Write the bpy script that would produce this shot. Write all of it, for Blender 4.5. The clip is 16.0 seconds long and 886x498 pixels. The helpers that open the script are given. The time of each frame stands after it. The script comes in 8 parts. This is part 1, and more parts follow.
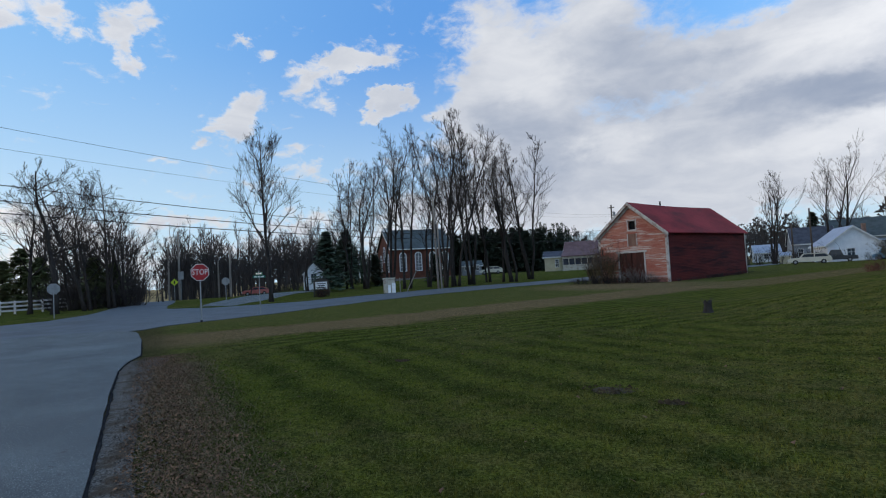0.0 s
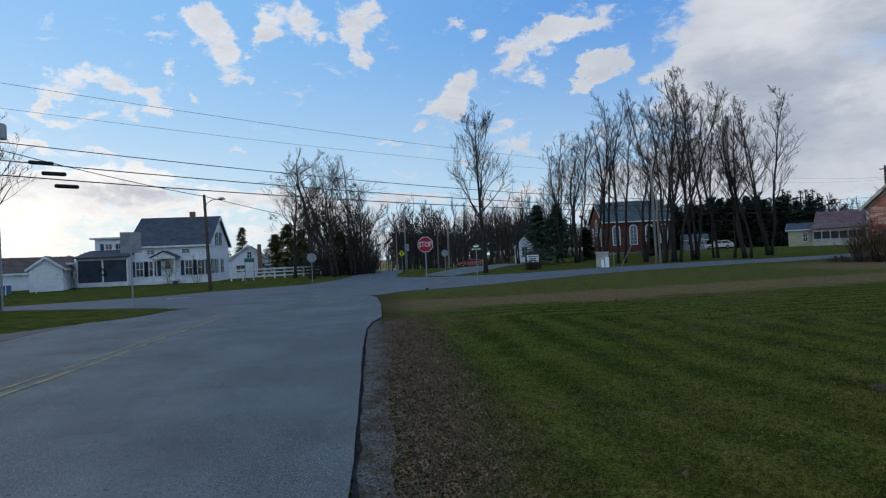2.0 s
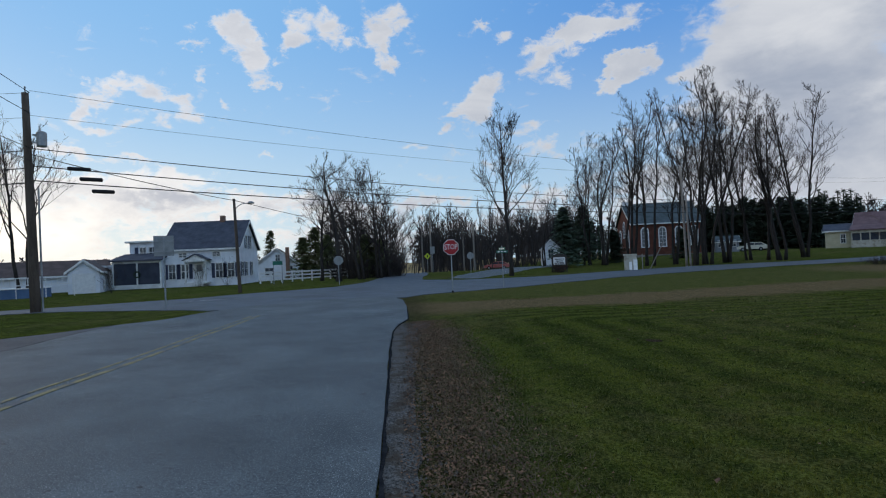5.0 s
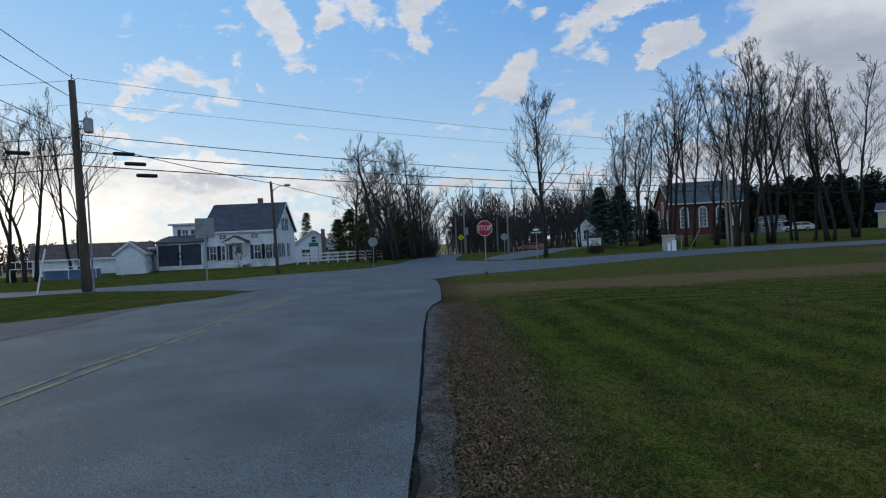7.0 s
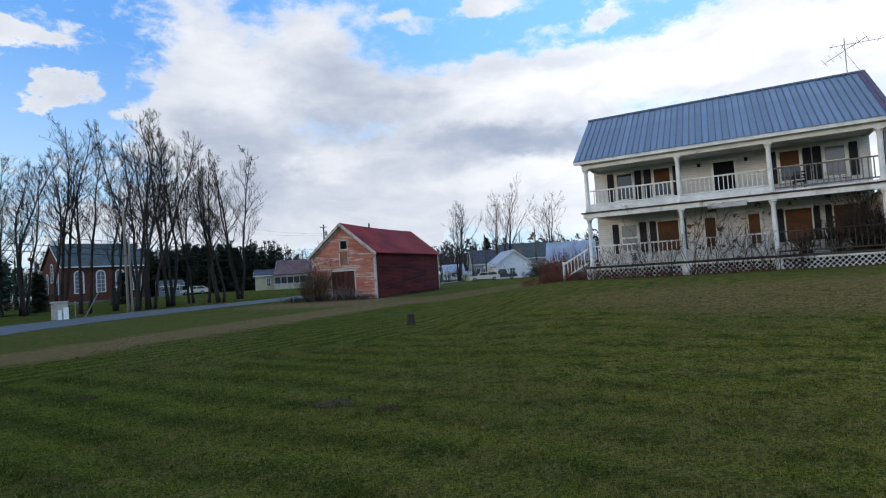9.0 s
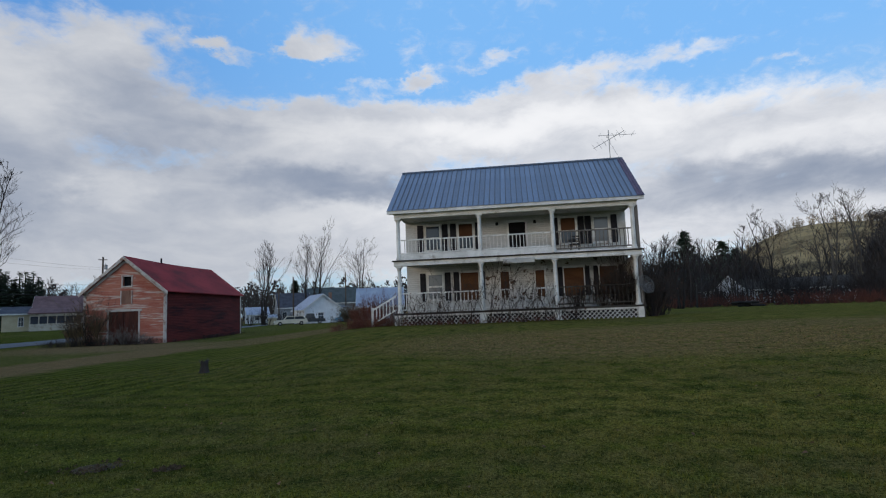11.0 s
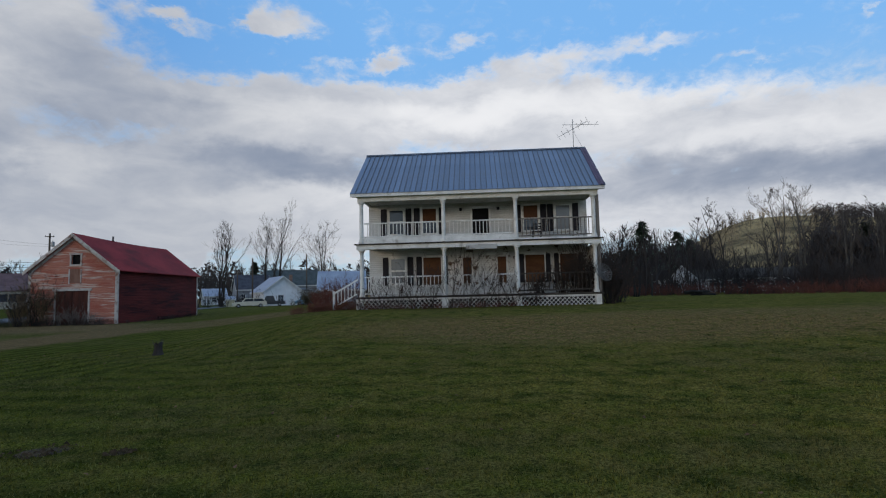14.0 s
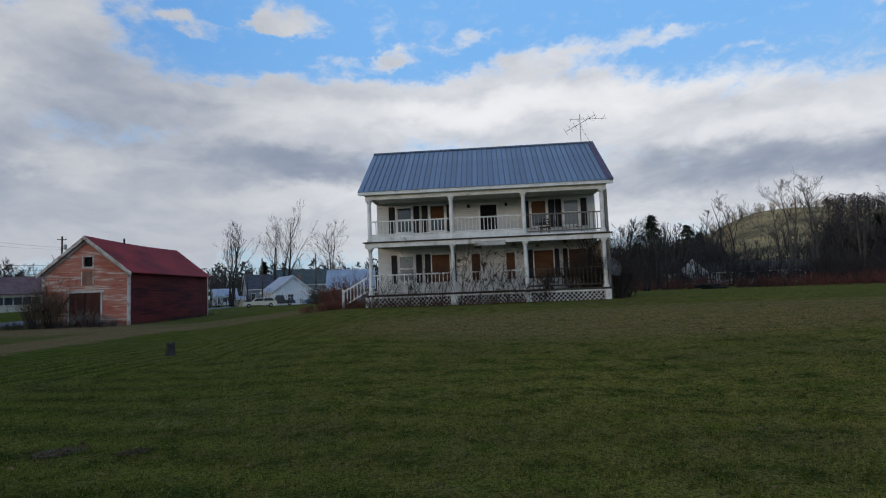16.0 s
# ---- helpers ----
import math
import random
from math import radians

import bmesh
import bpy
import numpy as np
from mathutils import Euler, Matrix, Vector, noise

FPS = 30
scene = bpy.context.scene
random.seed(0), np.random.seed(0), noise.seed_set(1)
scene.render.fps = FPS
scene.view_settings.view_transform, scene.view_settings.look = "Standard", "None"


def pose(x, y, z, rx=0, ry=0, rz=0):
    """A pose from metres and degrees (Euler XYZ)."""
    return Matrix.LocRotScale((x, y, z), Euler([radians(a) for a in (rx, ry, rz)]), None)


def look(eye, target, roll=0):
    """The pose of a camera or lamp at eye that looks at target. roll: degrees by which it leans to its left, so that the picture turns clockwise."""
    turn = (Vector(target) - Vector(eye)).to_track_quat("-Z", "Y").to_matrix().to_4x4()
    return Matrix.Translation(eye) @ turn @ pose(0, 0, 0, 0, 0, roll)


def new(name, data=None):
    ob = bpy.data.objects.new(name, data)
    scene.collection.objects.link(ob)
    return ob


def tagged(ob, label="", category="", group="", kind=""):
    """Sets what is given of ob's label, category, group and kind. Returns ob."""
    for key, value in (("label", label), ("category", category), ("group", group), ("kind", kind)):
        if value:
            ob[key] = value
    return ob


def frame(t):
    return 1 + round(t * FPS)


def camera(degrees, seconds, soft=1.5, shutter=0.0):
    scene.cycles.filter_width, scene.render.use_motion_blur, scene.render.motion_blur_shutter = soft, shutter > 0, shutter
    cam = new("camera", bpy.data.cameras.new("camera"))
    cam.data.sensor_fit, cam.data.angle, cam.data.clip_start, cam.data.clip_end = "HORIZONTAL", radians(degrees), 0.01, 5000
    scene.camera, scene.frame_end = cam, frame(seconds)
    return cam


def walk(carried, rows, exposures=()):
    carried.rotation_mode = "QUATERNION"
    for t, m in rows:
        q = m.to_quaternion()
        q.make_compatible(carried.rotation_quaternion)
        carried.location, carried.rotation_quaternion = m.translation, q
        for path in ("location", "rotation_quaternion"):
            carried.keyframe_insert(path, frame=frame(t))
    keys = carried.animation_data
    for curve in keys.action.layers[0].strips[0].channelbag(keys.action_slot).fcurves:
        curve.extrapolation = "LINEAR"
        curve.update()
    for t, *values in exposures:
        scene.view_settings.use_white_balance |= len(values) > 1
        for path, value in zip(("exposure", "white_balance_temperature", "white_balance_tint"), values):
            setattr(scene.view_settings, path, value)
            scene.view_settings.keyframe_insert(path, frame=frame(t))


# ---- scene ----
EYE = 1.65
cam = camera(78.0, 16.0, 1.15)
PATH = [
    (0.0, 92.485, 3.151, 29.756, 0.22),
    (0.5, 90.492, 3.396, 41.433, 0.14),
    (0.8, 89.602, 2.555, 45.656, 0.09),
    (1.0, 89.986, 2.374, 47.222, 0.05),
    (1.5, 90.557, 2.604, 49.884, 0.00),
    (2.0, 90.776, 2.470, 51.402, 0.00),
    (2.5, 91.418, 2.559, 52.302, 0.00),
    (3.0, 91.535, 2.258, 53.019, 0.00),
    (5.5, 90.839, 2.843, 54.865, 0.00),
    (6.0, 90.098, 2.906, 56.300, 0.00),
    (6.5, 89.670, 2.800, 57.184, 0.00),
    (7.0, 89.362, 2.663, 57.607, 0.00),
    (7.5, 89.003, 2.935, 56.479, 0.00),
    (7.8, 88.953, 2.954, 46.300, 0.00),
    (8.0, 89.986, 3.729, 37.000, 0.00),
    (8.5, 91.034, 3.681, 12.712, 0.00),
    (8.7, 92.092, 3.720, 6.453, 0.00),
    (9.0, 92.624, 3.692, 0.169, 0.00),
    (9.5, 93.052, 3.773, -5.743, 0.00),
    (10.0, 96.032, 2.654, -16.274, 0.00),
    (10.2, 96.637, 2.602, -16.977, 0.00),
    (12.5, 95.139, 1.503, -25.471, 0.00),
    (13.0, 94.785, 1.408, -24.997, 0.00),
    (13.5, 94.599, 1.252, -24.358, 0.00),
    (14.0, 94.589, 1.352, -23.540, 0.00),
    (14.5, 94.939, 1.424, -22.908, 0.00),
    (15.0, 94.582, 1.594, -22.520, 0.00),
    (15.5, 94.393, 1.878, -22.478, 0.00),
    (16.0, 94.313, 2.138, -22.602, 0.00),
]
EXPOSURES = [(0.0, 0.04), (0.5, -0.08), (2.0, -0.03), (5.5, -0.11), (7.4, -0.08), (8.0, 0.08), (8.6, 0.30), (9.5, 0.28), (10.2, 0.04), (12.3, -0.30), (16.0, -0.28)]
walk(cam, [(t, pose(0.5344 * off, 0.8453 * off, EYE, rx, ry, rz)) for t, rx, ry, rz, off in PATH], exposures=EXPOSURES)

# ---------------------------------------------------------------- light
SUN_AZ, SUN_EL = 108.0, 9.0
world = bpy.data.worlds.new("world")
scene.world = world
world.use_nodes = True


class Nodes:
    """A short way to write node trees."""

    def __init__(self, tree):
        self.t = tree
        tree.nodes.clear()

    def add(self, kind, **inputs):
        n = self.t.nodes.new(kind)
        for k, v in inputs.items():
            n.inputs[k].default_value = v
        return n

    def put(self, value, socket):
        if isinstance(value, bpy.types.NodeSocket):
            self.t.links.new(value, socket)
        else:
            socket.default_value = value

    def math(self, op, a, b=0.0, c=0.0, clamp=False):
        n = self.t.nodes.new("ShaderNodeMath")
        n.operation, n.use_clamp = op, clamp
        for v, s in zip((a, b, c), n.inputs):
            self.put(v, s)
        return n.outputs[0]

    def vmath(self, op, a, b=(0, 0, 0)):
        n = self.t.nodes.new("ShaderNodeVectorMath")
        n.operation = op
        self.put(a, n.inputs[0])
        self.put(b, n.inputs[1])
        return n.outputs[0]

    def noise(self, vec, scale, detail=4.0, rough=0.55, distort=0.0):
        n = self.add("ShaderNodeTexNoise", Scale=scale, Detail=detail, Roughness=rough, Distortion=distort)
        self.put(vec, n.inputs["Vector"])
        return n.outputs["Fac"]

    def ramp(self, fac, lo, hi):
        n = self.t.nodes.new("ShaderNodeMapRange")
        n.interpolation_type = "SMOOTHSTEP"
        self.put(fac, n.inputs[0])
        self.put(lo, n.inputs[1])
        self.put(hi, n.inputs[2])
        return n.outputs[0]

    def mix(self, fac, a, b, blend="MIX"):
        n = self.t.nodes.new("ShaderNodeMix")
        n.data_type, n.blend_type = "RGBA", blend
        self.put(fac, n.inputs[0])
        self.put(a, n.inputs[6])
        self.put(b, n.inputs[7])
        return n.outputs[2]


def rgb(r, g, b):
    return (r, g, b, 1.0)


def build_sky():
    w = Nodes(world.node_tree)
    sky = w.add("ShaderNodeTexSky")
    sky.sky_type, sky.sun_disc = "NISHITA", False
    sky.sun_elevation, sky.sun_rotation = radians(SUN_EL), radians(-SUN_AZ)
    sky.air_density, sky.dust_density, sky.ozone_density = 1.0, 0.6, 2.0
    way = w.vmath("NORMALIZE", w.add("ShaderNodeTexCoord").outputs["Generated"])
    xyz = w.add("ShaderNodeSeparateXYZ")
    w.put(way, xyz.inputs[0])
    x, y, z = xyz.outputs
    az = w.math("MULTIPLY", w.math("ARCTAN2", w.math("MULTIPLY", x, -1.0), y), 57.2958)
    el = w.math("MULTIPLY", w.math("ARCSINE", z), 57.2958)
    flat = w.vmath("MULTIPLY", way, (1.0, 1.0, 1.7))
    # bearing and height, pushed about so that the edges of the clouds fray
    here = w.add("ShaderNodeCombineXYZ")
    w.put(az, here.inputs[0])
    w.put(el, here.inputs[1])

    def stirred(scale, detail, rough, across, up):
        n = w.add("ShaderNodeTexNoise", Scale=scale, Detail=detail, Roughness=rough)
        w.put(flat, n.inputs["Vector"])
        return w.vmath("ADD", here.outputs[0], w.vmath("MULTIPLY", w.vmath("SUBTRACT", n.outputs["Color"], (0.5, 0.5, 0.5)), (across, up, 0.0)))

    def humps(total, rows, at):
        """Adds soft hills, each at a bearing and a height, with half widths, a tilt and a weight."""
        for a0, e0, ra, re, tilt, amount in rows:
            m = w.t.nodes.new("ShaderNodeMapping")
            m.vector_type = "TEXTURE"
            order = w.t.nodes.new("ShaderNodeVectorMath")  # one after the other: keeps the shader small
            order.operation = "MULTIPLY_ADD"
            w.put(total, order.inputs[0])
            order.inputs[1].default_value = (0.0, 0.0, 1e-6)
            w.put(at, order.inputs[2])
            w.put(order.outputs[0], m.inputs["Vector"])
            m.inputs["Location"].default_value = (a0, e0, 0)
            m.inputs["Rotation"].default_value = (0, 0, radians(-tilt))
            m.inputs["Scale"].default_value = (ra * 1.25, re * 1.25, 1)
            r = w.t.nodes.new("ShaderNodeVectorMath")
            r.operation = "LENGTH"
            w.put(m.outputs[0], r.inputs[0])
            rise = w.t.nodes.new("ShaderNodeMapRange")
            rise.interpolation_type = "SMOOTHSTEP"
            w.put(r.outputs["Value"], rise.inputs[0])
            for k, v in zip((1, 2, 3, 4), (1.0, 0.15, 0.0, amount)):
                rise.inputs[k].default_value = v
            total = w.math("ADD", total, rise.outputs[0])
        return total
    frayed = stirred(11.0, 7.0, 0.62, 9.0, 6.0)
    cover = humps(w.math("MULTIPLY", z, 0.001), CLOUDS_SOUTHWEST + CLOUDS_WEST + CLOUDS_FRAYED + CLOUDS_SUNSET + CLOUDS_NORTH + CLOUDS_NORTHEAST + CLOUDS_EAST + CLOUD_BANK, frayed)
    # unseen broken cloud overhead and behind, added to turn the ambient light neutral
    rest = w.math("MAXIMUM", w.ramp(el, 27.0, 42.0), w.ramp(w.math("ABSOLUTE", w.math("SUBTRACT", az, 15.0)), 95.0, 120.0))
    cover = w.math("ADD", cover, w.math("MULTIPLY", rest, 0.40))
    crumb = w.noise(flat, 26.0, 9.0, 0.62, 0.4)
    field = w.math("ADD", cover, w.math("SUBTRACT", w.math("MULTIPLY", w.math("SUBTRACT", crumb, 0.5), w.math("MULTIPLY_ADD", w.ramp(az, 34.0, 20.0), -0.6, 2.0)), 0.34))
    field = w.math("ADD", field, w.math("MULTIPLY", w.math("SUBTRACT", w.noise(flat, 6.0, 5.0, 0.55, 0.2), 0.5), 0.7))
    north = w.ramp(az, 34.0, 20.0)
    mask = w.ramp(field, w.math("MULTIPLY_ADD", north, -0.20, -0.16), w.math("MULTIPLY_ADD", north, 0.22, 0.44))
    # grey undersides and lit shoulders
    slow = stirred(8.0, 6.0, 0.58, 16.0, 6.0)
    shade = w.math("SUBTRACT", humps(w.math("MULTIPLY", field, 0.001), SHADED, slow), humps(w.math("MULTIPLY", field, 0.001), LIT, slow))
    curl = w.noise(w.vmath("MULTIPLY", way, (1.0, 1.0, 2.4)), 9.0, 8.0, 0.60, 0.5)
    shade = w.math("ADD", shade, w.math("MULTIPLY", w.math("SUBTRACT", curl, 0.5), 1.5))
    thick = w.ramp(field, 0.05, 0.60)
    near = w.ramp(w.math("ABSOLUTE", w.math("SUBTRACT", az, SUN_AZ)), 62.0, 8.0)
    low = w.ramp(el, 14.0, 0.0)
    glow = w.math("MULTIPLY", near, low)
    tone = w.math("ADD", w.math("MULTIPLY", thick, 0.16), w.math("MULTIPLY", shade, 0.42))
    tone = w.ramp(tone, -0.34, 0.86)
    white = w.mix(near, w.mix(w.ramp(az, 4.0, -24.0), rgb(0.77, 0.79, 0.83), rgb(1.04, 1.05, 1.08)), rgb(1.02, 1.02, 1.04))
    white = w.mix(glow, white, rgb(1.42, 1.32, 1.16))
    cloud = w.mix(tone, white, w.mix(glow, rgb(0.31, 0.37, 0.49), rgb(0.58, 0.58, 0.63)))
    high = w.mix(w.ramp(az, 20.0, 85.0), w.mix(w.ramp(az, -20.0, 35.0), rgb(0.30, 0.70, 1.32), rgb(0.13, 0.39, 0.94)), rgb(0.30, 0.64, 1.10))
    clear = w.mix(w.ramp(el, 2.0, 25.0), rgb(0.60, 0.84, 1.06), high)
    blue = w.mix(0.75, w.vmath("MULTIPLY", sky.outputs[0], (SKY_GAIN, SKY_GAIN, SKY_GAIN)), clear)
    hazy = w.mix(w.math("MULTIPLY", glow, 0.35), blue, rgb(1.25, 1.15, 0.95))
    whole = w.mix(mask, hazy, cloud)
    back = w.add("ShaderNodeBackground", Strength=1.0)
    w.put(whole, back.inputs[0])
    out = w.add("ShaderNodeOutputWorld")
    w.put(back.outputs[0], out.inputs[0])


SKY_GAIN = 0.09
# the standing clouds: bearing, height, half widths, tilt, weight
CLOUDS_SOUTHWEST = [
    (85.4, 15.9, 2.8, 1.0, 14, 0.62),
    (81.8, 17.1, 2.5, 1.4, 0, 0.68),
    (79.7, 15.5, 2.3, 1.4, -25, 0.68),
    (78.3, 14.2, 1.5, 0.8, -20, 0.55),
    (87.1, 14.6, 1.2, 1.0, 0, 0.6),
    (85.5, 13.6, 2.3, 0.6, 0, 0.58),
    (82.4, 14.0, 2.9, 0.6, 0, 0.45),
    (75.6, 23.0, 2.8, 1.5, -10, 0.75),
    (73.5, 21.1, 2.3, 2.1, -30, 0.72),
    (71.6, 19.2, 2.1, 1.7, -30, 0.68),
    (70.8, 17.7, 1.1, 1.1, 0, 0.55),
    (78.1, 20.5, 1.1, 0.7, 0, 0.55),
    (77.2, 17.9, 1.3, 0.5, 0, 0.5),
    (75.5, 15.7, 0.8, 0.7, 0, 0.45),
]
CLOUDS_WEST = [
    (66.7, 23.4, 3.2, 2.0, 0, 0.72),
    (68.4, 21.9, 1.8, 1.1, 0, 0.6),
    (63.9, 23.1, 1.7, 1.7, 0, 0.5),
    (58.9, 23.2, 3.4, 2.1, 0, 0.75),
    (58.3, 20.7, 1.7, 1.5, -15, 0.65),
    (46.6, 21.9, 2.1, 1.2, 0, 0.66),
    (48.9, 23.0, 2.1, 0.5, 0, 0.5),
    (41.3, 20.5, 4.6, 2.0, 14, 0.82),
    (37.5, 21.6, 4.2, 1.3, 0, 0.72),
    (41.8, 17.7, 2.3, 1.2, 0, 0.66),
    (35.4, 17.8, 3.6, 1.3, 20, 0.62),
    (32.8, 18.8, 2.3, 0.8, 10, 0.6),
    (37.9, 16.4, 1.9, 0.8, 0, 0.5),
    (56.6, 11.5, 2.6, 0.7, -8, 0.6),
]
CLOUDS_FRAYED = [
    (48.6, 17.5, 2.7, 1.4, 15, 0.66),
    (50.3, 15.5, 3.4, 1.7, 12, 0.7),
    (52.9, 14.4, 1.8, 0.7, 0, 0.5),
    (72.2, 11.1, 1.3, 0.3, 0, 0.5),
    (75.5, 10.0, 1.1, 0.5, 0, 0.5),
    (73.1, 10.0, 0.6, 0.3, 0, 0.45),
    (44.9, 12.4, 3.6, 1.1, 0, 0.58),
    (43.8, 10.6, 3.9, 1.0, 0, 0.55),
    (46.7, 9.2, 4.0, 1.0, 0, 0.55),
    (88.3, 10.9, 6.1, 0.7, -7, 0.6),
    (82.8, 10.0, 2.9, 0.6, 0, 0.55),
    (53.6, 6.1, 6.5, 0.8, 0, 0.6),
    (42.6, 6.3, 6.1, 1.4, 10, 0.6),
    (36.5, 11.1, 4.6, 2.1, 0, 0.35),
]
CLOUDS_SUNSET = [
    (94.4, 8.0, 6.4, 3.2, 0, 0.62),
    (86.6, 7.7, 8.1, 2.0, 0, 0.6),
    (79.6, 6.0, 11.6, 3.0, 0, 0.62),
    (91.1, 3.5, 12.2, 3.4, 0, 0.7),
    (68.2, 6.6, 6.8, 1.3, 0, 0.6),
    (66.7, 2.5, 11.5, 2.9, 0, 0.6),
    (62.5, 5.3, 6.4, 1.7, 0, 0.55),
    (80.4, 8.9, 3.5, 1.0, 0, 0.5),
    (46.7, 3.0, 18.7, 2.6, 0, 0.55),
    (102.4, 7.6, 7.6, 4.5, 0, 0.6),
    (28.9, 5.7, 10.1, 3.1, 0, 0.5),
]
CLOUDS_NORTH = [
    (22.8, 16.2, 5.2, 3.1, 0, 0.75),
    (19.4, 13.0, 5.5, 4.4, 0, 0.9),
    (24.2, 13.5, 3.9, 1.9, 0, 0.6),
    (28.5, 15.6, 2.7, 0.8, 0, 0.45),
    (36.0, 22.5, 5.2, 2.2, 0, 0.62),
    (33.9, 18.2, 3.7, 1.4, 10, 0.62),
    (36.9, 17.0, 2.3, 1.0, 0, 0.55),
    (22.2, 24.7, 5.4, 3.8, 0, 0.8),
    (23.0, 19.3, 6.6, 4.8, 0, 0.85),
    (11.8, 24.6, 7.2, 2.9, 0, 0.72),
    (15.5, 19.6, 10.6, 4.4, 0, 0.85),
    (4.0, 18.8, 12.5, 4.1, 0, 0.5),
    (26.1, 15.0, 4.3, 3.1, 0, 0.55),
    (20.3, 11.5, 12.0, 6.0, 0, 0.8),
]
CLOUDS_NORTHEAST = [
    (-5.0, 18.5, 13.0, 3.4, 8, 0.75),
    (-14.3, 17.2, 15.1, 3.8, 10, 0.85),
    (-24.7, 19.2, 13.3, 2.8, 12, 0.85),
    (-35.9, 18.4, 8.7, 2.9, 10, 0.85),
    (3.8, 25.9, 3.6, 1.0, 0, 0.42),
    (-5.3, 25.9, 3.6, 1.2, 0, 0.55),
    (-11.6, 22.8, 2.9, 0.7, 0, 0.45),
    (-17.6, 23.3, 3.3, 1.1, 15, 0.5),
    (0.8, 11.6, 24.6, 5.2, 0, 0.8),
    (4.7, 6.5, 39.6, 4.1, 0, 0.75),
    (-13.2, 9.8, 18.5, 4.5, 0, 0.7),
]
CLOUDS_EAST = [
    (-7.0, 26.5, 4.7, 1.8, 0, 0.78),
    (-3.5, 26.0, 2.1, 0.9, 0, 0.6),
    (1.3, 25.1, 2.9, 0.7, -8, 0.5),
    (3.9, 25.9, 2.6, 0.8, 0, 0.5),
    (12.8, 22.1, 7.3, 3.4, 0, 0.6),
    (8.6, 18.2, 8.0, 2.9, 0, 0.55),
    (-17.2, 26.2, 3.0, 1.4, 30, 0.38),
    (-17.2, 23.2, 4.2, 1.1, 10, 0.5),
    (-26.6, 25.0, 4.4, 0.8, 10, 0.56),
    (-38.6, 23.3, 8.7, 1.1, 0, 0.56),
    (-46.4, 22.6, 4.8, 0.9, 0, 0.5),
    (-53.6, 20.4, 3.8, 0.6, 0, 0.45),
    (-34.4, 22.2, 7.7, 1.2, 0, 0.6),
]
CLOUD_BANK = [
    (-59.9, 5.9, 16.9, 3.4, 0, 0.80),
    (8.2, 4.8, 17.5, 2.5, 0, 0.60),
    (-7.0, 18.0, 14.2, 3.6, 0, 0.9),
    (-26.4, 17.5, 19.8, 4.4, 0, 1.0),
    (-43.9, 16.4, 17.8, 4.0, 0, 1.0),
    (-58.4, 14.1, 11.8, 3.5, 0, 1.0),
    (-66.7, 13.1, 7.4, 2.7, 0, 0.9),
    (-47.8, 10.5, 23.3, 4.3, 0, 1.0),
    (-64.3, 8.4, 10.8, 3.6, 0, 0.95),
    (8.4, 11.2, 10.9, 3.4, 0, 0.62),
    (-2.3, 12.1, 13.3, 3.3, 0, 0.8),
    (8.3, 6.8, 16.7, 3.0, 0, 0.75),
    (-32.1, 7.0, 28.7, 4.1, 0, 0.8),
    (-63.8, 22.0, 1.1, 0.4, 30, 0.4),
]
SHADED = [
    (-52.2, 10.4, 19.9, 3.2, 0, 1.0),
    (-62.1, 9.7, 10.0, 2.1, 0, 0.5),
    (9.3, 15.2, 7.8, 1.6, 0, 0.6),
    (-6.0, 13.4, 10.2, 2.0, -6, 0.75),
    (-12.1, 11.6, 9.7, 1.6, 0, 0.6),
    (4.6, 17.3, 7.8, 1.7, 0, 0.5),
    (11.5, 21.0, 6.7, 3.1, 0, 0.35),
    (-2.8, 12.9, 16.5, 2.4, 5, 0.45),
    (8.7, 18.3, 7.6, 3.3, 0, 0.5),
    (17.2, 8.7, 16.2, 2.5, 0, 0.4),
    (19.8, 12.7, 6.0, 4.2, 0, 0.75),
    (23.2, 15.9, 2.8, 2.0, 0, 0.4),
    (81.3, 6.7, 5.9, 0.5, 0, 0.6),
    (92.2, 6.7, 3.6, 0.9, 0, 0.45),
    (67.6, 6.5, 6.8, 0.6, 0, 0.6),
    (53.6, 5.1, 7.6, 0.7, 0, 0.55),
]
LIT = [
    (-38.4, 18.5, 23.8, 2.2, 0, 0.6),
    (-11.0, 18.3, 12.5, 1.8, 0, 0.5),
    (-56.1, 13.3, 13.3, 1.5, 0, 0.4),
    (12.0, 11.8, 4.6, 1.6, 0, 0.5),
    (-7.6, 9.6, 10.9, 1.7, 0, 0.4),
    (21.9, 20.8, 5.7, 4.5, 0, 0.5),
    (11.8, 24.3, 6.3, 2.0, 0, 0.3),
    (-27.1, 18.6, 12.3, 1.9, 10, 0.4),
    (40.3, 20.9, 3.8, 1.1, 0, 0.3),
    (81.0, 8.4, 8.9, 1.6, 0, 0.5),
    (93.8, 4.3, 7.6, 2.8, 0, 0.8),
]
build_sky()

sun_data = bpy.data.lights.new("sun", "SUN")
sun_data.energy, sun_data.angle, sun_data.color = 0.85, radians(12), (1.0, 0.80, 0.58)
sun = new("sun", sun_data)
sun.matrix_world = look((-200 * math.sin(radians(SUN_AZ)), 200 * math.cos(radians(SUN_AZ)), 200 * math.tan(radians(SUN_EL))), (0, 0, 0))


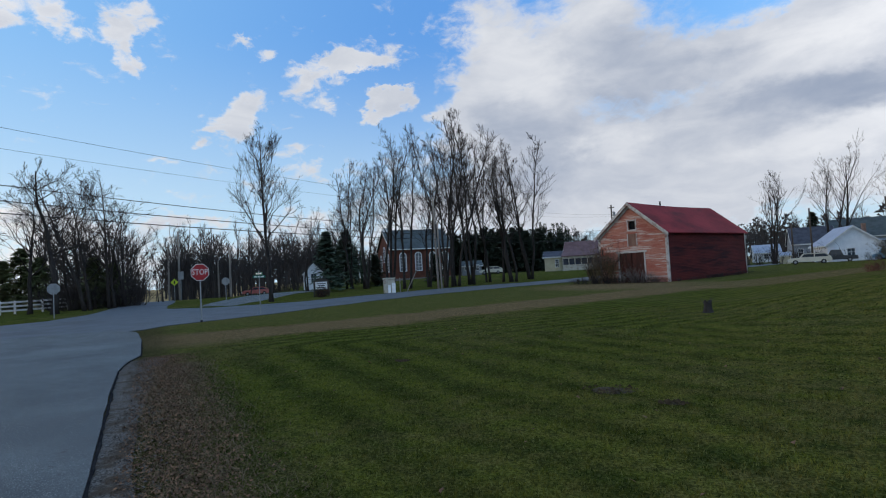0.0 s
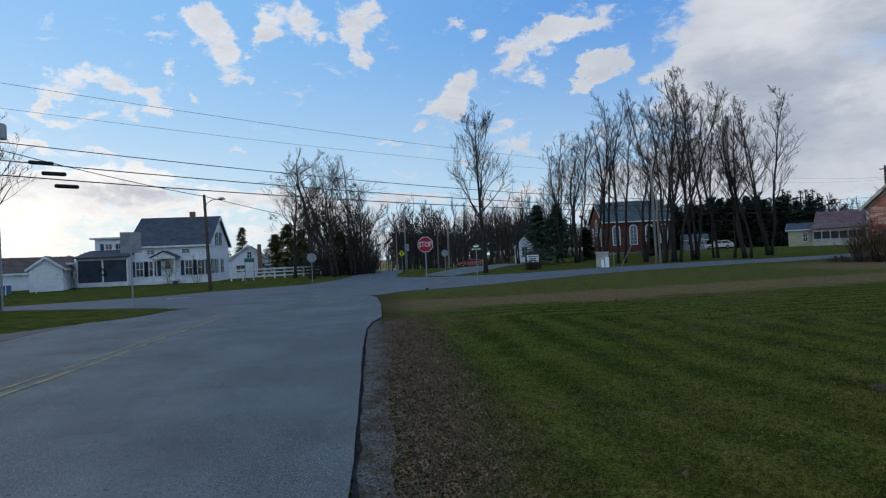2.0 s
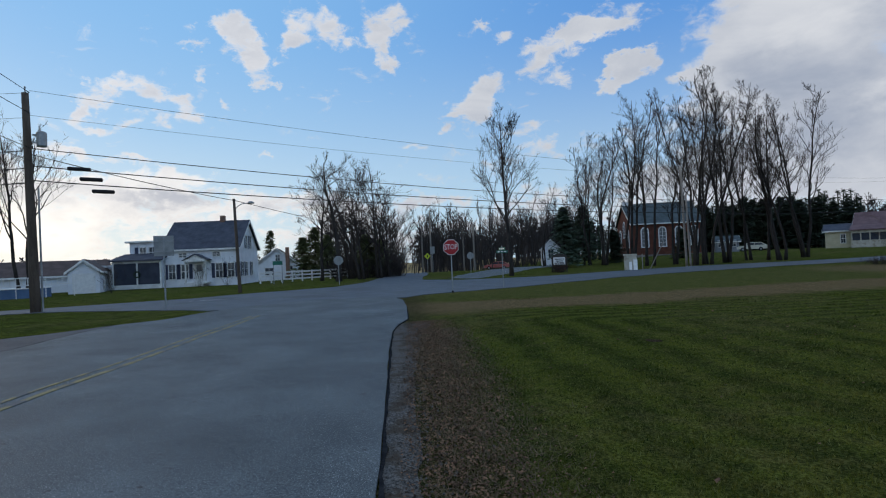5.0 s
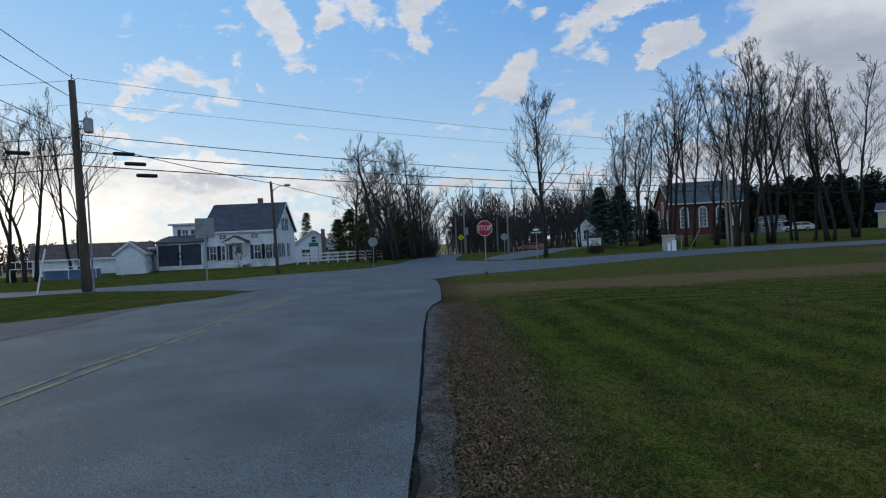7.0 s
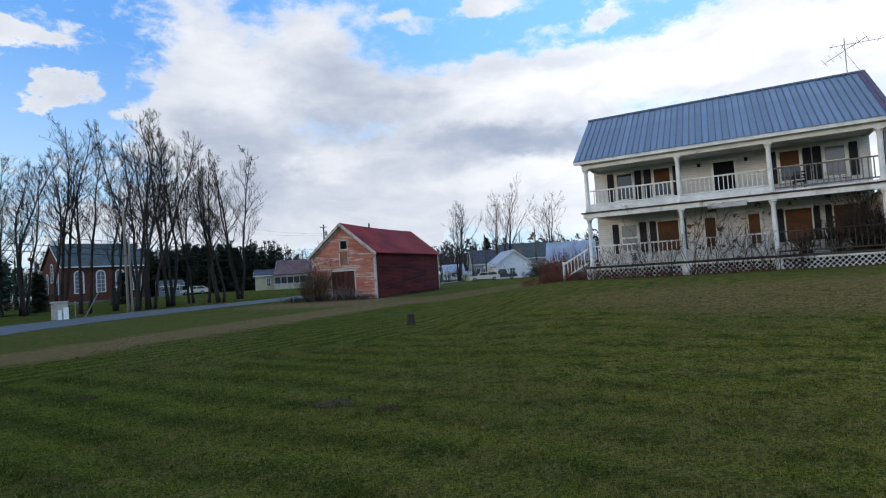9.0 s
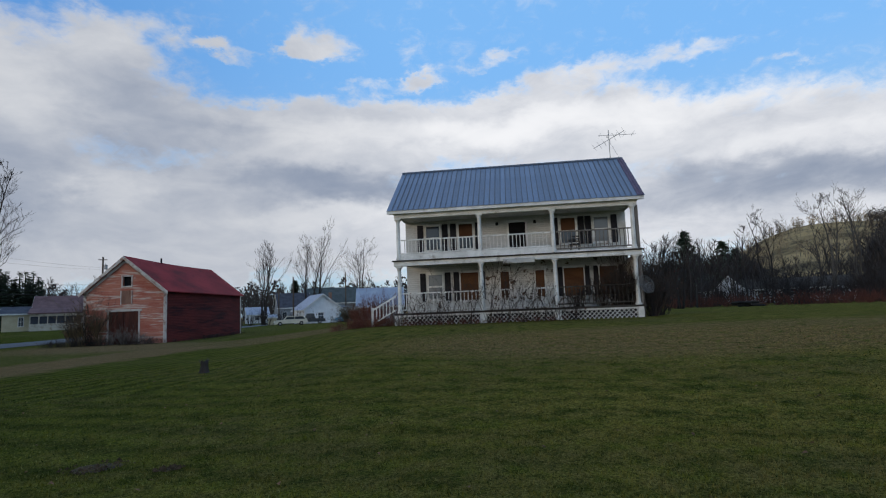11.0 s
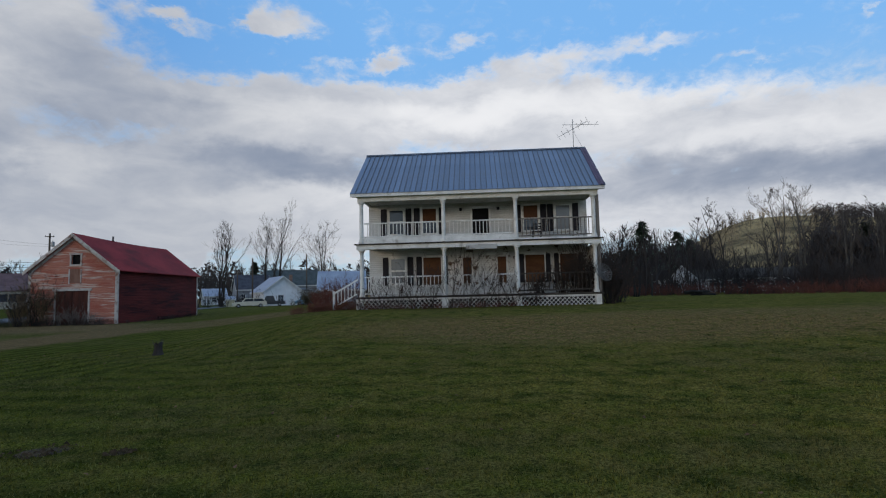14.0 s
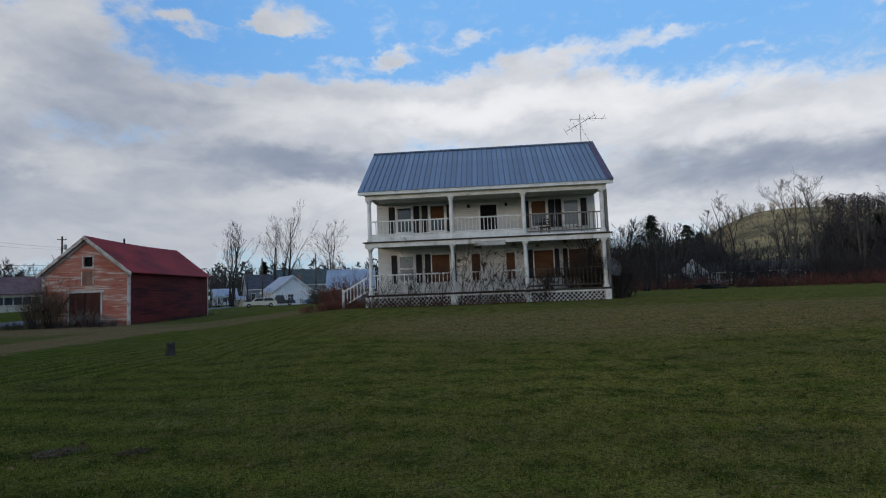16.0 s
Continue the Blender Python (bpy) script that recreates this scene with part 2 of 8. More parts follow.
# ---------------------------------------------------------------- materials
def surf(name, c1, c2, scale=3.0, rough=0.8, bump=0.2, fine=40.0, metal=0.0, stain=None, stain_scale=0.7, stain_at=(0.5, 0.7), stretch=(1, 1, 1), wave=None, spec=0.2, piece=0.0, grain=0.35, lap_shade=0.0, speck=None):
    """A weathered surface: two tones, grain, a stain and relief; wave=(axis, spacing, depth) adds laps or ribs;
    lap_shade paints their joints and shade lines dark.
    """
    m = bpy.data.materials.new(name)
    m.use_nodes = True
    n = Nodes(m.node_tree)
    at = n.add("ShaderNodeTexCoord").outputs["Object"]
    st = n.vmath("MULTIPLY", at, stretch)
    a = n.noise(st, scale, 5.0, 0.6)
    b = n.noise(st, fine, 3.0, 0.6)
    fac = n.ramp(n.math("ADD", n.math("MULTIPLY", a, 1 - grain), n.math("MULTIPLY", b, grain)), 0.36, 0.64)
    col = n.mix(fac, rgb(*c1), rgb(*c2))
    if stain:
        s = n.ramp(n.noise(n.vmath("ADD", st, (7.3, 2.1, 4.4)), stain_scale, 6.0, 0.65), *stain_at)
        col = n.mix(s, col, rgb(*stain))
    if speck:
        col = n.mix(n.ramp(n.noise(at, 105.0, 1.0, 0.5), 0.66, 0.70), col, rgb(*speck))
        col = n.mix(n.ramp(n.noise(n.vmath("ADD", at, (3.1, 8.2, 0.0)), 9.0, 2.0, 0.5), 0.70, 0.74), col, rgb(*(0.14 * v for v in speck)))
    if piece:
        info = n.add("ShaderNodeObjectInfo").outputs["Random"]
        col = n.mix(piece, col, n.mix(info, rgb(0, 0, 0), rgb(1, 1, 1)), "OVERLAY")
    p = n.add("ShaderNodeBsdfPrincipled", Roughness=rough, Metallic=metal)
    p.inputs["Specular IOR Level"].default_value = spec
    n.put(n.math("ADD", rough - 0.08, n.math("MULTIPLY", a, 0.16), clamp=True), p.inputs["Roughness"])
    n.put(col, p.inputs["Base Color"])
    h = n.math("ADD", n.math("MULTIPLY", b, 0.6), n.math("MULTIPLY", a, 0.4))
    bp = n.add("ShaderNodeBump", Strength=bump, Distance=0.02)
    n.put(h, bp.inputs["Height"])
    normal = bp.outputs[0]
    if wave:
        axis, spacing, depth = wave
        sep = n.add("ShaderNodeSeparateXYZ")
        n.put(at, sep.inputs[0])
        saw = n.math("FRACT", n.math("DIVIDE", sep.outputs["XYZ".index(axis)], spacing))
        # the shade line and joint below each board, painted into the colour
        if lap_shade:
            col = n.mix(n.math("MULTIPLY", n.ramp(saw, 0.14, 0.04), n.ramp(a, 0.3, 0.6)), col, rgb(*(lap_shade * v for v in c1)))
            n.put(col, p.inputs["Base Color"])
        b2 = n.add("ShaderNodeBump", Strength=1.0, Distance=depth)
        n.put(n.math("SUBTRACT", 1.0, saw), b2.inputs["Height"])
        n.put(normal, b2.inputs["Normal"])
        normal = b2.outputs[0]
    n.put(normal, p.inputs["Normal"])
    out = n.add("ShaderNodeOutputMaterial")
    n.put(p.outputs[0], out.inputs[0])
    return m


def glass_mat(name, tint):
    m = bpy.data.materials.new(name)
    m.use_nodes = True
    n = Nodes(m.node_tree)
    p = n.add("ShaderNodeBsdfPrincipled", Roughness=0.06)
    p.inputs["Base Color"].default_value = rgb(*tint)
    p.inputs["Specular IOR Level"].default_value = 0.7
    at = n.add("ShaderNodeTexCoord").outputs["Object"]
    bp = n.add("ShaderNodeBump", Strength=0.08, Distance=0.02)
    n.put(n.noise(at, 2.0, 2.0), bp.inputs["Height"])
    n.put(bp.outputs[0], p.inputs["Normal"])
    out = n.add("ShaderNodeOutputMaterial")
    n.put(p.outputs[0], out.inputs[0])
    return m


# ---------------------------------------------------------------- helpers for meshes
class Geo:
    """Gathers vertices and faces for one mesh."""

    def __init__(self):
        self.v, self.f = [], []

    def add(self, verts, faces):
        k = len(self.v)
        self.v.extend(tuple(p) for p in verts)
        self.f.extend(tuple(i + k for i in f) for f in faces)
        return self

    def box(self, x0, x1, y0, y1, z0, z1, c=0.0):
        """A box; c: chamfer of its upright and level edges."""
        if c <= 0:
            return self.add([(x0, y0, z0), (x1, y0, z0), (x1, y1, z0), (x0, y1, z0), (x0, y0, z1), (x1, y0, z1), (x1, y1, z1), (x0, y1, z1)],
                            [(3, 2, 1, 0), (4, 5, 6, 7), (0, 1, 5, 4), (1, 2, 6, 5), (2, 3, 7, 6), (3, 0, 4, 7)])
        bm = bmesh.new()
        bmesh.ops.create_cube(bm, size=1.0, matrix=Matrix.LocRotScale(((x0 + x1) / 2, (y0 + y1) / 2, (z0 + z1) / 2), None, (x1 - x0, y1 - y0, z1 - z0)))
        bmesh.ops.bevel(bm, geom=bm.edges[:], offset=c, segments=1, affect="EDGES")
        return self.bm(bm)

    def bm(self, bm):
        bm.verts.index_update()
        self.add([v.co for v in bm.verts], [[v.index for v in f.verts] for f in bm.faces])
        bm.free()
        return self

    def prism(self, outline, axis, a, b):
        """An outline in two axes, drawn out along the third from a to b."""
        n = len(outline)

        def at(p, q):
            return {"x": (q, p[0], p[1]), "y": (p[0], q, p[1]), "z": (p[0], p[1], q)}[axis]
        verts = [at(p, a) for p in outline] + [at(p, b) for p in outline]
        faces = [tuple(range(n))[::-1], tuple(range(n, 2 * n))] + [(i, (i + 1) % n, n + (i + 1) % n, n + i) for i in range(n)]
        return self.add(verts, faces)

    def tube(self, points, radii, n=8, cap=True):
        """A bent, tapering tube through points."""
        pts = [Vector(p) for p in points]
        verts, faces = [], []
        ref = Vector((0.31, 0.92, 0.17))
        for i, p in enumerate(pts):
            d = (pts[min(i + 1, len(pts) - 1)] - pts[max(i - 1, 0)]).normalized()
            u = d.cross(ref)
            u = (u if u.length > 0.05 else d.cross(Vector((1, 0, 0)))).normalized()
            w = d.cross(u)
            r = radii[i] if hasattr(radii, "__len__") else radii
            verts += [p + r * (math.cos(2 * math.pi * k / n) * u + math.sin(2 * math.pi * k / n) * w) for k in range(n)]
        for i in range(len(pts) - 1):
            faces += [(i * n + k, i * n + (k + 1) % n, (i + 1) * n + (k + 1) % n, (i + 1) * n + k) for k in range(n)]
        if cap:
            faces += [tuple(range(n))[::-1], tuple(range((len(pts) - 1) * n, len(pts) * n))]
        return self.add(verts, faces)

    def twig(self, a, b, c, r):
        """A thin three-sided twig from a through b to a point at c."""
        d = (c - a).normalized()
        u = d.cross(Vector((0.31, 0.92, 0.17))).normalized()
        w = d.cross(u)
        ring = [0.0 * d + math.cos(q) * u + math.sin(q) * w for q in (0.0, 2.094, 4.189)]
        return self.add([a + r * e for e in ring] + [b + 0.75 * r * e for e in ring] + [c],
                        [(k, (k + 1) % 3, 3 + (k + 1) % 3, 3 + k) for k in range(3)] + [(3, 4, 6), (4, 5, 6), (5, 3, 6)])

    def mesh(self, name, material, smooth=False):
        me = bpy.data.meshes.new(name)
        me.from_pydata(self.v, [], self.f)
        me.materials.append(material)
        if smooth:
            me.polygons.foreach_set("use_smooth", [True] * len(me.polygons))
        me.update()
        return me


def part(name, geo, material, parent, label="", smooth=False):
    """Links a Geo (or a ready mesh) as one mesh object under a thing or a part."""
    ob = new(name, geo if isinstance(geo, bpy.types.Mesh) else geo.mesh(name, material, smooth))
    ob.parent = parent
    return tagged(ob, label)


def thing(name, m, label, category, group="", kind=""):
    ob = new(name)
    ob.empty_display_size = 0.2
    ob.matrix_world = m
    return tagged(ob, label, category, group, kind)


def sheet(name, verts, faces, material, label, category, kind="structure", smooth=True):
    me = bpy.data.meshes.new(name)
    me.from_pydata([tuple(v) for v in verts], [], [tuple(f) for f in faces])
    me.materials.append(material)
    if smooth:
        me.polygons.foreach_set("use_smooth", [True] * len(me.polygons))
    me.update()
    return tagged(new(name, me), label, category, "", kind)


def ease(v):
    v = min(max(v, 0.0), 1.0)
    return v * v * (3 - 2 * v)


def bearing(x, y):
    return math.degrees(math.atan2(-x, y))


def spot(az, d):
    """Ground place at a bearing (degrees to the left of north) and a distance from the roadside."""
    return (-d * math.sin(radians(az)), d * math.cos(radians(az)))


def land(x, y):
    """Height of the ground."""
    d, a = math.hypot(x, y), bearing(x, y)
    rise = 0.85 * ease((d - 5) / 25) * ease((4 - a) / 18) * ease((a + 150) / 50)
    rise *= 1 - 0.8 * ease((d - 60) / 35) * ease((a + 22) / 12)
    back = 0.9 * ease((d - 62) / 36) * ease((a - 4) / 9) * ease((44 - a) / 14)
    dip = -4.0 * ease((d - 76) / 70) * ease((a - 44) / 9)
    far = ease((a + 130) / 30)
    hill = far * (66 * ease((d - 130) / 520) * (0.88 + 0.12 * math.sin(a * 0.21 + 0.5)) * ease((-37 - a) / 17))
    mount = 60 * ease((d - 900) / 900) * (0.5 + 0.5 * math.sin(a * 0.13 + 1.0)) * ease((30 - abs(a + 40)) / 30)
    lump = 0.025 * noise.noise((x * 0.35, y * 0.35, 0.0)) * ease(d / 8) if d < 90 else 0.0
    return rise + back + dip + hill + mount + lump


# ---------------------------------------------------------------- ground
def lawn_mat(name, blades):
    """Lawn colours by place: mowing lines, dry patches, the littered verge, far fields and woods. blades: for the standing grass."""
    m = bpy.data.materials.new(name)
    m.use_nodes = True
    n = Nodes(m.node_tree)
    at = n.add("ShaderNodeTexCoord").outputs["Object"]
    sep = n.add("ShaderNodeSeparateXYZ")
    n.put(at, sep.inputs[0])
    x, y, _ = sep.outputs
    patch = n.noise(at, 0.20, 5.0, 0.6)
    tuft = n.noise(at, 3.2, 5.0, 0.65)
    # mowing lines: they follow the road, then turn along the lane
    lane = n.math("ADD", n.math("MULTIPLY", x, -0.8453), n.math("MULTIPLY", y, 0.5344))
    across = n.math("ADD", n.math("MULTIPLY", x, 0.5344), n.math("MULTIPLY", y, 0.8453))
    phase = n.math("SMOOTH_MIN", n.math("MULTIPLY", n.math("SUBTRACT", 16.6, lane), 1.6), across, 2.5)
    phase = n.math("ADD", phase, n.math("MULTIPLY", n.noise(at, 0.45, 4.0), 1.5))
    mow = n.ramp(n.math("ADD", n.math("SINE", n.math("MULTIPLY", phase, 6.0)), n.math("MULTIPLY", n.math("SUBTRACT", n.noise(at, 1.1, 5.0, 0.7), 0.5), 5.4)), -1.6, 1.7)
    inside = n.ramp(across, -0.5, 0.8)
    mow = n.math("ADD", n.math("MULTIPLY", mow, inside), n.math("MULTIPLY", n.math("SUBTRACT", 1.0, inside), n.ramp(n.noise(at, 1.1, 5.0, 0.7), 0.35, 0.65)))
    col = n.mix(mow, rgb(0.036, 0.060, 0.006), rgb(0.160, 0.186, 0.024))
    dry = n.ramp(n.math("ADD", n.math("MULTIPLY", patch, 0.62), n.math("MULTIPLY", tuft, 0.38)), 0.46, 0.64)
    # yellower to the east: drier grass, plus warm light put into the colour
    east = n.ramp(n.math("SUBTRACT", n.math("MULTIPLY", x, 0.90), n.math("MULTIPLY", y, 0.10)), -8.0, 6.0)
    col = n.mix(n.math("MULTIPLY", east, n.ramp(n.noise(at, 1.6, 6.0, 0.75), 0.34, 0.66)), col, rgb(0.330, 0.268, 0.062))
    col = n.mix(n.math("MULTIPLY", dry, 0.7), col, rgb(0.200, 0.165, 0.066))
    # the thin, browned ground before the house
    bx = n.math("DIVIDE", n.math("SUBTRACT", n.math("SUBTRACT", n.math("MULTIPLY", x, 0.889), n.math("MULTIPLY", y, 0.458)), 6.5), 13.0)
    by = n.math("DIVIDE", n.math("SUBTRACT", n.math("ADD", n.math("MULTIPLY", x, 0.458), n.math("MULTIPLY", y, 0.889)), 18.6), 5.2)
    thin = n.math("SUBTRACT", 1.0, n.math("ADD", n.math("MULTIPLY", bx, bx), n.math("MULTIPLY", by, by)), clamp=True)
    thin = n.math("MULTIPLY", thin, 1.8, clamp=True)
    thin = n.math("MULTIPLY", thin, n.ramp(tuft, 0.30, 0.54))
    col = n.mix(n.math("MULTIPLY", thin, 0.9), col, rgb(0.38, 0.245, 0.115))
    # the lane's worn ground, and the bare ground between shed and house
    bend = n.math("MULTIPLY", n.math("MAXIMUM", n.math("SUBTRACT", 15.0, y), 0.0), 0.25)
    lx = n.math("ADD", n.math("SUBTRACT", x, n.math("MULTIPLY", n.math("SUBTRACT", y, 15.0), 0.47)), n.math("ADD", bend, 13.1))
    lx = n.math("ADD", lx, n.math("MULTIPLY", n.math("SUBTRACT", n.noise(at, 0.8, 6.0, 0.75), 0.5), 4.6))
    worn = n.math("MULTIPLY", n.math("MULTIPLY", n.ramp(lx, 3.1, 1.6), n.ramp(lx, -3.1, -1.7)), n.math("MULTIPLY", n.ramp(y, 9.5, 12.0), n.ramp(y, 42.0, 35.0)))
    strip = n.math("MULTIPLY", n.math("MULTIPLY", n.ramp(lx, -1.2, -3.0), n.ramp(lx, -26.0, -16.0)), n.math("MULTIPLY", n.ramp(y, 10.0, 14.0), n.ramp(tuft, 0.30, 0.62)))
    col = n.mix(n.math("MULTIPLY", strip, 0.8), col, rgb(0.190, 0.175, 0.062))
    fx, fy = n.math("DIVIDE", n.math("ADD", x, 8.6), 8.0), n.math("DIVIDE", n.math("SUBTRACT", y, n.math("SUBTRACT", 38.0, n.math("MULTIPLY", x, 0.38))), 7.0)
    yard = n.math("SUBTRACT", 1.2, n.math("ADD", n.math("MULTIPLY", fx, fx), n.math("MULTIPLY", fy, fy)), clamp=True)
    cx, cy = n.math("DIVIDE", n.math("SUBTRACT", x, 1.5), 9.5), n.math("DIVIDE", n.math("SUBTRACT", y, n.math("ADD", 37.0, n.math("MULTIPLY", x, -0.30))), 5.0)
    bare = n.math("SUBTRACT", 1.25, n.math("ADD", n.math("MULTIPLY", cx, cx), n.math("MULTIPLY", cy, cy)), clamp=True)
    bare = n.math("MULTIPLY", bare, 2.0, clamp=True)
    jx, jy = n.math("DIVIDE", n.math("ADD", x, 16.2), 3.6), n.math("DIVIDE", n.math("SUBTRACT", y, 10.9), 2.2)
    fan = n.math("SUBTRACT", 1.2, n.math("ADD", n.math("MULTIPLY", jx, jx), n.math("MULTIPLY", jy, jy)), clamp=True)
    worn = n.math("MAXIMUM", n.math("MAXIMUM", worn, n.math("MULTIPLY", bare, 0.75)), n.math("MAXIMUM", fan, yard))
    worn = n.math("MULTIPLY", worn, n.ramp(n.math("ADD", n.math("MULTIPLY", tuft, 0.7), n.math("MULTIPLY", n.noise(at, 0.9, 5.0, 0.7), 0.3)), 0.25, 0.47))
    col = n.mix(n.math("MULTIPLY", worn, 0.9), col, n.mix(n.ramp(n.noise(at, 9.0, 3.0, 0.7), 0.4, 0.62), rgb(0.220, 0.132, 0.080), rgb(0.430, 0.280, 0.170)))
    # littered verge along the road
    off = n.math("ADD", n.math("MULTIPLY", x, 0.5344), n.math("MULTIPLY", y, 0.8453))
    off = n.math("ADD", off, n.math("MULTIPLY", n.math("SUBTRACT", n.noise(at, 0.9, 4.0, 0.6), 0.5), 1.3))
    verge = n.math("MULTIPLY", n.ramp(off, 1.15, 0.15), n.ramp(off, -6.0, -1.0))
    litter = n.mix(n.ramp(n.noise(at, 20.0, 3.0, 0.7), 0.42, 0.60), rgb(0.022, 0.015, 0.011), rgb(0.180, 0.118, 0.076))
    col = n.mix(n.math("MULTIPLY", verge, 0.75), col, litter)
    tufted = n.ramp(n.noise(n.vmath("MULTIPLY", at, (1, 1, 0)), 8.0, 4.0, 0.7), 0.54, 0.38)
    col = n.mix(n.math("MULTIPLY", n.math("MULTIPLY", tufted, 0.56), n.math("MULTIPLY_ADD", worn, -0.85, 1.0)), col, rgb(0.013, 0.022, 0.006))
    col = n.mix(1.0, col, rgb(0.76, 0.74, 0.72), "MULTIPLY")
    if blades:
        isl = n.add("ShaderNodeNewGeometry").outputs["Random Per Island"]
        col = n.mix(n.ramp(isl, 0.70, 1.0), col, rgb(0.175, 0.175, 0.055))
        col = n.mix(n.ramp(isl, 0.25, 0.0), col, rgb(0.014, 0.026, 0.006))
    else:
        fine = n.noise(n.vmath("MULTIPLY", at, (1, 1, 0.2)), 30.0, 4.0, 0.7)
        col = n.mix(n.ramp(fine, 0.42, 0.60), n.mix(0.66, col, rgb(0.020, 0.026, 0.008)), n.mix(0.14, col, rgb(0.30, 0.30, 0.13)))
        # woods and stubble fields far off; their light tan is partly painted sunlight
        gone = n.ramp(n.math("POWER", n.math("ADD", n.math("MULTIPLY", x, x), n.math("MULTIPLY", y, y)), 0.5), 110.0, 260.0)
        wild = n.mix(n.ramp(n.noise(at, 0.012, 6.0, 0.7), 0.36, 0.54), rgb(0.10, 0.080, 0.050), rgb(0.36, 0.265, 0.135))
        col = n.mix(gone, col, wild)
    p = n.add("ShaderNodeBsdfPrincipled", Roughness=0.9)
    p.inputs["Specular IOR Level"].default_value = 0.0
    n.put(col, p.inputs["Base Color"])
    if not blades:
        bp = n.add("ShaderNodeBump", Strength=0.9, Distance=0.06)
        n.put(n.math("ADD", fine, tuft), bp.inputs["Height"])
        n.put(bp.outputs[0], p.inputs["Normal"])
    out = n.add("ShaderNodeOutputMaterial")
    n.put(p.outputs[0], out.inputs[0])
    return m


LAWN = lawn_mat("lawn", False)
BLADE = lawn_mat("grass_blades", True)
ASPHALT = surf("asphalt", (0.044, 0.052, 0.062), (0.104, 0.118, 0.136), 0.8, 0.75, 0.5, 40.0, grain=0.6, stain=(0.045, 0.047, 0.055), stain_scale=0.25, stain_at=(0.5, 0.75), spec=0.3)
ASPHALT_OLD = surf("old_asphalt", (0.034, 0.040, 0.044), (0.128, 0.144, 0.150), 0.5, 0.8, 0.7, 62.0, grain=0.60, stain=(0.066, 0.073, 0.078), stain_scale=0.2, spec=0.3, speck=(0.36, 0.37, 0.37))
APRON = surf("patched_asphalt", (0.038, 0.040, 0.044), (0.115, 0.116, 0.120), 0.9, 0.85, 0.9, 40.0, grain=0.7, stain=(0.070, 0.070, 0.070), stain_scale=0.8, stain_at=(0.5, 0.7))
TAR = surf("tar", (0.014, 0.014, 0.016), (0.034, 0.033, 0.034), 6.0, 0.95, 0.5, spec=0.0)
GRAVEL = surf("gravel", (0.022, 0.020, 0.018), (0.155, 0.140, 0.126), 14.0, 0.95, 1.0, 48.0, grain=0.75, stain=(0.055, 0.040, 0.028), stain_scale=3.0, stain_at=(0.45, 0.6))
YELLOW = surf("yellow_paint", (0.20, 0.165, 0.075), (0.29, 0.235, 0.10), 3.0, 0.8, 0.3, stain=(0.095, 0.10, 0.105), stain_scale=2.5, stain_at=(0.42, 0.62))
WHITELINE = surf("white_paint", (0.34, 0.34, 0.34), (0.5, 0.5, 0.5), 3.0, 0.8, 0.3, stain=(0.10, 0.10, 0.11), stain_scale=2.5, stain_at=(0.40, 0.6))


def build_ground():
    rings = [0.0] + [0.7 * 1.045 ** k for k in range(190)]
    rings = [r for r in rings if r < 2600] + [2600.0]
    n = 300
    verts, faces = [(0, 0, land(0, 0.01))], []
    for r in rings[1:]:
        for k in range(n):
            a = 2 * math.pi * k / n
            x, y = r * math.cos(a), r * math.sin(a)
            verts.append((x, y, land(x, y)))
    faces += [(0, 1 + k, 1 + (k + 1) % n) for k in range(n)]
    for i in range(len(rings) - 2):
        b = 1 + i * n
        faces += [(b + k, b + n + k, b + n + (k + 1) % n, b + (k + 1) % n) for k in range(n)]
    return sheet("ground", verts, faces, LAWN, "mown lawn with dry patches and fields beyond", "ground")


def ribbon(name, left, right, lift, material, label, category, step=1.5, ragged=0.0):
    """A strip between two edge lines that follows the ground, with a skirt down at its edges."""
    def walkline(line, m):
        seg = [math.dist(a, b) for a, b in zip(line, line[1:])]
        total, out = sum(seg), []
        for i in range(m + 1):
            s = total * i / m
            for (a, b), l in zip(zip(line, line[1:]), seg):
                if s <= l + 1e-6:
                    out.append((a[0] + (b[0] - a[0]) * s / l, a[1] + (b[1] - a[1]) * s / l))
                    break
                s -= l
            else:
                out.append(line[-1])
        return out
    m = max(4, int(sum(math.dist(a, b) for a, b in zip(left, left[1:])) / step))
    a, b = walkline(left, m), walkline(right, m)
    verts, faces, across = [], [], 6
    for i, (p, q) in enumerate(zip(a, b)):
        for k in range(across + 3):
            f = min(max((k - 1) / across, 0), 1)
            x, y = p[0] + (q[0] - p[0]) * f, p[1] + (q[1] - p[1]) * f
            if ragged and (f == 0 or f == 1):
                w = ragged * (noise.noise((x * 1.3, y * 1.3, 3.0)) + 0.6 * noise.noise((x * 4.0, y * 4.0, 8.0)))
                dx, dy = (p[0] - q[0]), (p[1] - q[1])
                l = math.hypot(dx, dy) or 1
                x, y = x + dx / l * w, y + dy / l * w
            verts.append((x, y, land(x, y) + (lift if 0 < k < across + 2 else -0.05)))
    w = across + 3
    for i in range(m):
        faces += [(i * w + k, i * w + k + 1, (i + 1) * w + k + 1, (i + 1) * w + k) for k in range(w - 1)]
    return sheet(name, verts, faces, material, label, category, smooth=False)


# the near road runs at 57.7 degrees; along() gives a place on it by its length and its offset to the right of the camera
RD = (-math.sin(radians(57.7)), math.cos(radians(57.7)))
RN = (math.cos(radians(57.7)), math.sin(radians(57.7)))


def along(s, off):
    return (RD[0] * s + RN[0] * off, RD[1] * s + RN[1] * off)


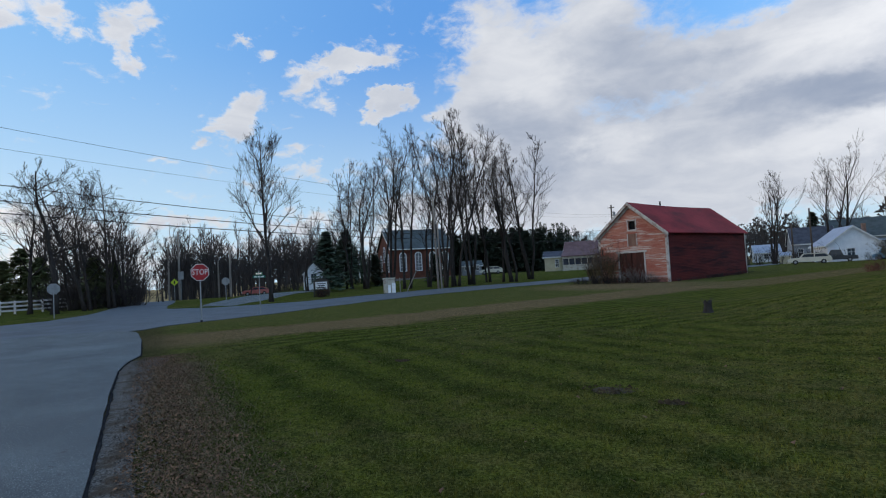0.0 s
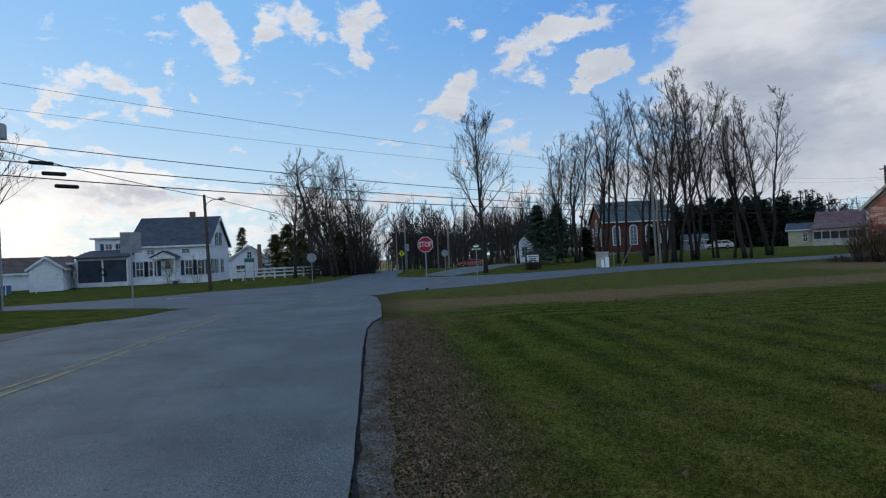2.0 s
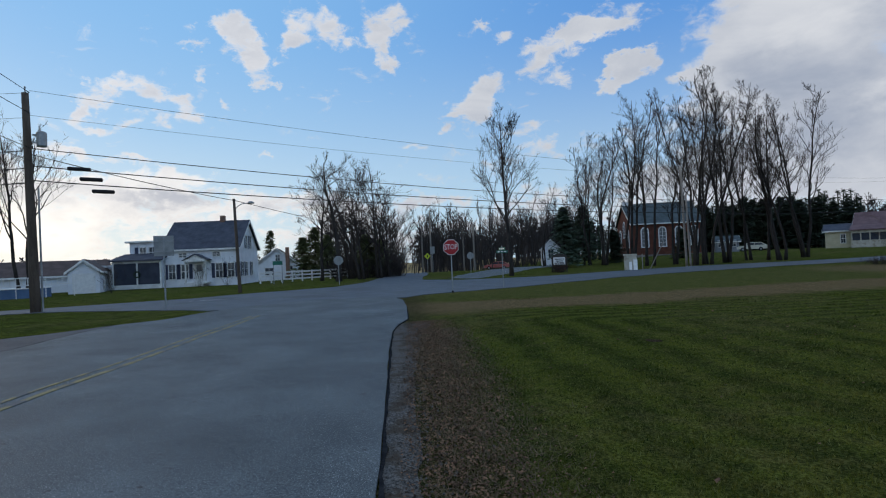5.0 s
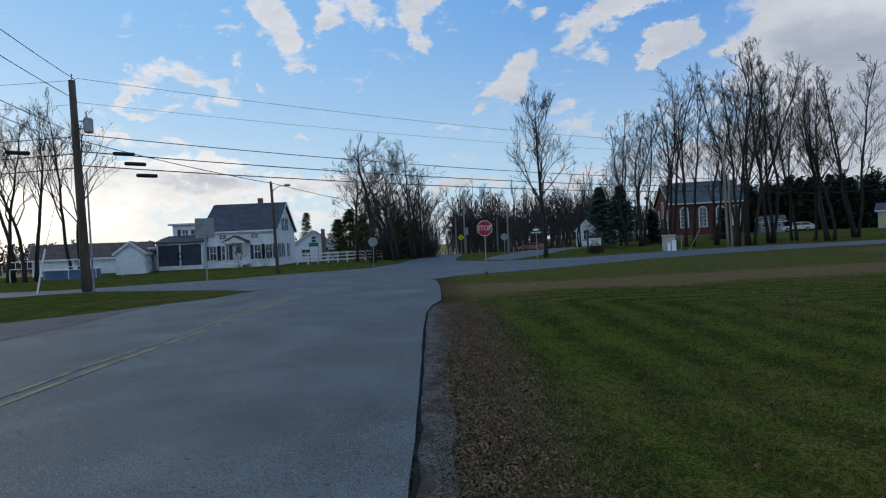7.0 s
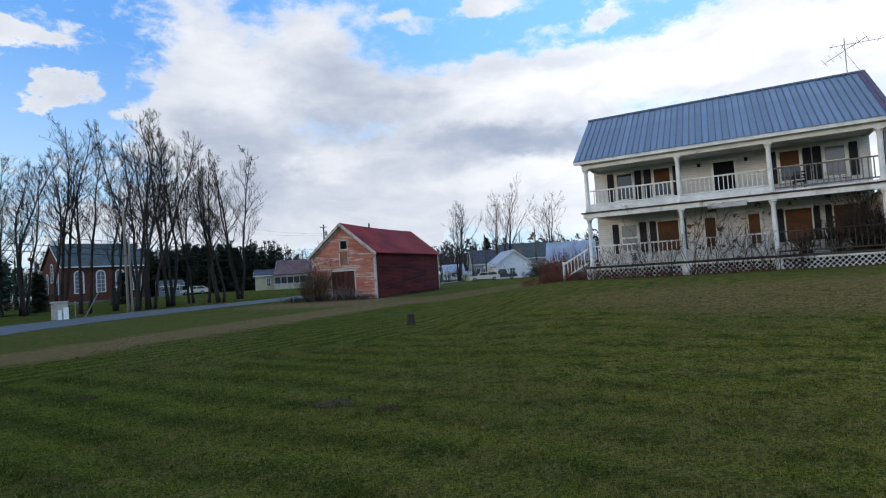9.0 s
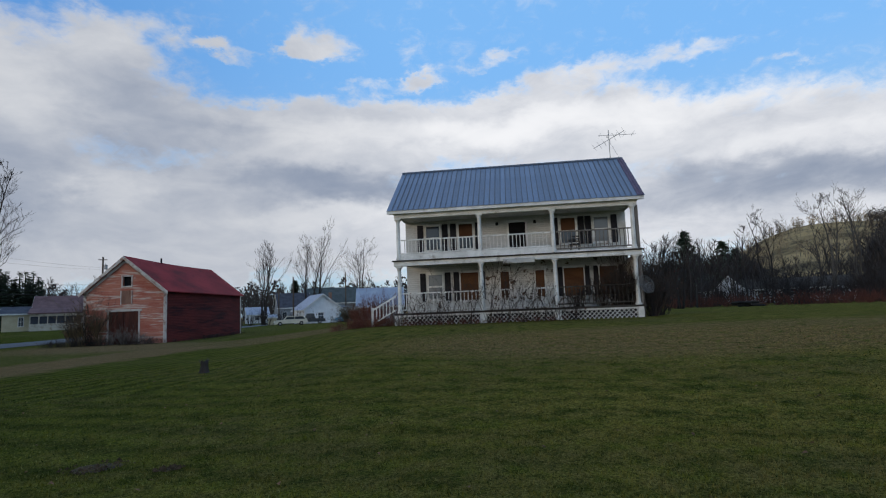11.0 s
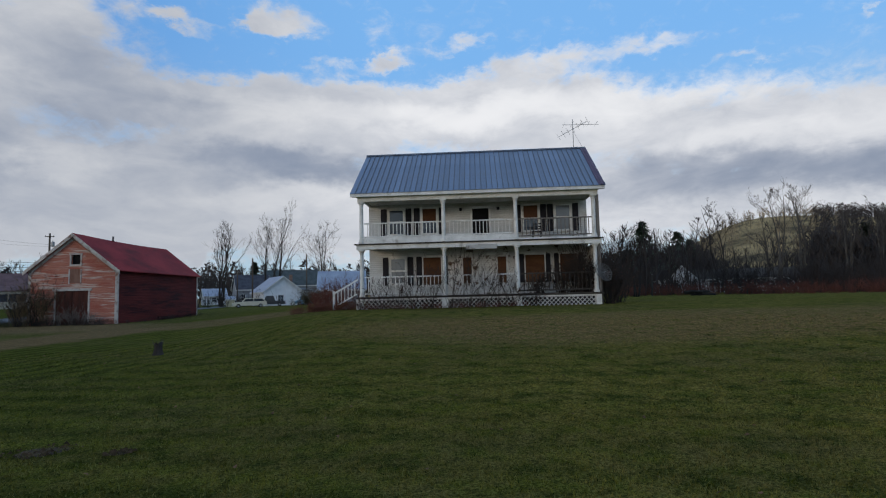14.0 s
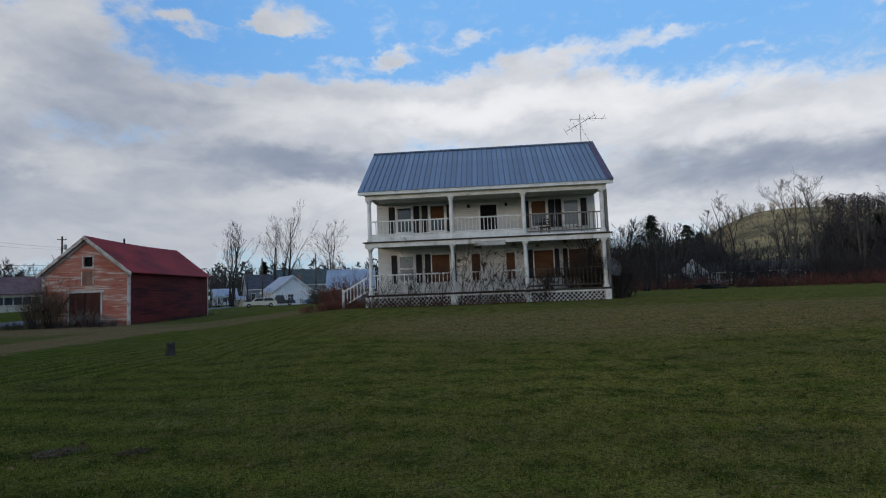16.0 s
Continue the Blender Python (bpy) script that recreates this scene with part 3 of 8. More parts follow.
def build_roads():
    # the near road: its broken edge beside the lawn, the rounded end at the junction, its far edge
    edge = [(-30, -0.33), (2, -0.29), (3.6, -0.28), (7.5, -0.36), (10.5, -0.43), (13.0, -0.45), (14.65, -0.31), (15.7, -0.09), (20.3, -0.15), (24.0, -0.34), (25.4, -0.75), (26.4, -2.1), (26.7, -3.3)]
    other = [(-30, -9.35), (14, -9.3), (18.2, -9.5), (19.3, -8.55), (20.9, -8.2), (22.4, -7.8), (24.4, -7.0), (25.3, -5.7), (26.65, -3.6)]
    ribbon("road", [along(s, o) for s, o in edge], [along(s, o) for s, o in other], 0.034, ASPHALT_OLD, "grey two-lane asphalt road with worn centre lines", "road", 0.7, 0.03)
    ribbon("tar_edge", [along(s, o) for s, o in edge[:9]], [along(s, o + 0.03) for s, o in edge[:9]], 0.022, TAR, "dark broken asphalt edge of the road", "road edge", 0.07, 0.03)
    ribbon("road_apron", [along(s, o) for s, o in [(-30, -9.2), (14, -9.2), (18.2, -9.4)]], [along(s, o) for s, o in [(-30, -15.5), (9, -13.6), (14.6, -12.6), (15.9, -11.1), (17.1, -10.2), (18.4, -9.55)]], 0.020, APRON, "grey patched asphalt apron beside the road", "road", 0.5, 0.10)
    ribbon("tar_seam", [along(-30, -9.33), along(14, -9.28), along(18.2, -9.48)], [along(-30, -9.45), along(14, -9.38), along(18.2, -9.54)], 0.029, TAR, "dark tar seam between road and apron", "road edge", 0.2, 0.05)
    near = [(-48, -46), (-34.6, -9), (-32.6, -3.6), (-32.6, -1.2), (-31.2, 0.84), (-27.9, 3.0), (-25.0, 4.85), (-23.2, 5.5), (-23.4, 8), (-22.4, 11.5), (-21.4, 13.2), (-22.2, 15.0), (-21.8, 17.6), (-21.9, 20.2), (-22.2, 24.5), (-22.5, 30), (-22.2, 35.5), (-21, 40.5), (-19.4, 46.5), (-16.8, 53), (-13.5, 60), (-5.5, 78), (6, 110), (40, 220)]
    far = [(-62, -50), (-41.5, -9), (-36.9, -2), (-35.9, 3), (-35.6, 7), (-36.7, 11), (-37.3, 15), (-37.7, 18), (-37.2, 22), (-34.4, 27), (-31.0, 31), (-30.2, 37), (-29.5, 43), (-28.4, 49.8), (-25.4, 56), (-20.5, 63), (-11.5, 80), (2, 114), (34, 222)]
    ribbon("cross_road", far, near, 0.024, ASPHALT, "blue-grey asphalt main road crossing the junction", "road", 1.5, 0.05)
    ribbon("far_road", [(-36.5, 16), (-42.4, 22.3), (-47.2, 25.7), (-58.7, 34.0), (-90, 54)], [(-33.5, 27.0), (-39.9, 26.6), (-46.9, 31.3), (-55, 37.5), (-86, 58)], 0.018, ASPHALT, "asphalt road running on between the trees", "road", 1.5, 0.1)
    ribbon("church_drive", [(-38.6, 28.5), (-44, 33.5), (-60, 52), (-66, 62)], [(-35.5, 29.2), (-40.0, 36.5), (-52.5, 53), (-58, 66)], 0.012, ASPHALT_OLD, "pale asphalt drive leading to the church", "drive", 1.5, 0.15)
    # yellow double line, worn thin
    for off, half in ((-5.14, 0.052), (-5.40, 0.034)):
        ribbon("centre_line", [along(-28, off - half), along(19.0, off - half)], [along(-28, off + half), along(19.0, off + half)], 0.041, YELLOW, "worn yellow centre line painted on the road", "road marking", 0.5, 0.02)
    ribbon("stop_line", [(-32.2, 6.2), (-31.4, 8.6)], [(-32.35, 6.25), (-31.55, 8.65)], 0.033, WHITELINE, "short faded white line on the main road", "road marking", 0.5, 0.02)
    # gravel verge
    ribbon("gravel_verge", [along(s, o + 0.02) for s, o in edge[:7]], [along(s, o) for s, o in [(-30, 0.04), (4, 0.02), (8, 0.02), (12, 0.22), (14.8, 0.55)]], 0.009, GRAVEL, "grey gravel verge beside the asphalt", "verge", 0.07, 0.055)


GROUND = build_ground()
build_roads()


# ---------------------------------------------------------------- trees
BARK = surf("bark", (0.020, 0.017, 0.016), (0.046, 0.039, 0.035), 2.0, 0.95, 0.8, 18.0, stretch=(1, 1, 0.3))
BARK_PALE = surf("pale_bark", (0.06, 0.053, 0.047), (0.11, 0.10, 0.09), 2.0, 0.95, 0.7, 18.0, stretch=(1, 1, 0.3))
TWIG = surf("twigs", (0.022, 0.018, 0.017), (0.046, 0.038, 0.034), 2.0, 0.95, 0.1)
TWIG_PALE = surf("pale_twigs", (0.055, 0.047, 0.042), (0.095, 0.084, 0.075), 2.0, 0.95, 0.1)
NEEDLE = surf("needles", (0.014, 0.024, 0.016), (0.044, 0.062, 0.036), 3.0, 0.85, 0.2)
# olive copy of NEEDLE, brightened so the colour makes up for backlit crowns
NEEDLE_LIT = surf("lit_cedar_needles", (0.060, 0.080, 0.030), (0.140, 0.155, 0.060), 3.0, 0.85, 0.2)


def limb(rng, start, way, length, r, bits, depth, trunk, crown, spread=0.5, lift=0.25, wob=0.16, kids=(3, 5), side_n=(7, 5, 4, 3, 3), least=0.008):
    """Grows one limb and, from it, the smaller ones; the first level goes into trunk, the rest into crown."""
    pts, p, d = [start], start.copy(), way.normalized()
    bits = bits if depth > 0 else 2
    for i in range(bits):
        d = (d + Vector((rng.gauss(0, wob), rng.gauss(0, wob), rng.gauss(0, wob * 0.6) + lift * 0.12))).normalized()
        p = p + d * (length / bits)
        pts.append(p.copy())
    if depth <= 0:
        crown.twig(*pts, r)
        return
    end = 0.34
    radii = [r * (1 - (1 - end) * i / bits) for i in range(bits + 1)]
    level = min(4 - depth, 4) if depth <= 4 else 0
    (trunk if depth >= 4 else crown).tube(pts, radii, side_n[max(0, level)], cap=False)
    for _ in range(rng.randint(*kids)):
        f = rng.uniform(0.28, 1.0)
        i = min(int(f * bits), bits - 1)
        at = pts[i].lerp(pts[i + 1], f * bits - i)
        axis = (pts[i + 1] - pts[i]).normalized()
        turn = Vector((rng.gauss(0, 1), rng.gauss(0, 1), rng.gauss(0, 0.5)))
        turn = (turn - axis * turn.dot(axis)).normalized()
        way2 = (axis * math.cos(spread) + turn * math.sin(spread) + Vector((0, 0, lift))).normalized()
        limb(rng, at, way2, length * rng.uniform(0.36, 0.72) * (1.2 - 0.4 * f), max(r * (1 - 0.6 * f) * rng.uniform(0.34, 0.52), least), max(3, bits - 1), depth - 1, trunk, crown, spread * rng.uniform(0.85, 1.15), lift, wob * 1.1, kids, side_n, least)


def bare_tree(az, d, height, seed, label, stems=1, lean=0.0, first=0.30, spread=0.55, lift=0.3, thick=1.0, kids=(4, 6), depth=4, pale=False, crown_len=0.55, limbs=9, group="", fork=0.0):
    """A leafless tree: a trunk (or several stems from one foot) with limbs from part of its height up."""
    rng = random.Random(seed)
    x, y = spot(az, d)
    tree = thing("tree", Matrix.Translation((x, y, land(x, y) - 0.05)), label, "tree", group)
    trunk, crown = Geo(), Geo()
    for s in range(stems):
        a = rng.uniform(0, 2 * math.pi)
        h = height * (1 if s == 0 else rng.uniform(0.78, 0.98))
        r = 0.017 * height * thick * (1 if stems == 1 else rng.uniform(0.62, 0.85))
        base = Vector((0, 0, 0)) if stems == 1 else Vector((math.cos(a), math.sin(a), 0)) * rng.uniform(0.15, 0.55)
        out = lean + (0.0 if stems == 1 else rng.uniform(0.015, 0.10))
        way = Vector((math.cos(a) * out, math.sin(a) * out, 1)).normalized()
        pts, p, dd, bits = [base], base.copy(), way, 14
        for i in range(bits):
            dd = (dd + Vector((rng.gauss(0, 0.075), rng.gauss(0, 0.075), 0.06))).normalized()
            p = p + dd * (h / bits)
            pts.append(p.copy())
        radii = [r * (1.35 if i == 0 else 1.0) * (1 - 0.86 * (i / bits) ** 1.05) for i in range(bits + 1)]
        trunk.tube(pts, radii, 9)
        for k in range(limbs):
            f = first + (0.97 - first) * (k + rng.uniform(0, 0.9)) / limbs
            i = min(int(f * bits), bits - 1)
            at = pts[i].lerp(pts[i + 1], f * bits - i)
            b = rng.uniform(0, 2 * math.pi)
            sp = spread * rng.uniform(0.75, 1.25)
            way2 = Vector((math.cos(b) * math.sin(sp), math.sin(b) * math.sin(sp), math.cos(sp) + lift * 0.3))
            limb(rng, at, way2, h * crown_len * (1.25 - f) * rng.uniform(0.5, 1.0), radii[i] * rng.uniform(0.26, 0.46) + 0.012, 6, depth - 1, trunk, crown, 0.55, lift, 0.15, kids, least=0.013)
    part("trunk", trunk, BARK_PALE if pale else BARK, tree, smooth=True)
    part("crown", crown, TWIG_PALE if pale else TWIG, tree, smooth=True)
    return tree


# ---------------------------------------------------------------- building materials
CLAPBOARD = surf("clapboard", (0.48, 0.48, 0.46), (0.66, 0.66, 0.64), 0.9, 0.75, 0.25, 30.0, stain=(0.30, 0.28, 0.24), stain_scale=0.9, stain_at=(0.56, 0.78), stretch=(0.6, 1, 1.4), wave=("Z", 0.115, 0.018), lap_shade=0.6)
PEELED_WHITE = surf("peeled_white_boards", (0.52, 0.505, 0.48), (0.70, 0.69, 0.67), 1.4, 0.85, 0.35, 30.0, stain=(0.10, 0.062, 0.042), stain_scale=2.6, stain_at=(0.55, 0.62), stretch=(0.8, 1, 1.2), wave=("Z", 0.115, 0.018), lap_shade=0.5)
WHITE_TRIM = surf("white_trim", (0.56, 0.56, 0.54), (0.76, 0.76, 0.74), 1.6, 0.65, 0.25, 30.0, stain=(0.26, 0.24, 0.21), stain_scale=1.6, stain_at=(0.55, 0.76))
GREY_WOOD = surf("grey_weathered_wood", (0.11, 0.10, 0.092), (0.21, 0.19, 0.175), 2.0, 0.9, 0.5, 30.0, stretch=(1, 1, 0.3))
DARK_WOOD = surf("dark_brown_wood", (0.035, 0.031, 0.028), (0.075, 0.066, 0.058), 2.0, 0.9, 0.4, 30.0)
SHUTTER = surf("shutter_paint", (0.012, 0.012, 0.016), (0.028, 0.027, 0.033), 3.0, 0.7, 0.2, 40.0, wave=("Z", 0.06, 0.01))
PLYWOOD = surf("plywood", (0.075, 0.032, 0.016), (0.125, 0.060, 0.028), 1.3, 0.85, 0.2, 22.0, stain=(0.08, 0.038, 0.020), stain_scale=1.1, stain_at=(0.48, 0.7), stretch=(0.5, 1, 1.8), piece=0.25)
# near-black for flat sheets that stand in for shade inside openings
VOID_SHADE = surf("opening_shade", (0.006, 0.006, 0.007), (0.012, 0.011, 0.012), 2.0, 0.9, 0.1)
PANE = glass_mat("window_glass", (0.035, 0.045, 0.06))
PANE_DULL = glass_mat("dusty_glass", (0.16, 0.17, 0.18))
BLUE_ROOF = surf("blue_grey_metal", (0.100, 0.150, 0.235), (0.170, 0.228, 0.325), 0.7, 0.42, 0.08, 14.0, metal=0.35, stain=(0.10, 0.10, 0.12), stain_scale=0.8, stain_at=(0.55, 0.8), stretch=(1.6, 0.35, 0.35), piece=0.16, spec=0.5)
PURPLE_METAL = surf("purple_brown_metal", (0.060, 0.040, 0.075), (0.105, 0.070, 0.115), 1.5, 0.5, 0.1, metal=0.3)
SEAM = surf("dark_seam_metal", (0.075, 0.085, 0.11), (0.12, 0.135, 0.165), 2.0, 0.5, 0.1, metal=0.3)
RED_ROOF = surf("red_metal_roof", (0.165, 0.018, 0.022), (0.26, 0.034, 0.038), 0.6, 0.85, 0.12, 16.0, stain=(0.11, 0.020, 0.022), stain_scale=0.5, stretch=(1, 0.5, 1), spec=0.15)
SIGN_BOARD = surf("grey_white_board", (0.36, 0.36, 0.35), (0.48, 0.48, 0.46), 2.0, 0.8, 0.2, stain=(0.22, 0.20, 0.18), stain_scale=2.0)
DIRTY_TRIM = surf("dirty_white_trim", (0.40, 0.36, 0.33), (0.55, 0.51, 0.47), 2.0, 0.8, 0.3, 30.0, stain=(0.24, 0.14, 0.11), stain_scale=2.2, stain_at=(0.48, 0.68))
PEELED = surf("peeled_salmon_boards", (0.33, 0.088, 0.058), (0.47, 0.205, 0.145), 1.1, 0.9, 0.4, 20.0, stain=(0.52, 0.40, 0.335), stain_scale=1.6, stain_at=(0.49, 0.62), stretch=(0.35, 1, 3.2), wave=("Z", 0.125, 0.03), lap_shade=0.45)
MAROON = surf("maroon_boards", (0.060, 0.010, 0.010), (0.115, 0.020, 0.017), 1.0, 0.95, 0.4, 20.0, stain=(0.026, 0.008, 0.010), stain_scale=0.9, stain_at=(0.45, 0.66), stretch=(1, 0.3, 2.6), wave=("Z", 0.125, 0.03), lap_shade=0.4)
BROWN_DOOR = surf("brown_red_door", (0.055, 0.020, 0.015), (0.115, 0.040, 0.028), 1.5, 0.9, 0.4, 25.0, stain=(0.045, 0.022, 0.018), stain_scale=1.3, stain_at=(0.45, 0.68), stretch=(2.5, 1, 0.4), wave=("X", 0.16, 0.012))
HATCH = surf("bare_board_hatch", (0.17, 0.085, 0.06), (0.27, 0.15, 0.11), 2.0, 0.9, 0.3, 25.0, stretch=(2.5, 1, 0.4), wave=("X", 0.18, 0.012))


def column(parent, x, y, z0, z1, r=0.12, material=None):
    g = Geo()
    h = z1 - z0
    prof = [(0, r * 1.45), (0.10, r * 1.45), (0.101, r * 1.2), (0.17, r * 1.15), (0.22, r), (h * 0.5, r * 0.97), (h - 0.24, r * 0.86), (h - 0.20, r * 1.05), (h - 0.16, r * 1.05), (h - 0.12, r * 1.3), (h - 0.06, r * 1.35)]
    g.tube([(x, y, z0 + a) for a, _ in prof], [b for _, b in prof], 14)
    g.box(x - r * 1.5, x + r * 1.5, y - r * 1.5, y + r * 1.5, z1 - 0.07, z1)
    return part("column", g, material or WHITE_TRIM, parent)


def railing(parent, x0, x1, y, z0, z1, material, spacing=0.205, gone=()):
    rail = part("railing", Geo().box(x0, x1, y - 0.035, y + 0.035, z1 - 0.07, z1, 0.012).box(x0, x1, y - 0.03, y + 0.03, z0, z0 + 0.07, 0.012), material, parent)
    n = int((x1 - x0) / spacing)
    rng = random.Random(int(x0 * 100) + int(z0 * 10))
    me = Geo().box(-0.021, 0.021, -0.021, 0.021, z0 + 0.07, z1 - 0.07).mesh("baluster", material)
    for i in range(1, n):
        if i in gone:
            continue
        b = part("baluster", me, material, rail)
        b.location = (x0 + (x1 - x0) * i / n + rng.gauss(0, 0.006), y, 0)
    return rail


def sash_window(parent, x0, x1, z0, z1, y, board=0.0, boarded=False, dull=False, trim=None):
    """A double-hung window; board: the share of it, from the top, that plywood covers."""
    t = 0.09
    trim = trim or WHITE_TRIM
    win = part("window", Geo().box(x0 - t, x0, y - 0.05, y, z0 - t, z1 + t).box(x1, x1 + t, y - 0.05, y, z0 - t, z1 + t)
               .box(x0 - t - 0.03, x1 + t + 0.03, y - 0.065, y, z1, z1 + t + 0.03).box(x0 - t - 0.04, x1 + t + 0.04, y - 0.10, y, z0 - t, z0 - 0.02), trim, parent)
    zm = (z0 + z1) / 2
    if not boarded:
        part("pane", Geo().box(x0 + 0.04, x1 - 0.04, y - 0.012, y - 0.004, z0 + 0.05, zm - 0.02), PANE_DULL if dull else PANE, win)
        part("pane", Geo().box(x0 + 0.04, x1 - 0.04, y - 0.026, y - 0.018, zm + 0.02, z1 - 0.04), PANE_DULL if dull else PANE, win)
        g = Geo()
        for a, b in ((z0, zm), (zm, z1)):
            g.box(x0, x0 + 0.05, y - 0.035, y - 0.002, a, b).box(x1 - 0.05, x1, y - 0.035, y - 0.002, a, b).box(x0 + 0.05, x1 - 0.05, y - 0.035, y - 0.002, a, a + 0.05).box(x0 + 0.05, x1 - 0.05, y - 0.035, y - 0.002, b - 0.05, b)
        part("sash", g, trim, win)
    if board or boarded:
        zb = z0 if boarded else z1 - (z1 - z0) * board
        part("plywood_board", Geo().box(x0 - (0.02 if boarded else -0.05), x1 + (0.02 if boarded else -0.05), y - 0.052, y - 0.036, zb, z1 - 0.005), PLYWOOD, win, "weathered orange plywood board")
    return win


def shutter(parent, x0, x1, z0, z1, y):
    g = Geo().box(x0, x1, y - 0.035, y - 0.004, z0, z1, 0.006)
    g.box(x0, x0 + 0.05, y - 0.045, y - 0.034, z0, z1).box(x1 - 0.05, x1, y - 0.045, y - 0.034, z0, z1)
    for z in (z0, (z0 + z1) / 2 - 0.04, z1 - 0.08):
        g.box(x0 + 0.05, x1 - 0.05, y - 0.045, y - 0.034, z, z + 0.08)
    return part("shutter", g, SHUTTER, parent, "black louvred shutter")


# ---------------------------------------------------------------- the porch house
HX0, HX1, HWALL, HBACK = -6.42, 6.42, 2.15, 8.75
HM = pose(*spot(-27.25, 30.0), 0.83, 0, 0, -27.25)


def build_porch_house():
    h = thing("farmhouse", HM, "derelict white two-storey farmhouse with boarded windows and double porch", "house")
    ridge_y, ridge_z, eave_y, eave_z = 4.4, 9.72, -0.42, 6.42
    slope = (ridge_z - eave_z) / (ridge_y - eave_y)
    # walls, with the gables above
    part("front_wall", Geo().box(HX0, HX1, HWALL, HWALL + 0.2, 3.5, 6.1), CLAPBOARD, h)
    part("front_wall", Geo().box(HX0, -1.75, HWALL, HWALL + 0.2, 0.3, 3.5), CLAPBOARD, h)
    part("front_wall", Geo().box(-1.75, HX1, HWALL, HWALL + 0.2, 0.3, 3.5), PEELED_WHITE, h, "front wall with white paint peeled to brown board")
    part("rear_wall", Geo().box(HX0, HX1, HBACK - 0.2, HBACK, 0.0, 6.3), CLAPBOARD, h)
    for x0, x1 in ((HX0, HX0 + 0.2), (HX1 - 0.2, HX1)):
        side = [(HWALL + 0.2, 0.0), (HBACK - 0.2, 0.0), (HBACK - 0.2, 6.3), (ridge_y, ridge_z - 0.12), (0.0, 6.55), (0.0, 6.05), (HWALL + 0.2, 6.05)]
        part("gable_wall", Geo().prism(side, "x", x0, x1), CLAPBOARD, h)
    part("foundation", Geo().box(HX0 + 0.02, HX1 - 0.02, HWALL + 0.03, HBACK - 0.03, -0.6, 0.32), GREY_WOOD, h, "grey rubble foundation")
    # decks, ledges and beams of the two porches
    # the shadow strip along the deck edge is put into its dark wood
    part("lower_deck", Geo().box(-6.72, 6.72, -0.22, HWALL, 0.58, 0.68, 0.01), DARK_WOOD, h, "porch floor, its dark colour standing in for the edge shadow")
    part("skirt_board", Geo().box(-6.62, 6.62, -0.16, -0.11, 0.49, 0.575), WHITE_TRIM, h)
    part("upper_deck", Geo().box(-6.55, 6.55, -0.06, HWALL, 3.56, 3.66), GREY_WOOD, h)
    part("deck_fascia", Geo().box(-6.5, 2.1, -0.10, -0.062, 3.64, 3.96).box(2.2, 6.5, -0.10, -0.062, 3.64, 3.72), WHITE_TRIM, h)
    part("ledge", Geo().box(-6.78, 6.78, -0.30, -0.065, 3.555, 3.62, 0.012), DARK_WOOD, h, "dark projecting drip ledge")
    part("lower_beam", Geo().box(-6.68, 6.68, -0.20, 0.14, 3.30, 3.55, 0.01), WHITE_TRIM, h)
    part("upper_beam", Geo().box(-6.60, 6.60, -0.16, 0.16, 5.98, 6.22, 0.01).box(-6.66, 6.66, -0.22, 0.16, 6.22, 6.30), WHITE_TRIM, h)
    part("upper_ceiling", Geo().box(HX0 + 0.2, HX1 - 0.2, 0.16, HWALL, 6.10, 6.16), WHITE_TRIM, h)
    part("lower_ceiling", Geo().box(HX0, HX1, 0.14, HWALL, 3.46, 3.555), WHITE_TRIM, h)
    # columns
    for i, x in enumerate((-6.42, -1.83, 2.15, 6.36)):
        column(h, x, 0, 0.68, 3.30, 0.115)
        column(h, x, 0, 3.66, 5.98, 0.115)
    part("corner_post", Geo().box(6.50, 6.66, -0.02, 0.14, 3.66, 5.98, 0.01), GREY_WOOD, h, "bare grey board post")
    part("corner_post", Geo().box(6.50, 6.66, -0.02, 0.14, 0.68, 3.30, 0.01), GREY_WOOD, h, "bare grey board post")
    part("side_boarding", Geo().box(HX1 - 0.1, HX1, 0.2, HWALL, 0.68, 3.3), PEELED_WHITE, h)
    # railings
    for x0, x1, low, high in ((-6.28, -1.97, WHITE_TRIM, WHITE_TRIM), (-1.69, 2.01, WHITE_TRIM, WHITE_TRIM), (2.29, 6.50, DARK_WOOD, GREY_WOOD)):
        railing(h, x0, x1, 0.02, 0.82, 1.80, low, 0.215, gone=(7, 13) if x0 < -6 else ())
        railing(h, x0, x1, 0.02, 3.98 if x0 < 2 else 3.80, 4.80, high, 0.205)
    # upper windows and door
    zt, zb = 5.82, 4.32
    for x0, x1, board, s0, s1 in ((-5.22, -4.32, 0.0, (-5.70, -5.34), (-4.20, -3.86)), (-3.24, -2.34, 0.52, (-3.72, -3.36), (-2.22, -1.90)),
                                  (2.72, 3.62, 0.48, (2.26, 2.60), (3.74, 4.08)), (4.60, 5.48, 0.0, (4.14, 4.48), (5.60, 5.94))):
        sash_window(h, x0, x1, zb, zt, HWALL, board, dull=board == 0 and x0 > 0)
        for s in (s0, s1):
            shutter(h, s[0], s[1], zb - 0.05, zt + 0.06, HWALL)
    # flat panel on the wall; the doorway's inner shade is its near-black colour
    door = part("upper_door", Geo().box(-0.24, 0.72, HWALL - 0.02, HWALL, 3.66, 5.74), VOID_SHADE, h, "black open doorway")
    part("door_casing", Geo().box(-0.36, -0.24, HWALL - 0.05, HWALL, 3.66, 5.74).box(0.72, 0.84, HWALL - 0.05, HWALL, 3.66, 5.74).box(-0.40, 0.88, HWALL - 0.06, HWALL, 5.74, 5.88), WHITE_TRIM, door)
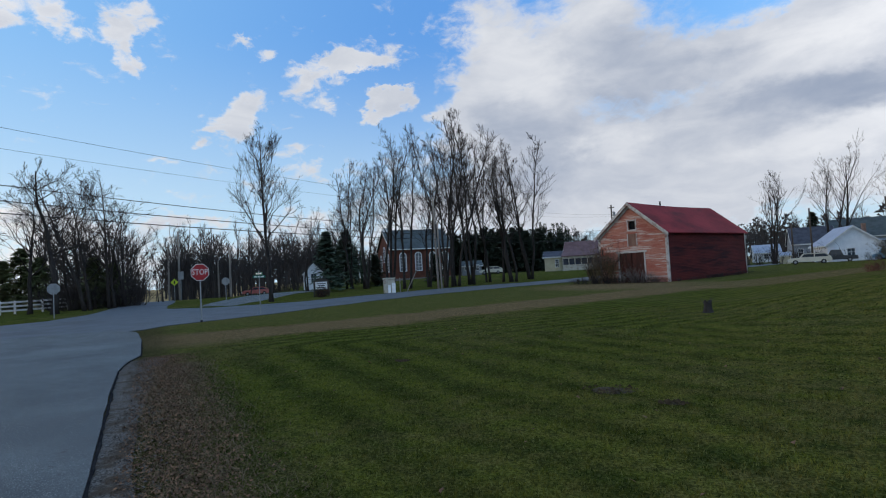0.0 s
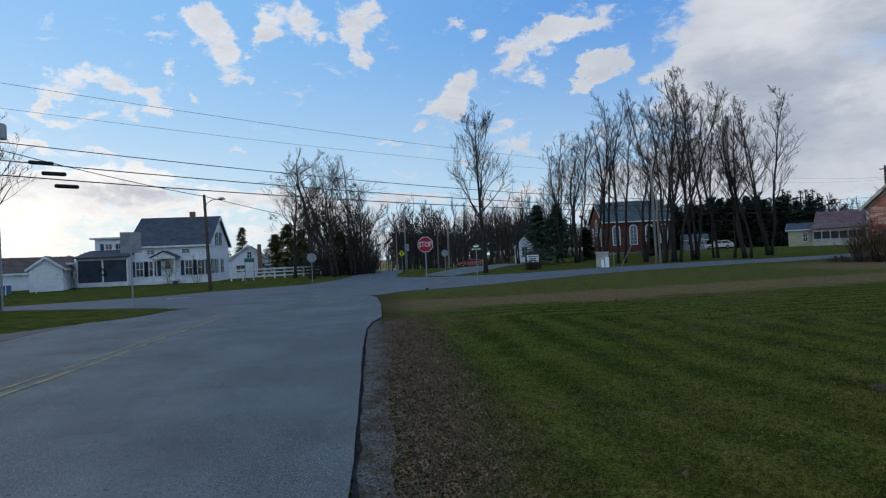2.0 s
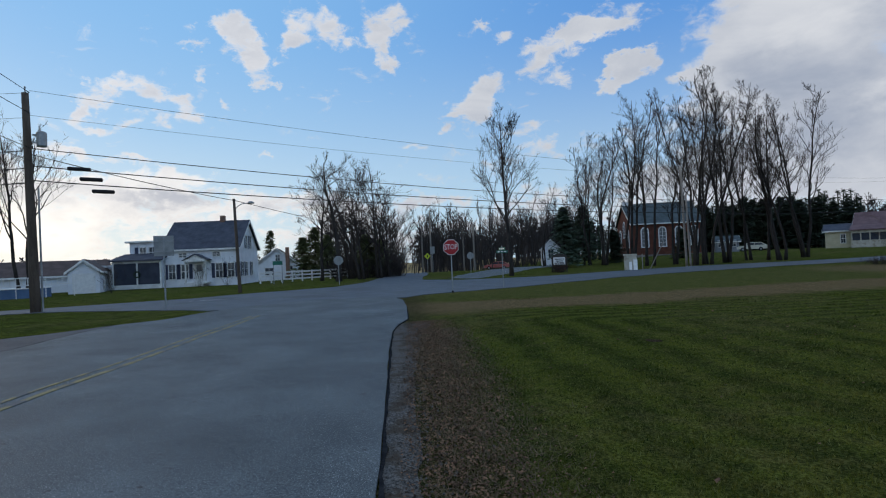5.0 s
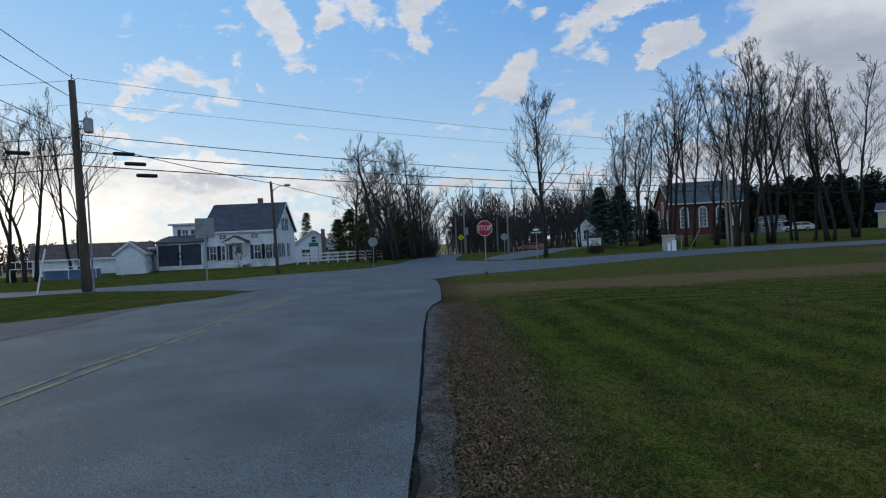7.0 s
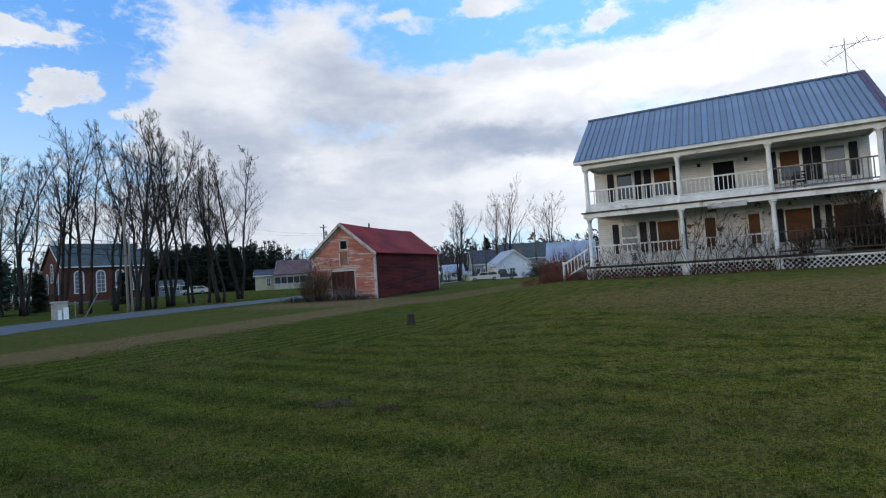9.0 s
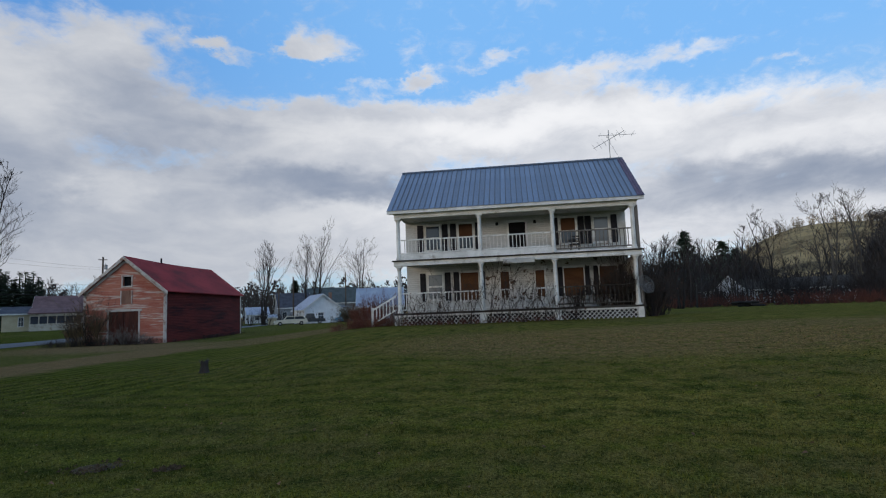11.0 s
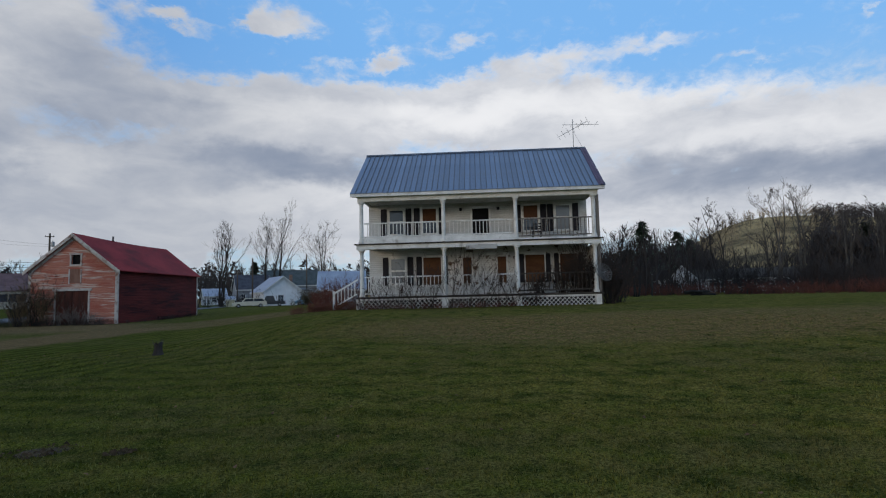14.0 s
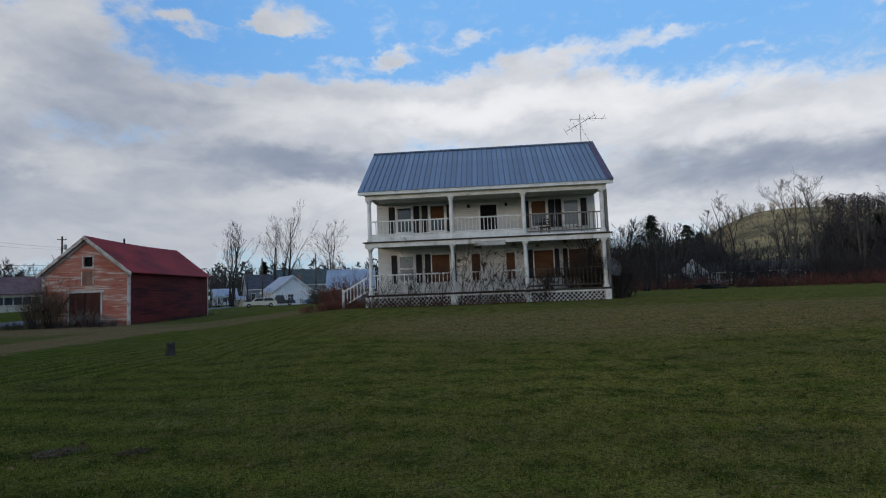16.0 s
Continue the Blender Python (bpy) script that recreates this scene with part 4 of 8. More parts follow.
    part("door_bar", Geo().box(-0.24, 0.72, HWALL - 0.05, HWALL - 0.022, 3.98, 4.06).box(0.22, 0.28, HWALL - 0.05, HWALL - 0.022, 3.66, 3.98), WHITE_TRIM, door)
    for x in (-0.92, 1.28):
        part("porch_light", Geo().box(x - 0.08, x + 0.08, HWALL - 0.14, HWALL, 5.62, 5.80, 0.02), SHUTTER, h, "small black porch lantern")
    # lower windows
    zt, zb = 2.92, 1.42
    sash_window(h, -5.16, -4.26, zb, zt, HWALL, dull=True)
    shutter(h, -5.62, -5.28, zb - 0.1, zt + 0.06, HWALL), shutter(h, -4.14, -3.80, zb - 0.1, zt + 0.06, HWALL)
    sash_window(h, -3.18, -2.18, zb - 0.1, zt, HWALL, boarded=True)
    shutter(h, -3.62, -3.28, zb - 0.1, zt + 0.06, HWALL), shutter(h, -2.08, -1.78, zb - 0.1, zt + 0.06, HWALL)
    sash_window(h, 2.80, 3.86, zb - 0.1, zt, HWALL, boarded=True)
    shutter(h, 2.44, 2.72, zb - 0.1, zt + 0.06, HWALL), shutter(h, 3.94, 4.22, zb - 0.1, zt + 0.06, HWALL)
    sash_window(h, 4.80, 5.72, zb - 0.1, zt, HWALL, boarded=True)
    shutter(h, 4.44, 4.72, zb - 0.1, zt + 0.06, HWALL), shutter(h, 5.82, 6.12, zb - 0.1, zt + 0.06, HWALL)
    # boarded front door with side lights
    entry = part("front_door", Geo().box(-0.30, 1.08, HWALL - 0.05, HWALL - 0.03, 0.70, 2.86), PEELED_WHITE, h, "pale front door with peeling paint between boarded side lights")
    part("side_light_board", Geo().box(-0.86, -0.36, HWALL - 0.05, HWALL - 0.03, 1.35, 2.86), PLYWOOD, entry)
    part("side_light_board", Geo().box(1.16, 1.66, HWALL - 0.05, HWALL - 0.03, 1.35, 2.86), PLYWOOD, entry)
    part("door_casing", Geo().box(-0.98, -0.86, HWALL - 0.06, HWALL, 0.68, 2.96).box(1.66, 1.78, HWALL - 0.06, HWALL, 0.68, 2.96).box(-1.04, 1.84, HWALL - 0.07, HWALL, 2.96, 3.12)
         .box(-0.36, -0.30, HWALL - 0.06, HWALL, 0.68, 2.96).box(1.08, 1.16, HWALL - 0.06, HWALL, 0.68, 2.96), WHITE_TRIM, entry)
    part("name_board", Geo().box(-0.62, 1.08, -0.26, -0.205, 3.16, 3.42, 0.01), SIGN_BOARD, h, "blank white board over the steps")
    # lattice below the porch
    for x0, x1 in ((-6.4, -1.95), (-1.7, 2.0), (2.35, 6.25)):
        lat = Geo()
        z0, z1, t = -0.15, 0.49, 0.022
        k = x0 - (z1 - z0)
        while k < x1:
            for sgn in (1, -1):
                a = max(k, x0)
                b = min(k + (z1 - z0), x1)
                if b - a > 0.04:
                    za, zb2 = (z0 + a - k, z0 + b - k) if sgn > 0 else (z1 - (a - k), z1 - (b - k))
                    y = -0.13 + 0.008 * sgn
                    lat.add([(a, y, za - t), (b, y, zb2 - t), (b, y, zb2 + t), (a, y, za + t), (a, y + 0.01, za - t), (b, y + 0.01, zb2 - t), (b, y + 0.01, zb2 + t), (a, y + 0.01, za + t)],
                            [(0, 1, 2, 3), (7, 6, 5, 4), (0, 4, 5, 1), (3, 2, 6, 7)])
            k += 0.235
        part("lattice", lat, WHITE_TRIM, h, "white diagonal lattice under the porch")
    for x in (-6.55, -1.83, 2.17, 6.45):
        part("pier", Geo().box(x - 0.17, x + 0.17, -0.2, 0.15, -0.5, 0.575, 0.015), WHITE_TRIM, h, "white rendered porch pier")
    # added near-black sheet in place of the shade under the porch
    part("crawlspace_shade", Geo().box(-6.5, 6.5, 1.2, 1.25, -0.4, 0.57), VOID_SHADE, h)
    # steps at the west end
    steps = Geo()
    for i in range(5):
        steps.box(-7.0 - 0.27 * i, -6.72 - 0.27 * i, 0.3, 1.5, 0.52 - 0.15 * i - 0.04, 0.52 - 0.15 * i)
    steps.prism([(-6.72, 0.55), (-6.72, 0.35), (-8.1, -0.3), (-8.1, -0.1)], "y", 0.27, 0.31).prism([(-6.72, 0.55), (-6.72, 0.35), (-8.1, -0.3), (-8.1, -0.1)], "y", 1.5, 1.54)
    part("steps", steps, GREY_WOOD, h, "grey wooden steps")
    hand = Geo().prism([(-6.7, 1.72), (-6.7, 1.62), (-8.05, 0.88), (-8.05, 0.98)], "y", 0.25, 0.31).prism([(-6.7, 0.95), (-6.7, 0.87), (-8.05, 0.13), (-8.05, 0.21)], "y", 0.25, 0.31).box(-8.14, -8.02, 0.22, 0.34, -0.35, 1.05)
    rail = part("stair_rail", hand, WHITE_TRIM, h)
    for i in range(1, 7):
        x = -6.7 - 1.35 * i / 7
        z = 1.68 - 0.74 * i / 7
        part("baluster", Geo().box(x - 0.025, x + 0.025, 0.26, 0.30, z - 0.78, z), WHITE_TRIM, rail)
    # roof
    def plane(y, dz=0.0):
        return eave_z + (y - eave_y) * slope + dz
    x0, x1 = -6.95, 6.95
    by = 2 * ridge_y - eave_y
    deck = [(eave_y + 0.03, plane(eave_y + 0.03) - 0.01), (ridge_y, ridge_z - 0.01), (by - 0.03, plane(eave_y + 0.03) - 0.01), (by - 0.03, plane(eave_y) - 0.13), (ridge_y, ridge_z - 0.14), (eave_y + 0.03, plane(eave_y) - 0.13)]
    roof = part("roof", Geo().prism(deck, "x", x0 + 0.03, x1 - 0.03), DARK_WOOD, h, "blue-grey ribbed metal roof")
    part("eave_fascia", Geo().box(x0, x1, eave_y - 0.02, eave_y + 0.028, 6.22, 6.40), WHITE_TRIM, roof).matrix_basis = Matrix.Translation((0, 0, 0))
    part("soffit", Geo().box(-6.9, 6.9, eave_y + 0.03, -0.165, 6.235, 6.27), WHITE_TRIM, roof)
    for x in (x0, x1 - 0.05):
        part("rake_board", Geo().prism([(eave_y + 0.03, 6.24), (eave_y + 0.03, 6.40), (ridge_y, ridge_z - 0.02), (by - 0.03, 6.40), (by - 0.03, 6.24), (ridge_y, ridge_z - 0.22)], "x", x - 0.01, x + 0.06), WHITE_TRIM, roof)
    n = 46
    w = (x1 - x0) / n
    panel = Geo()
    panel.add([(0.0, eave_y - 0.05, plane(eave_y - 0.05, 0.02)), (w - 0.006, eave_y - 0.05, plane(eave_y - 0.05, 0.02)), (w - 0.006, ridge_y, ridge_z + 0.02), (0.0, ridge_y, ridge_z + 0.02),
               (0.0, eave_y - 0.05, plane(eave_y - 0.05)), (w - 0.006, eave_y - 0.05, plane(eave_y - 0.05)), (w - 0.006, ridge_y, ridge_z), (0.0, ridge_y, ridge_z)],
              [(0, 1, 2, 3), (0, 4, 5, 1), (1, 5, 6, 2), (3, 7, 4, 0)])
    rib = Geo()
    for xx in (w - 0.025,):
        rib.prism([(eave_y - 0.055, plane(eave_y - 0.055, 0.02)), (ridge_y, ridge_z + 0.02), (ridge_y, ridge_z + 0.055), (eave_y - 0.055, plane(eave_y - 0.055, 0.055))], "x", xx, xx + 0.045)
    me, me2 = panel.mesh("roof_panel", BLUE_ROOF), rib.mesh("seam", SEAM)
    for i in range(n):
        p = part("roof_panel", me, BLUE_ROOF, roof)
        p.location = (x0 + i * w, 0, 0.004 * ((i * 7) % 3))
        part("seam", me2, SEAM, roof).location = (x0 + i * w, 0, 0.004)
    part("rear_roof_sheet", Geo().prism([(ridge_y, ridge_z + 0.02), (by + 0.05, plane(eave_y - 0.05, 0.02)), (by + 0.05, plane(eave_y - 0.05)), (ridge_y, ridge_z)], "x", x0, x1), BLUE_ROOF, roof)
    for i in range(2):
        rust = Geo().add([(x1 - 0.34 + 0.17 * i, eave_y - 0.05, plane(eave_y - 0.05, 0.062)), (x1 - 0.18 + 0.17 * i, eave_y - 0.05, plane(eave_y - 0.05, 0.062)), (x1 - 0.18 + 0.17 * i, ridge_y, ridge_z + 0.062), (x1 - 0.34 + 0.17 * i, ridge_y, ridge_z + 0.062),
                          (x1 - 0.34 + 0.17 * i, eave_y - 0.05, plane(eave_y - 0.05, 0.04)), (x1 - 0.18 + 0.17 * i, eave_y - 0.05, plane(eave_y - 0.05, 0.04)), (x1 - 0.18 + 0.17 * i, ridge_y, ridge_z + 0.04), (x1 - 0.34 + 0.17 * i, ridge_y, ridge_z + 0.04)], [(0, 1, 2, 3), (0, 4, 5, 1), (1, 5, 6, 2), (3, 7, 4, 0)])
        part("edge_flashing", rust, PURPLE_METAL, roof, "purple-brown painted flashing at the roof edge")
    part("ridge_cap", Geo().prism([(ridge_y - 0.16, ridge_z - 0.04), (ridge_y, ridge_z + 0.085), (ridge_y + 0.16, ridge_z - 0.04), (ridge_y, ridge_z + 0.06)], "x", x0 - 0.01, x1 + 0.01), SEAM, roof)
    return h


FARMHOUSE = build_porch_house()


# ---------------------------------------------------------------- the red shed
SM = pose(-8.6, 46.7, 0.0, 0, 0, -20.87)


def build_shed():
    s = thing("carriage_shed", SM, "weathered red carriage shed with peeling salmon gable and red roof", "shed")
    W, L, E, Rz = 3.09, 14.3, 4.0, 6.52

    def bulge(y):
        return 0.32 * math.sin(math.pi * min(max(y / L, 0), 1)) ** 1.3

    def sag(y):
        return -0.10 * math.sin(math.pi * y / L)
    # gable wall with its openings
    g = Geo()
    dx0, dx1, dz = -1.18, 1.06, 2.42
    wx0, wx1, w0, w1 = -0.18, 0.46, 4.32, 5.02
    hx0, hx1, h0, h1 = -0.26, 0.48, 2.98, 3.98
    slope = (Rz - E) / W

    def gz(x):
        return Rz - abs(x) * slope
    def panel(a, b, z0):
        xs = [a] + ([0.0] if a < 0 < b else []) + [b]
        g.prism([(a, z0), (b, z0)] + [(x, gz(x) - 0.02) for x in reversed(xs)], "y", 0.0, 0.15)
    panel(-W, dx0, -0.3)
    panel(dx1, W, -0.3)
    panel(dx0, wx0, dz)
    panel(wx1, dx1, dz)
    panel(wx0, wx1, w1)
    g.box(wx0, wx1, 0.0, 0.15, dz, w0)
    part("gable_wall", g, PEELED, s, "peeling salmon and white gable boards")
    # long walls: the east one bulges
    side = Geo()
    n = 24
    verts = []
    for i in range(n + 1):
        y = 0.15 + (L - 0.15) * i / n
        for z, k in ((-0.6, 0.5), (0.8, 1.0), (2.2, 1.0), (E + 0.02 + 0.35 * sag(y), 0.75)):
            verts.append((W + bulge(y) * k, y, z))
    faces = [(i * 4 + k, (i + 1) * 4 + k, (i + 1) * 4 + k + 1, i * 4 + k + 1) for i in range(n) for k in range(3)]
    side.add(verts, faces)
    inner = [(x - 0.14, y, z) for x, y, z in verts]
    side.add(inner, [f[::-1] for f in faces])
    part("east_wall", side, MAROON, s, "dark maroon bulging board wall")
    part("west_wall", Geo().box(-W, -W + 0.15, 0.15, L, -0.6, E + 0.05), MAROON, s)
    part("rear_wall", Geo().prism([(-W, -0.6), (W, -0.6), (W, E), (0, Rz - 0.05), (-W, E)], "y", L - 0.14, L), MAROON, s)
    part("earth_floor", Geo().box(-W + 0.15, W - 0.15, 0.15, L - 0.14, -0.5, -0.05), DARK_WOOD, s)
    # trim
    part("corner_board", Geo().box(W - 0.15, W + 0.035, -0.035, 0.0, -0.2, E - 0.02).box(W + 0.003, W + 0.035, 0.0, 0.14, -0.2, E - 0.02), DIRTY_TRIM, s)
    part("corner_board", Geo().box(-W - 0.035, -W + 0.15, -0.035, 0.0, -0.2, E - 0.02), DIRTY_TRIM, s)
    part("corner_board", Geo().box(W + 0.012, W + 0.045, L - 0.16, L, -0.4, E - 0.05), DIRTY_TRIM, s)
    # loft opening, hatch and doors
    def casing(x0, x1, z0, z1, t, name, label=""):
        return part(name, Geo().box(x0 - t, x0, -0.04, 0.02, z0, z1).box(x1, x1 + t, -0.04, 0.02, z0, z1).box(x0 - t - 0.03, x1 + t + 0.03, -0.05, 0.02, z1, z1 + t * 1.15).box(x0 - t, x1 + t, -0.05, 0.02, z0 - t, z0), DIRTY_TRIM, s, label)
    loft = casing(wx0, wx1, w0, w1, 0.10, "loft_window", "glassless loft opening with white casing")
    # near-black sheet behind the opening, painted as the shade within
    part("loft_shade", Geo().box(wx0, wx1, 0.16, 0.18, w0, w1), VOID_SHADE, loft)
    hatch = part("hatch", Geo().box(hx0, hx1, -0.025, -0.003, h0, h1), HATCH, s, "bare brown board hatch")
    for a in (hx0 - 0.08, hx1):
        part("hatch_trim", Geo().box(a, a + 0.08, -0.035, -0.002, h0 - 0.06, h1), DIRTY_TRIM, hatch)
    dm = (dx0 + dx1) / 2 - 0.02
    for a, b in ((dx0, dm - 0.02), (dm + 0.03, dx1)):
        d = part("barn_door", Geo().box(a, b, 0.02, 0.07, -0.02, dz - 0.01), BROWN_DOOR, s, "brown-red board door")
        for z in (0.35, 1.8):
            part("ledge_board", Geo().box(a + 0.02, b - 0.02, -0.005, 0.018, z, z + 0.17), BROWN_DOOR, d)
    part("door_casing", Geo().box(dx0 - 0.12, dx0, -0.04, 0.06, -0.1, dz).box(dx1, dx1 + 0.12, -0.04, 0.06, -0.1, dz).box(dx0 - 0.25, dx1 + 0.25, -0.06, 0.06, dz, dz + 0.17), DIRTY_TRIM, s)
    # roof: two sheets that follow the bulge and the sag, with white rakes
    for sgn, name in ((1, "east_roof"), (-1, "west_roof")):
        r = Geo()
        top, rows = [], 16
        for i in range(rows + 1):
            y = -0.28 + (L + 0.5) * i / rows
            yy = min(max(y, 0), L)
            out = (bulge(yy) * 0.75 if sgn > 0 else 0.0) + 0.26
            xe = sgn * (W + out)
            ze = E - 0.26 * slope + 0.35 * sag(yy)
            top += [(0, y, Rz + sag(yy) + 0.06), (xe * 0.5, y, (Rz + sag(yy) + ze) / 2 + 0.05), (xe, y, ze + 0.05)]
        low = [(x, y, z - 0.07) for x, y, z in top]
        faces = []
        for i in range(rows):
            for k in range(2):
                f = (i * 3 + k, i * 3 + k + 1, (i + 1) * 3 + k + 1, (i + 1) * 3 + k)
                faces.append(f if sgn > 0 else f[::-1])
        m = len(top)
        edge = [(i * 3 + 2, (i + 1) * 3 + 2, m + (i + 1) * 3 + 2, m + i * 3 + 2) for i in range(rows)]
        ends = [(0, 1, m + 1, m), (1, 2, m + 2, m + 1)]
        r.add(top + low, faces + [tuple(j + m for j in f[::-1]) for f in faces] + edge + ends)
        part(name, r, RED_ROOF, s, "faded red metal roof sheet", smooth=False)
    for sgn in (1, -1):
        t = 0.20
        xo = sgn * (W + 0.27)
        ze = E - 0.27 * slope
        part("rake_board", Geo().add([(0, -0.31, Rz + 0.055), (xo, -0.31, ze + 0.045), (xo, -0.31, ze - t), (0, -0.31, Rz - t - 0.03), (0, -0.25, Rz + 0.055), (xo, -0.25, ze + 0.045), (xo, -0.25, ze - t), (0, -0.25, Rz - t - 0.03)],
                                     [(0, 1, 2, 3), (7, 6, 5, 4), (0, 4, 5, 1), (1, 5, 6, 2), (2, 6, 7, 3)]), DIRTY_TRIM, s)
        part("frieze", Geo().add([(0, -0.035, Rz - 0.16), (sgn * W, -0.035, E - 0.16), (sgn * W, -0.035, E - 0.38), (0, -0.035, Rz - 0.40), (0, -0.003, Rz - 0.16), (sgn * W, -0.003, E - 0.16), (sgn * W, -0.003, E - 0.38), (0, -0.003, Rz - 0.40)],
                                [(0, 1, 2, 3), (0, 4, 5, 1), (2, 6, 7, 3)]), DIRTY_TRIM, s)
    part("vent_pipe", Geo().tube([(0.05, 4.9, 6.3), (0.05, 4.9, 6.85)], 0.07, 8), SHUTTER, s, "short dark vent pipe")
    return s


SHED = build_shed()


# ---------------------------------------------------------------- poles, wires and signs
POLE_WOOD = surf("pole_wood", (0.060, 0.045, 0.035), (0.115, 0.090, 0.072), 1.5, 0.9, 0.5, 30.0, stretch=(2, 2, 0.25))
POLE_PALE = surf("pale_pole_wood", (0.17, 0.15, 0.135), (0.26, 0.235, 0.21), 1.5, 0.9, 0.4, 30.0, stretch=(2, 2, 0.25))
STEEL = surf("galvanised_steel", (0.22, 0.23, 0.24), (0.34, 0.35, 0.36), 3.0, 0.5, 0.1, 40.0, metal=0.5)
CABLE = surf("black_cable", (0.012, 0.012, 0.013), (0.025, 0.024, 0.024), 3.0, 0.7, 0.1)
SIGN_RED = surf("red_sign_face", (0.32, 0.022, 0.028), (0.40, 0.035, 0.040), 4.0, 0.5, 0.05)
SIGN_WHITE = surf("white_sign_face", (0.62, 0.62, 0.62), (0.75, 0.75, 0.74), 4.0, 0.5, 0.05)
SIGN_BACK = surf("grey_sign_back", (0.20, 0.21, 0.22), (0.30, 0.31, 0.31), 3.0, 0.6, 0.1, metal=0.3)
SIGN_GREEN = surf("green_sign_face", (0.02, 0.12, 0.09), (0.03, 0.16, 0.12), 3.0, 0.5, 0.05)
SIGN_LIME = surf("lime_sign_face", (0.45, 0.55, 0.03), (0.55, 0.65, 0.05), 3.0, 0.5, 0.05)


def stand(az, d, turn=None):
    """A pose on the ground at a bearing and distance, its local y pointing away from the roadside eye unless turned."""
    x, y = spot(az, d)
    return pose(x, y, land(x, y), 0, 0, az if turn is None else turn)


def wire(name, p, q, sag, r, label):
    n = 18
    pts = [Vector(p).lerp(Vector(q), i / n) - Vector((0, 0, 4 * sag * (i / n) * (1 - i / n))) for i in range(n + 1)]
    ob = new(name, Geo().tube(pts, r, 5).mesh(name, CABLE))
    return tagged(ob, label, "cable", "overhead wires")


def utility_pole(m, h, r0, r1, label, material=None, arms=(), can=None, conduit=False, lean=(0, 0)):
    p = thing("utility_pole", m, label, "utility pole")
    pts = [(lean[0] * i / 6 * h, lean[1] * i / 6 * h, -0.3 + (h + 0.3) * i / 6) for i in range(7)]
    part("pole", Geo().tube(pts, [r0 + (r1 - r0) * i / 6 for i in range(7)], 12), material or POLE_WOOD, p, smooth=True)
    for z, w in arms:
        arm = part("cross_arm", Geo().box(-w, w, -0.06 - r1, -r1 + 0.02, z - 0.06, z + 0.06, 0.01), material or POLE_WOOD, p)
        for x in (-w + 0.08, 0.0, w - 0.08):
            part("insulator", Geo().tube([(x, -r1 - 0.03, z + 0.06), (x, -r1 - 0.03, z + 0.10), (x, -r1 - 0.03, z + 0.14), (x, -r1 - 0.03, z + 0.2)], [0.02, 0.045, 0.03, 0.04], 8), STEEL, arm)
    if can:
        z = can
        c = part("transformer", Geo().tube([(0.42, 0, z), (0.42, 0, z + 0.05), (0.42, 0, z + 0.68), (0.42, 0, z + 0.74)], [0.20, 0.22, 0.22, 0.15], 14), STEEL, p, "grey steel transformer can")
        part("bracket", Geo().box(0.05, 0.24, -0.04, 0.04, z + 0.15, z + 0.22).box(0.05, 0.24, -0.04, 0.04, z + 0.52, z + 0.59), STEEL, c)
        part("bushing", Geo().tube([(0.36, 0.05, z + 0.74), (0.36, 0.05, z + 0.95)], [0.04, 0.025], 8), STEEL, c)
    if conduit:
        part("conduit", Geo().tube([(r0 + 0.05, -0.05, -0.1), (r0 + 0.02, -0.05, 3.2), (r1 + 0.08, -0.04, 6.0)], 0.045, 8), STEEL, p, "pale grey cable conduit")
        part("top_pin", Geo().tube([(lean[0] * h, lean[1] * h, h), (lean[0] * h, lean[1] * h, h + 0.22), (lean[0] * h, lean[1] * h, h + 0.3)], [0.03, 0.03, 0.05], 8), STEEL, p)
    return p


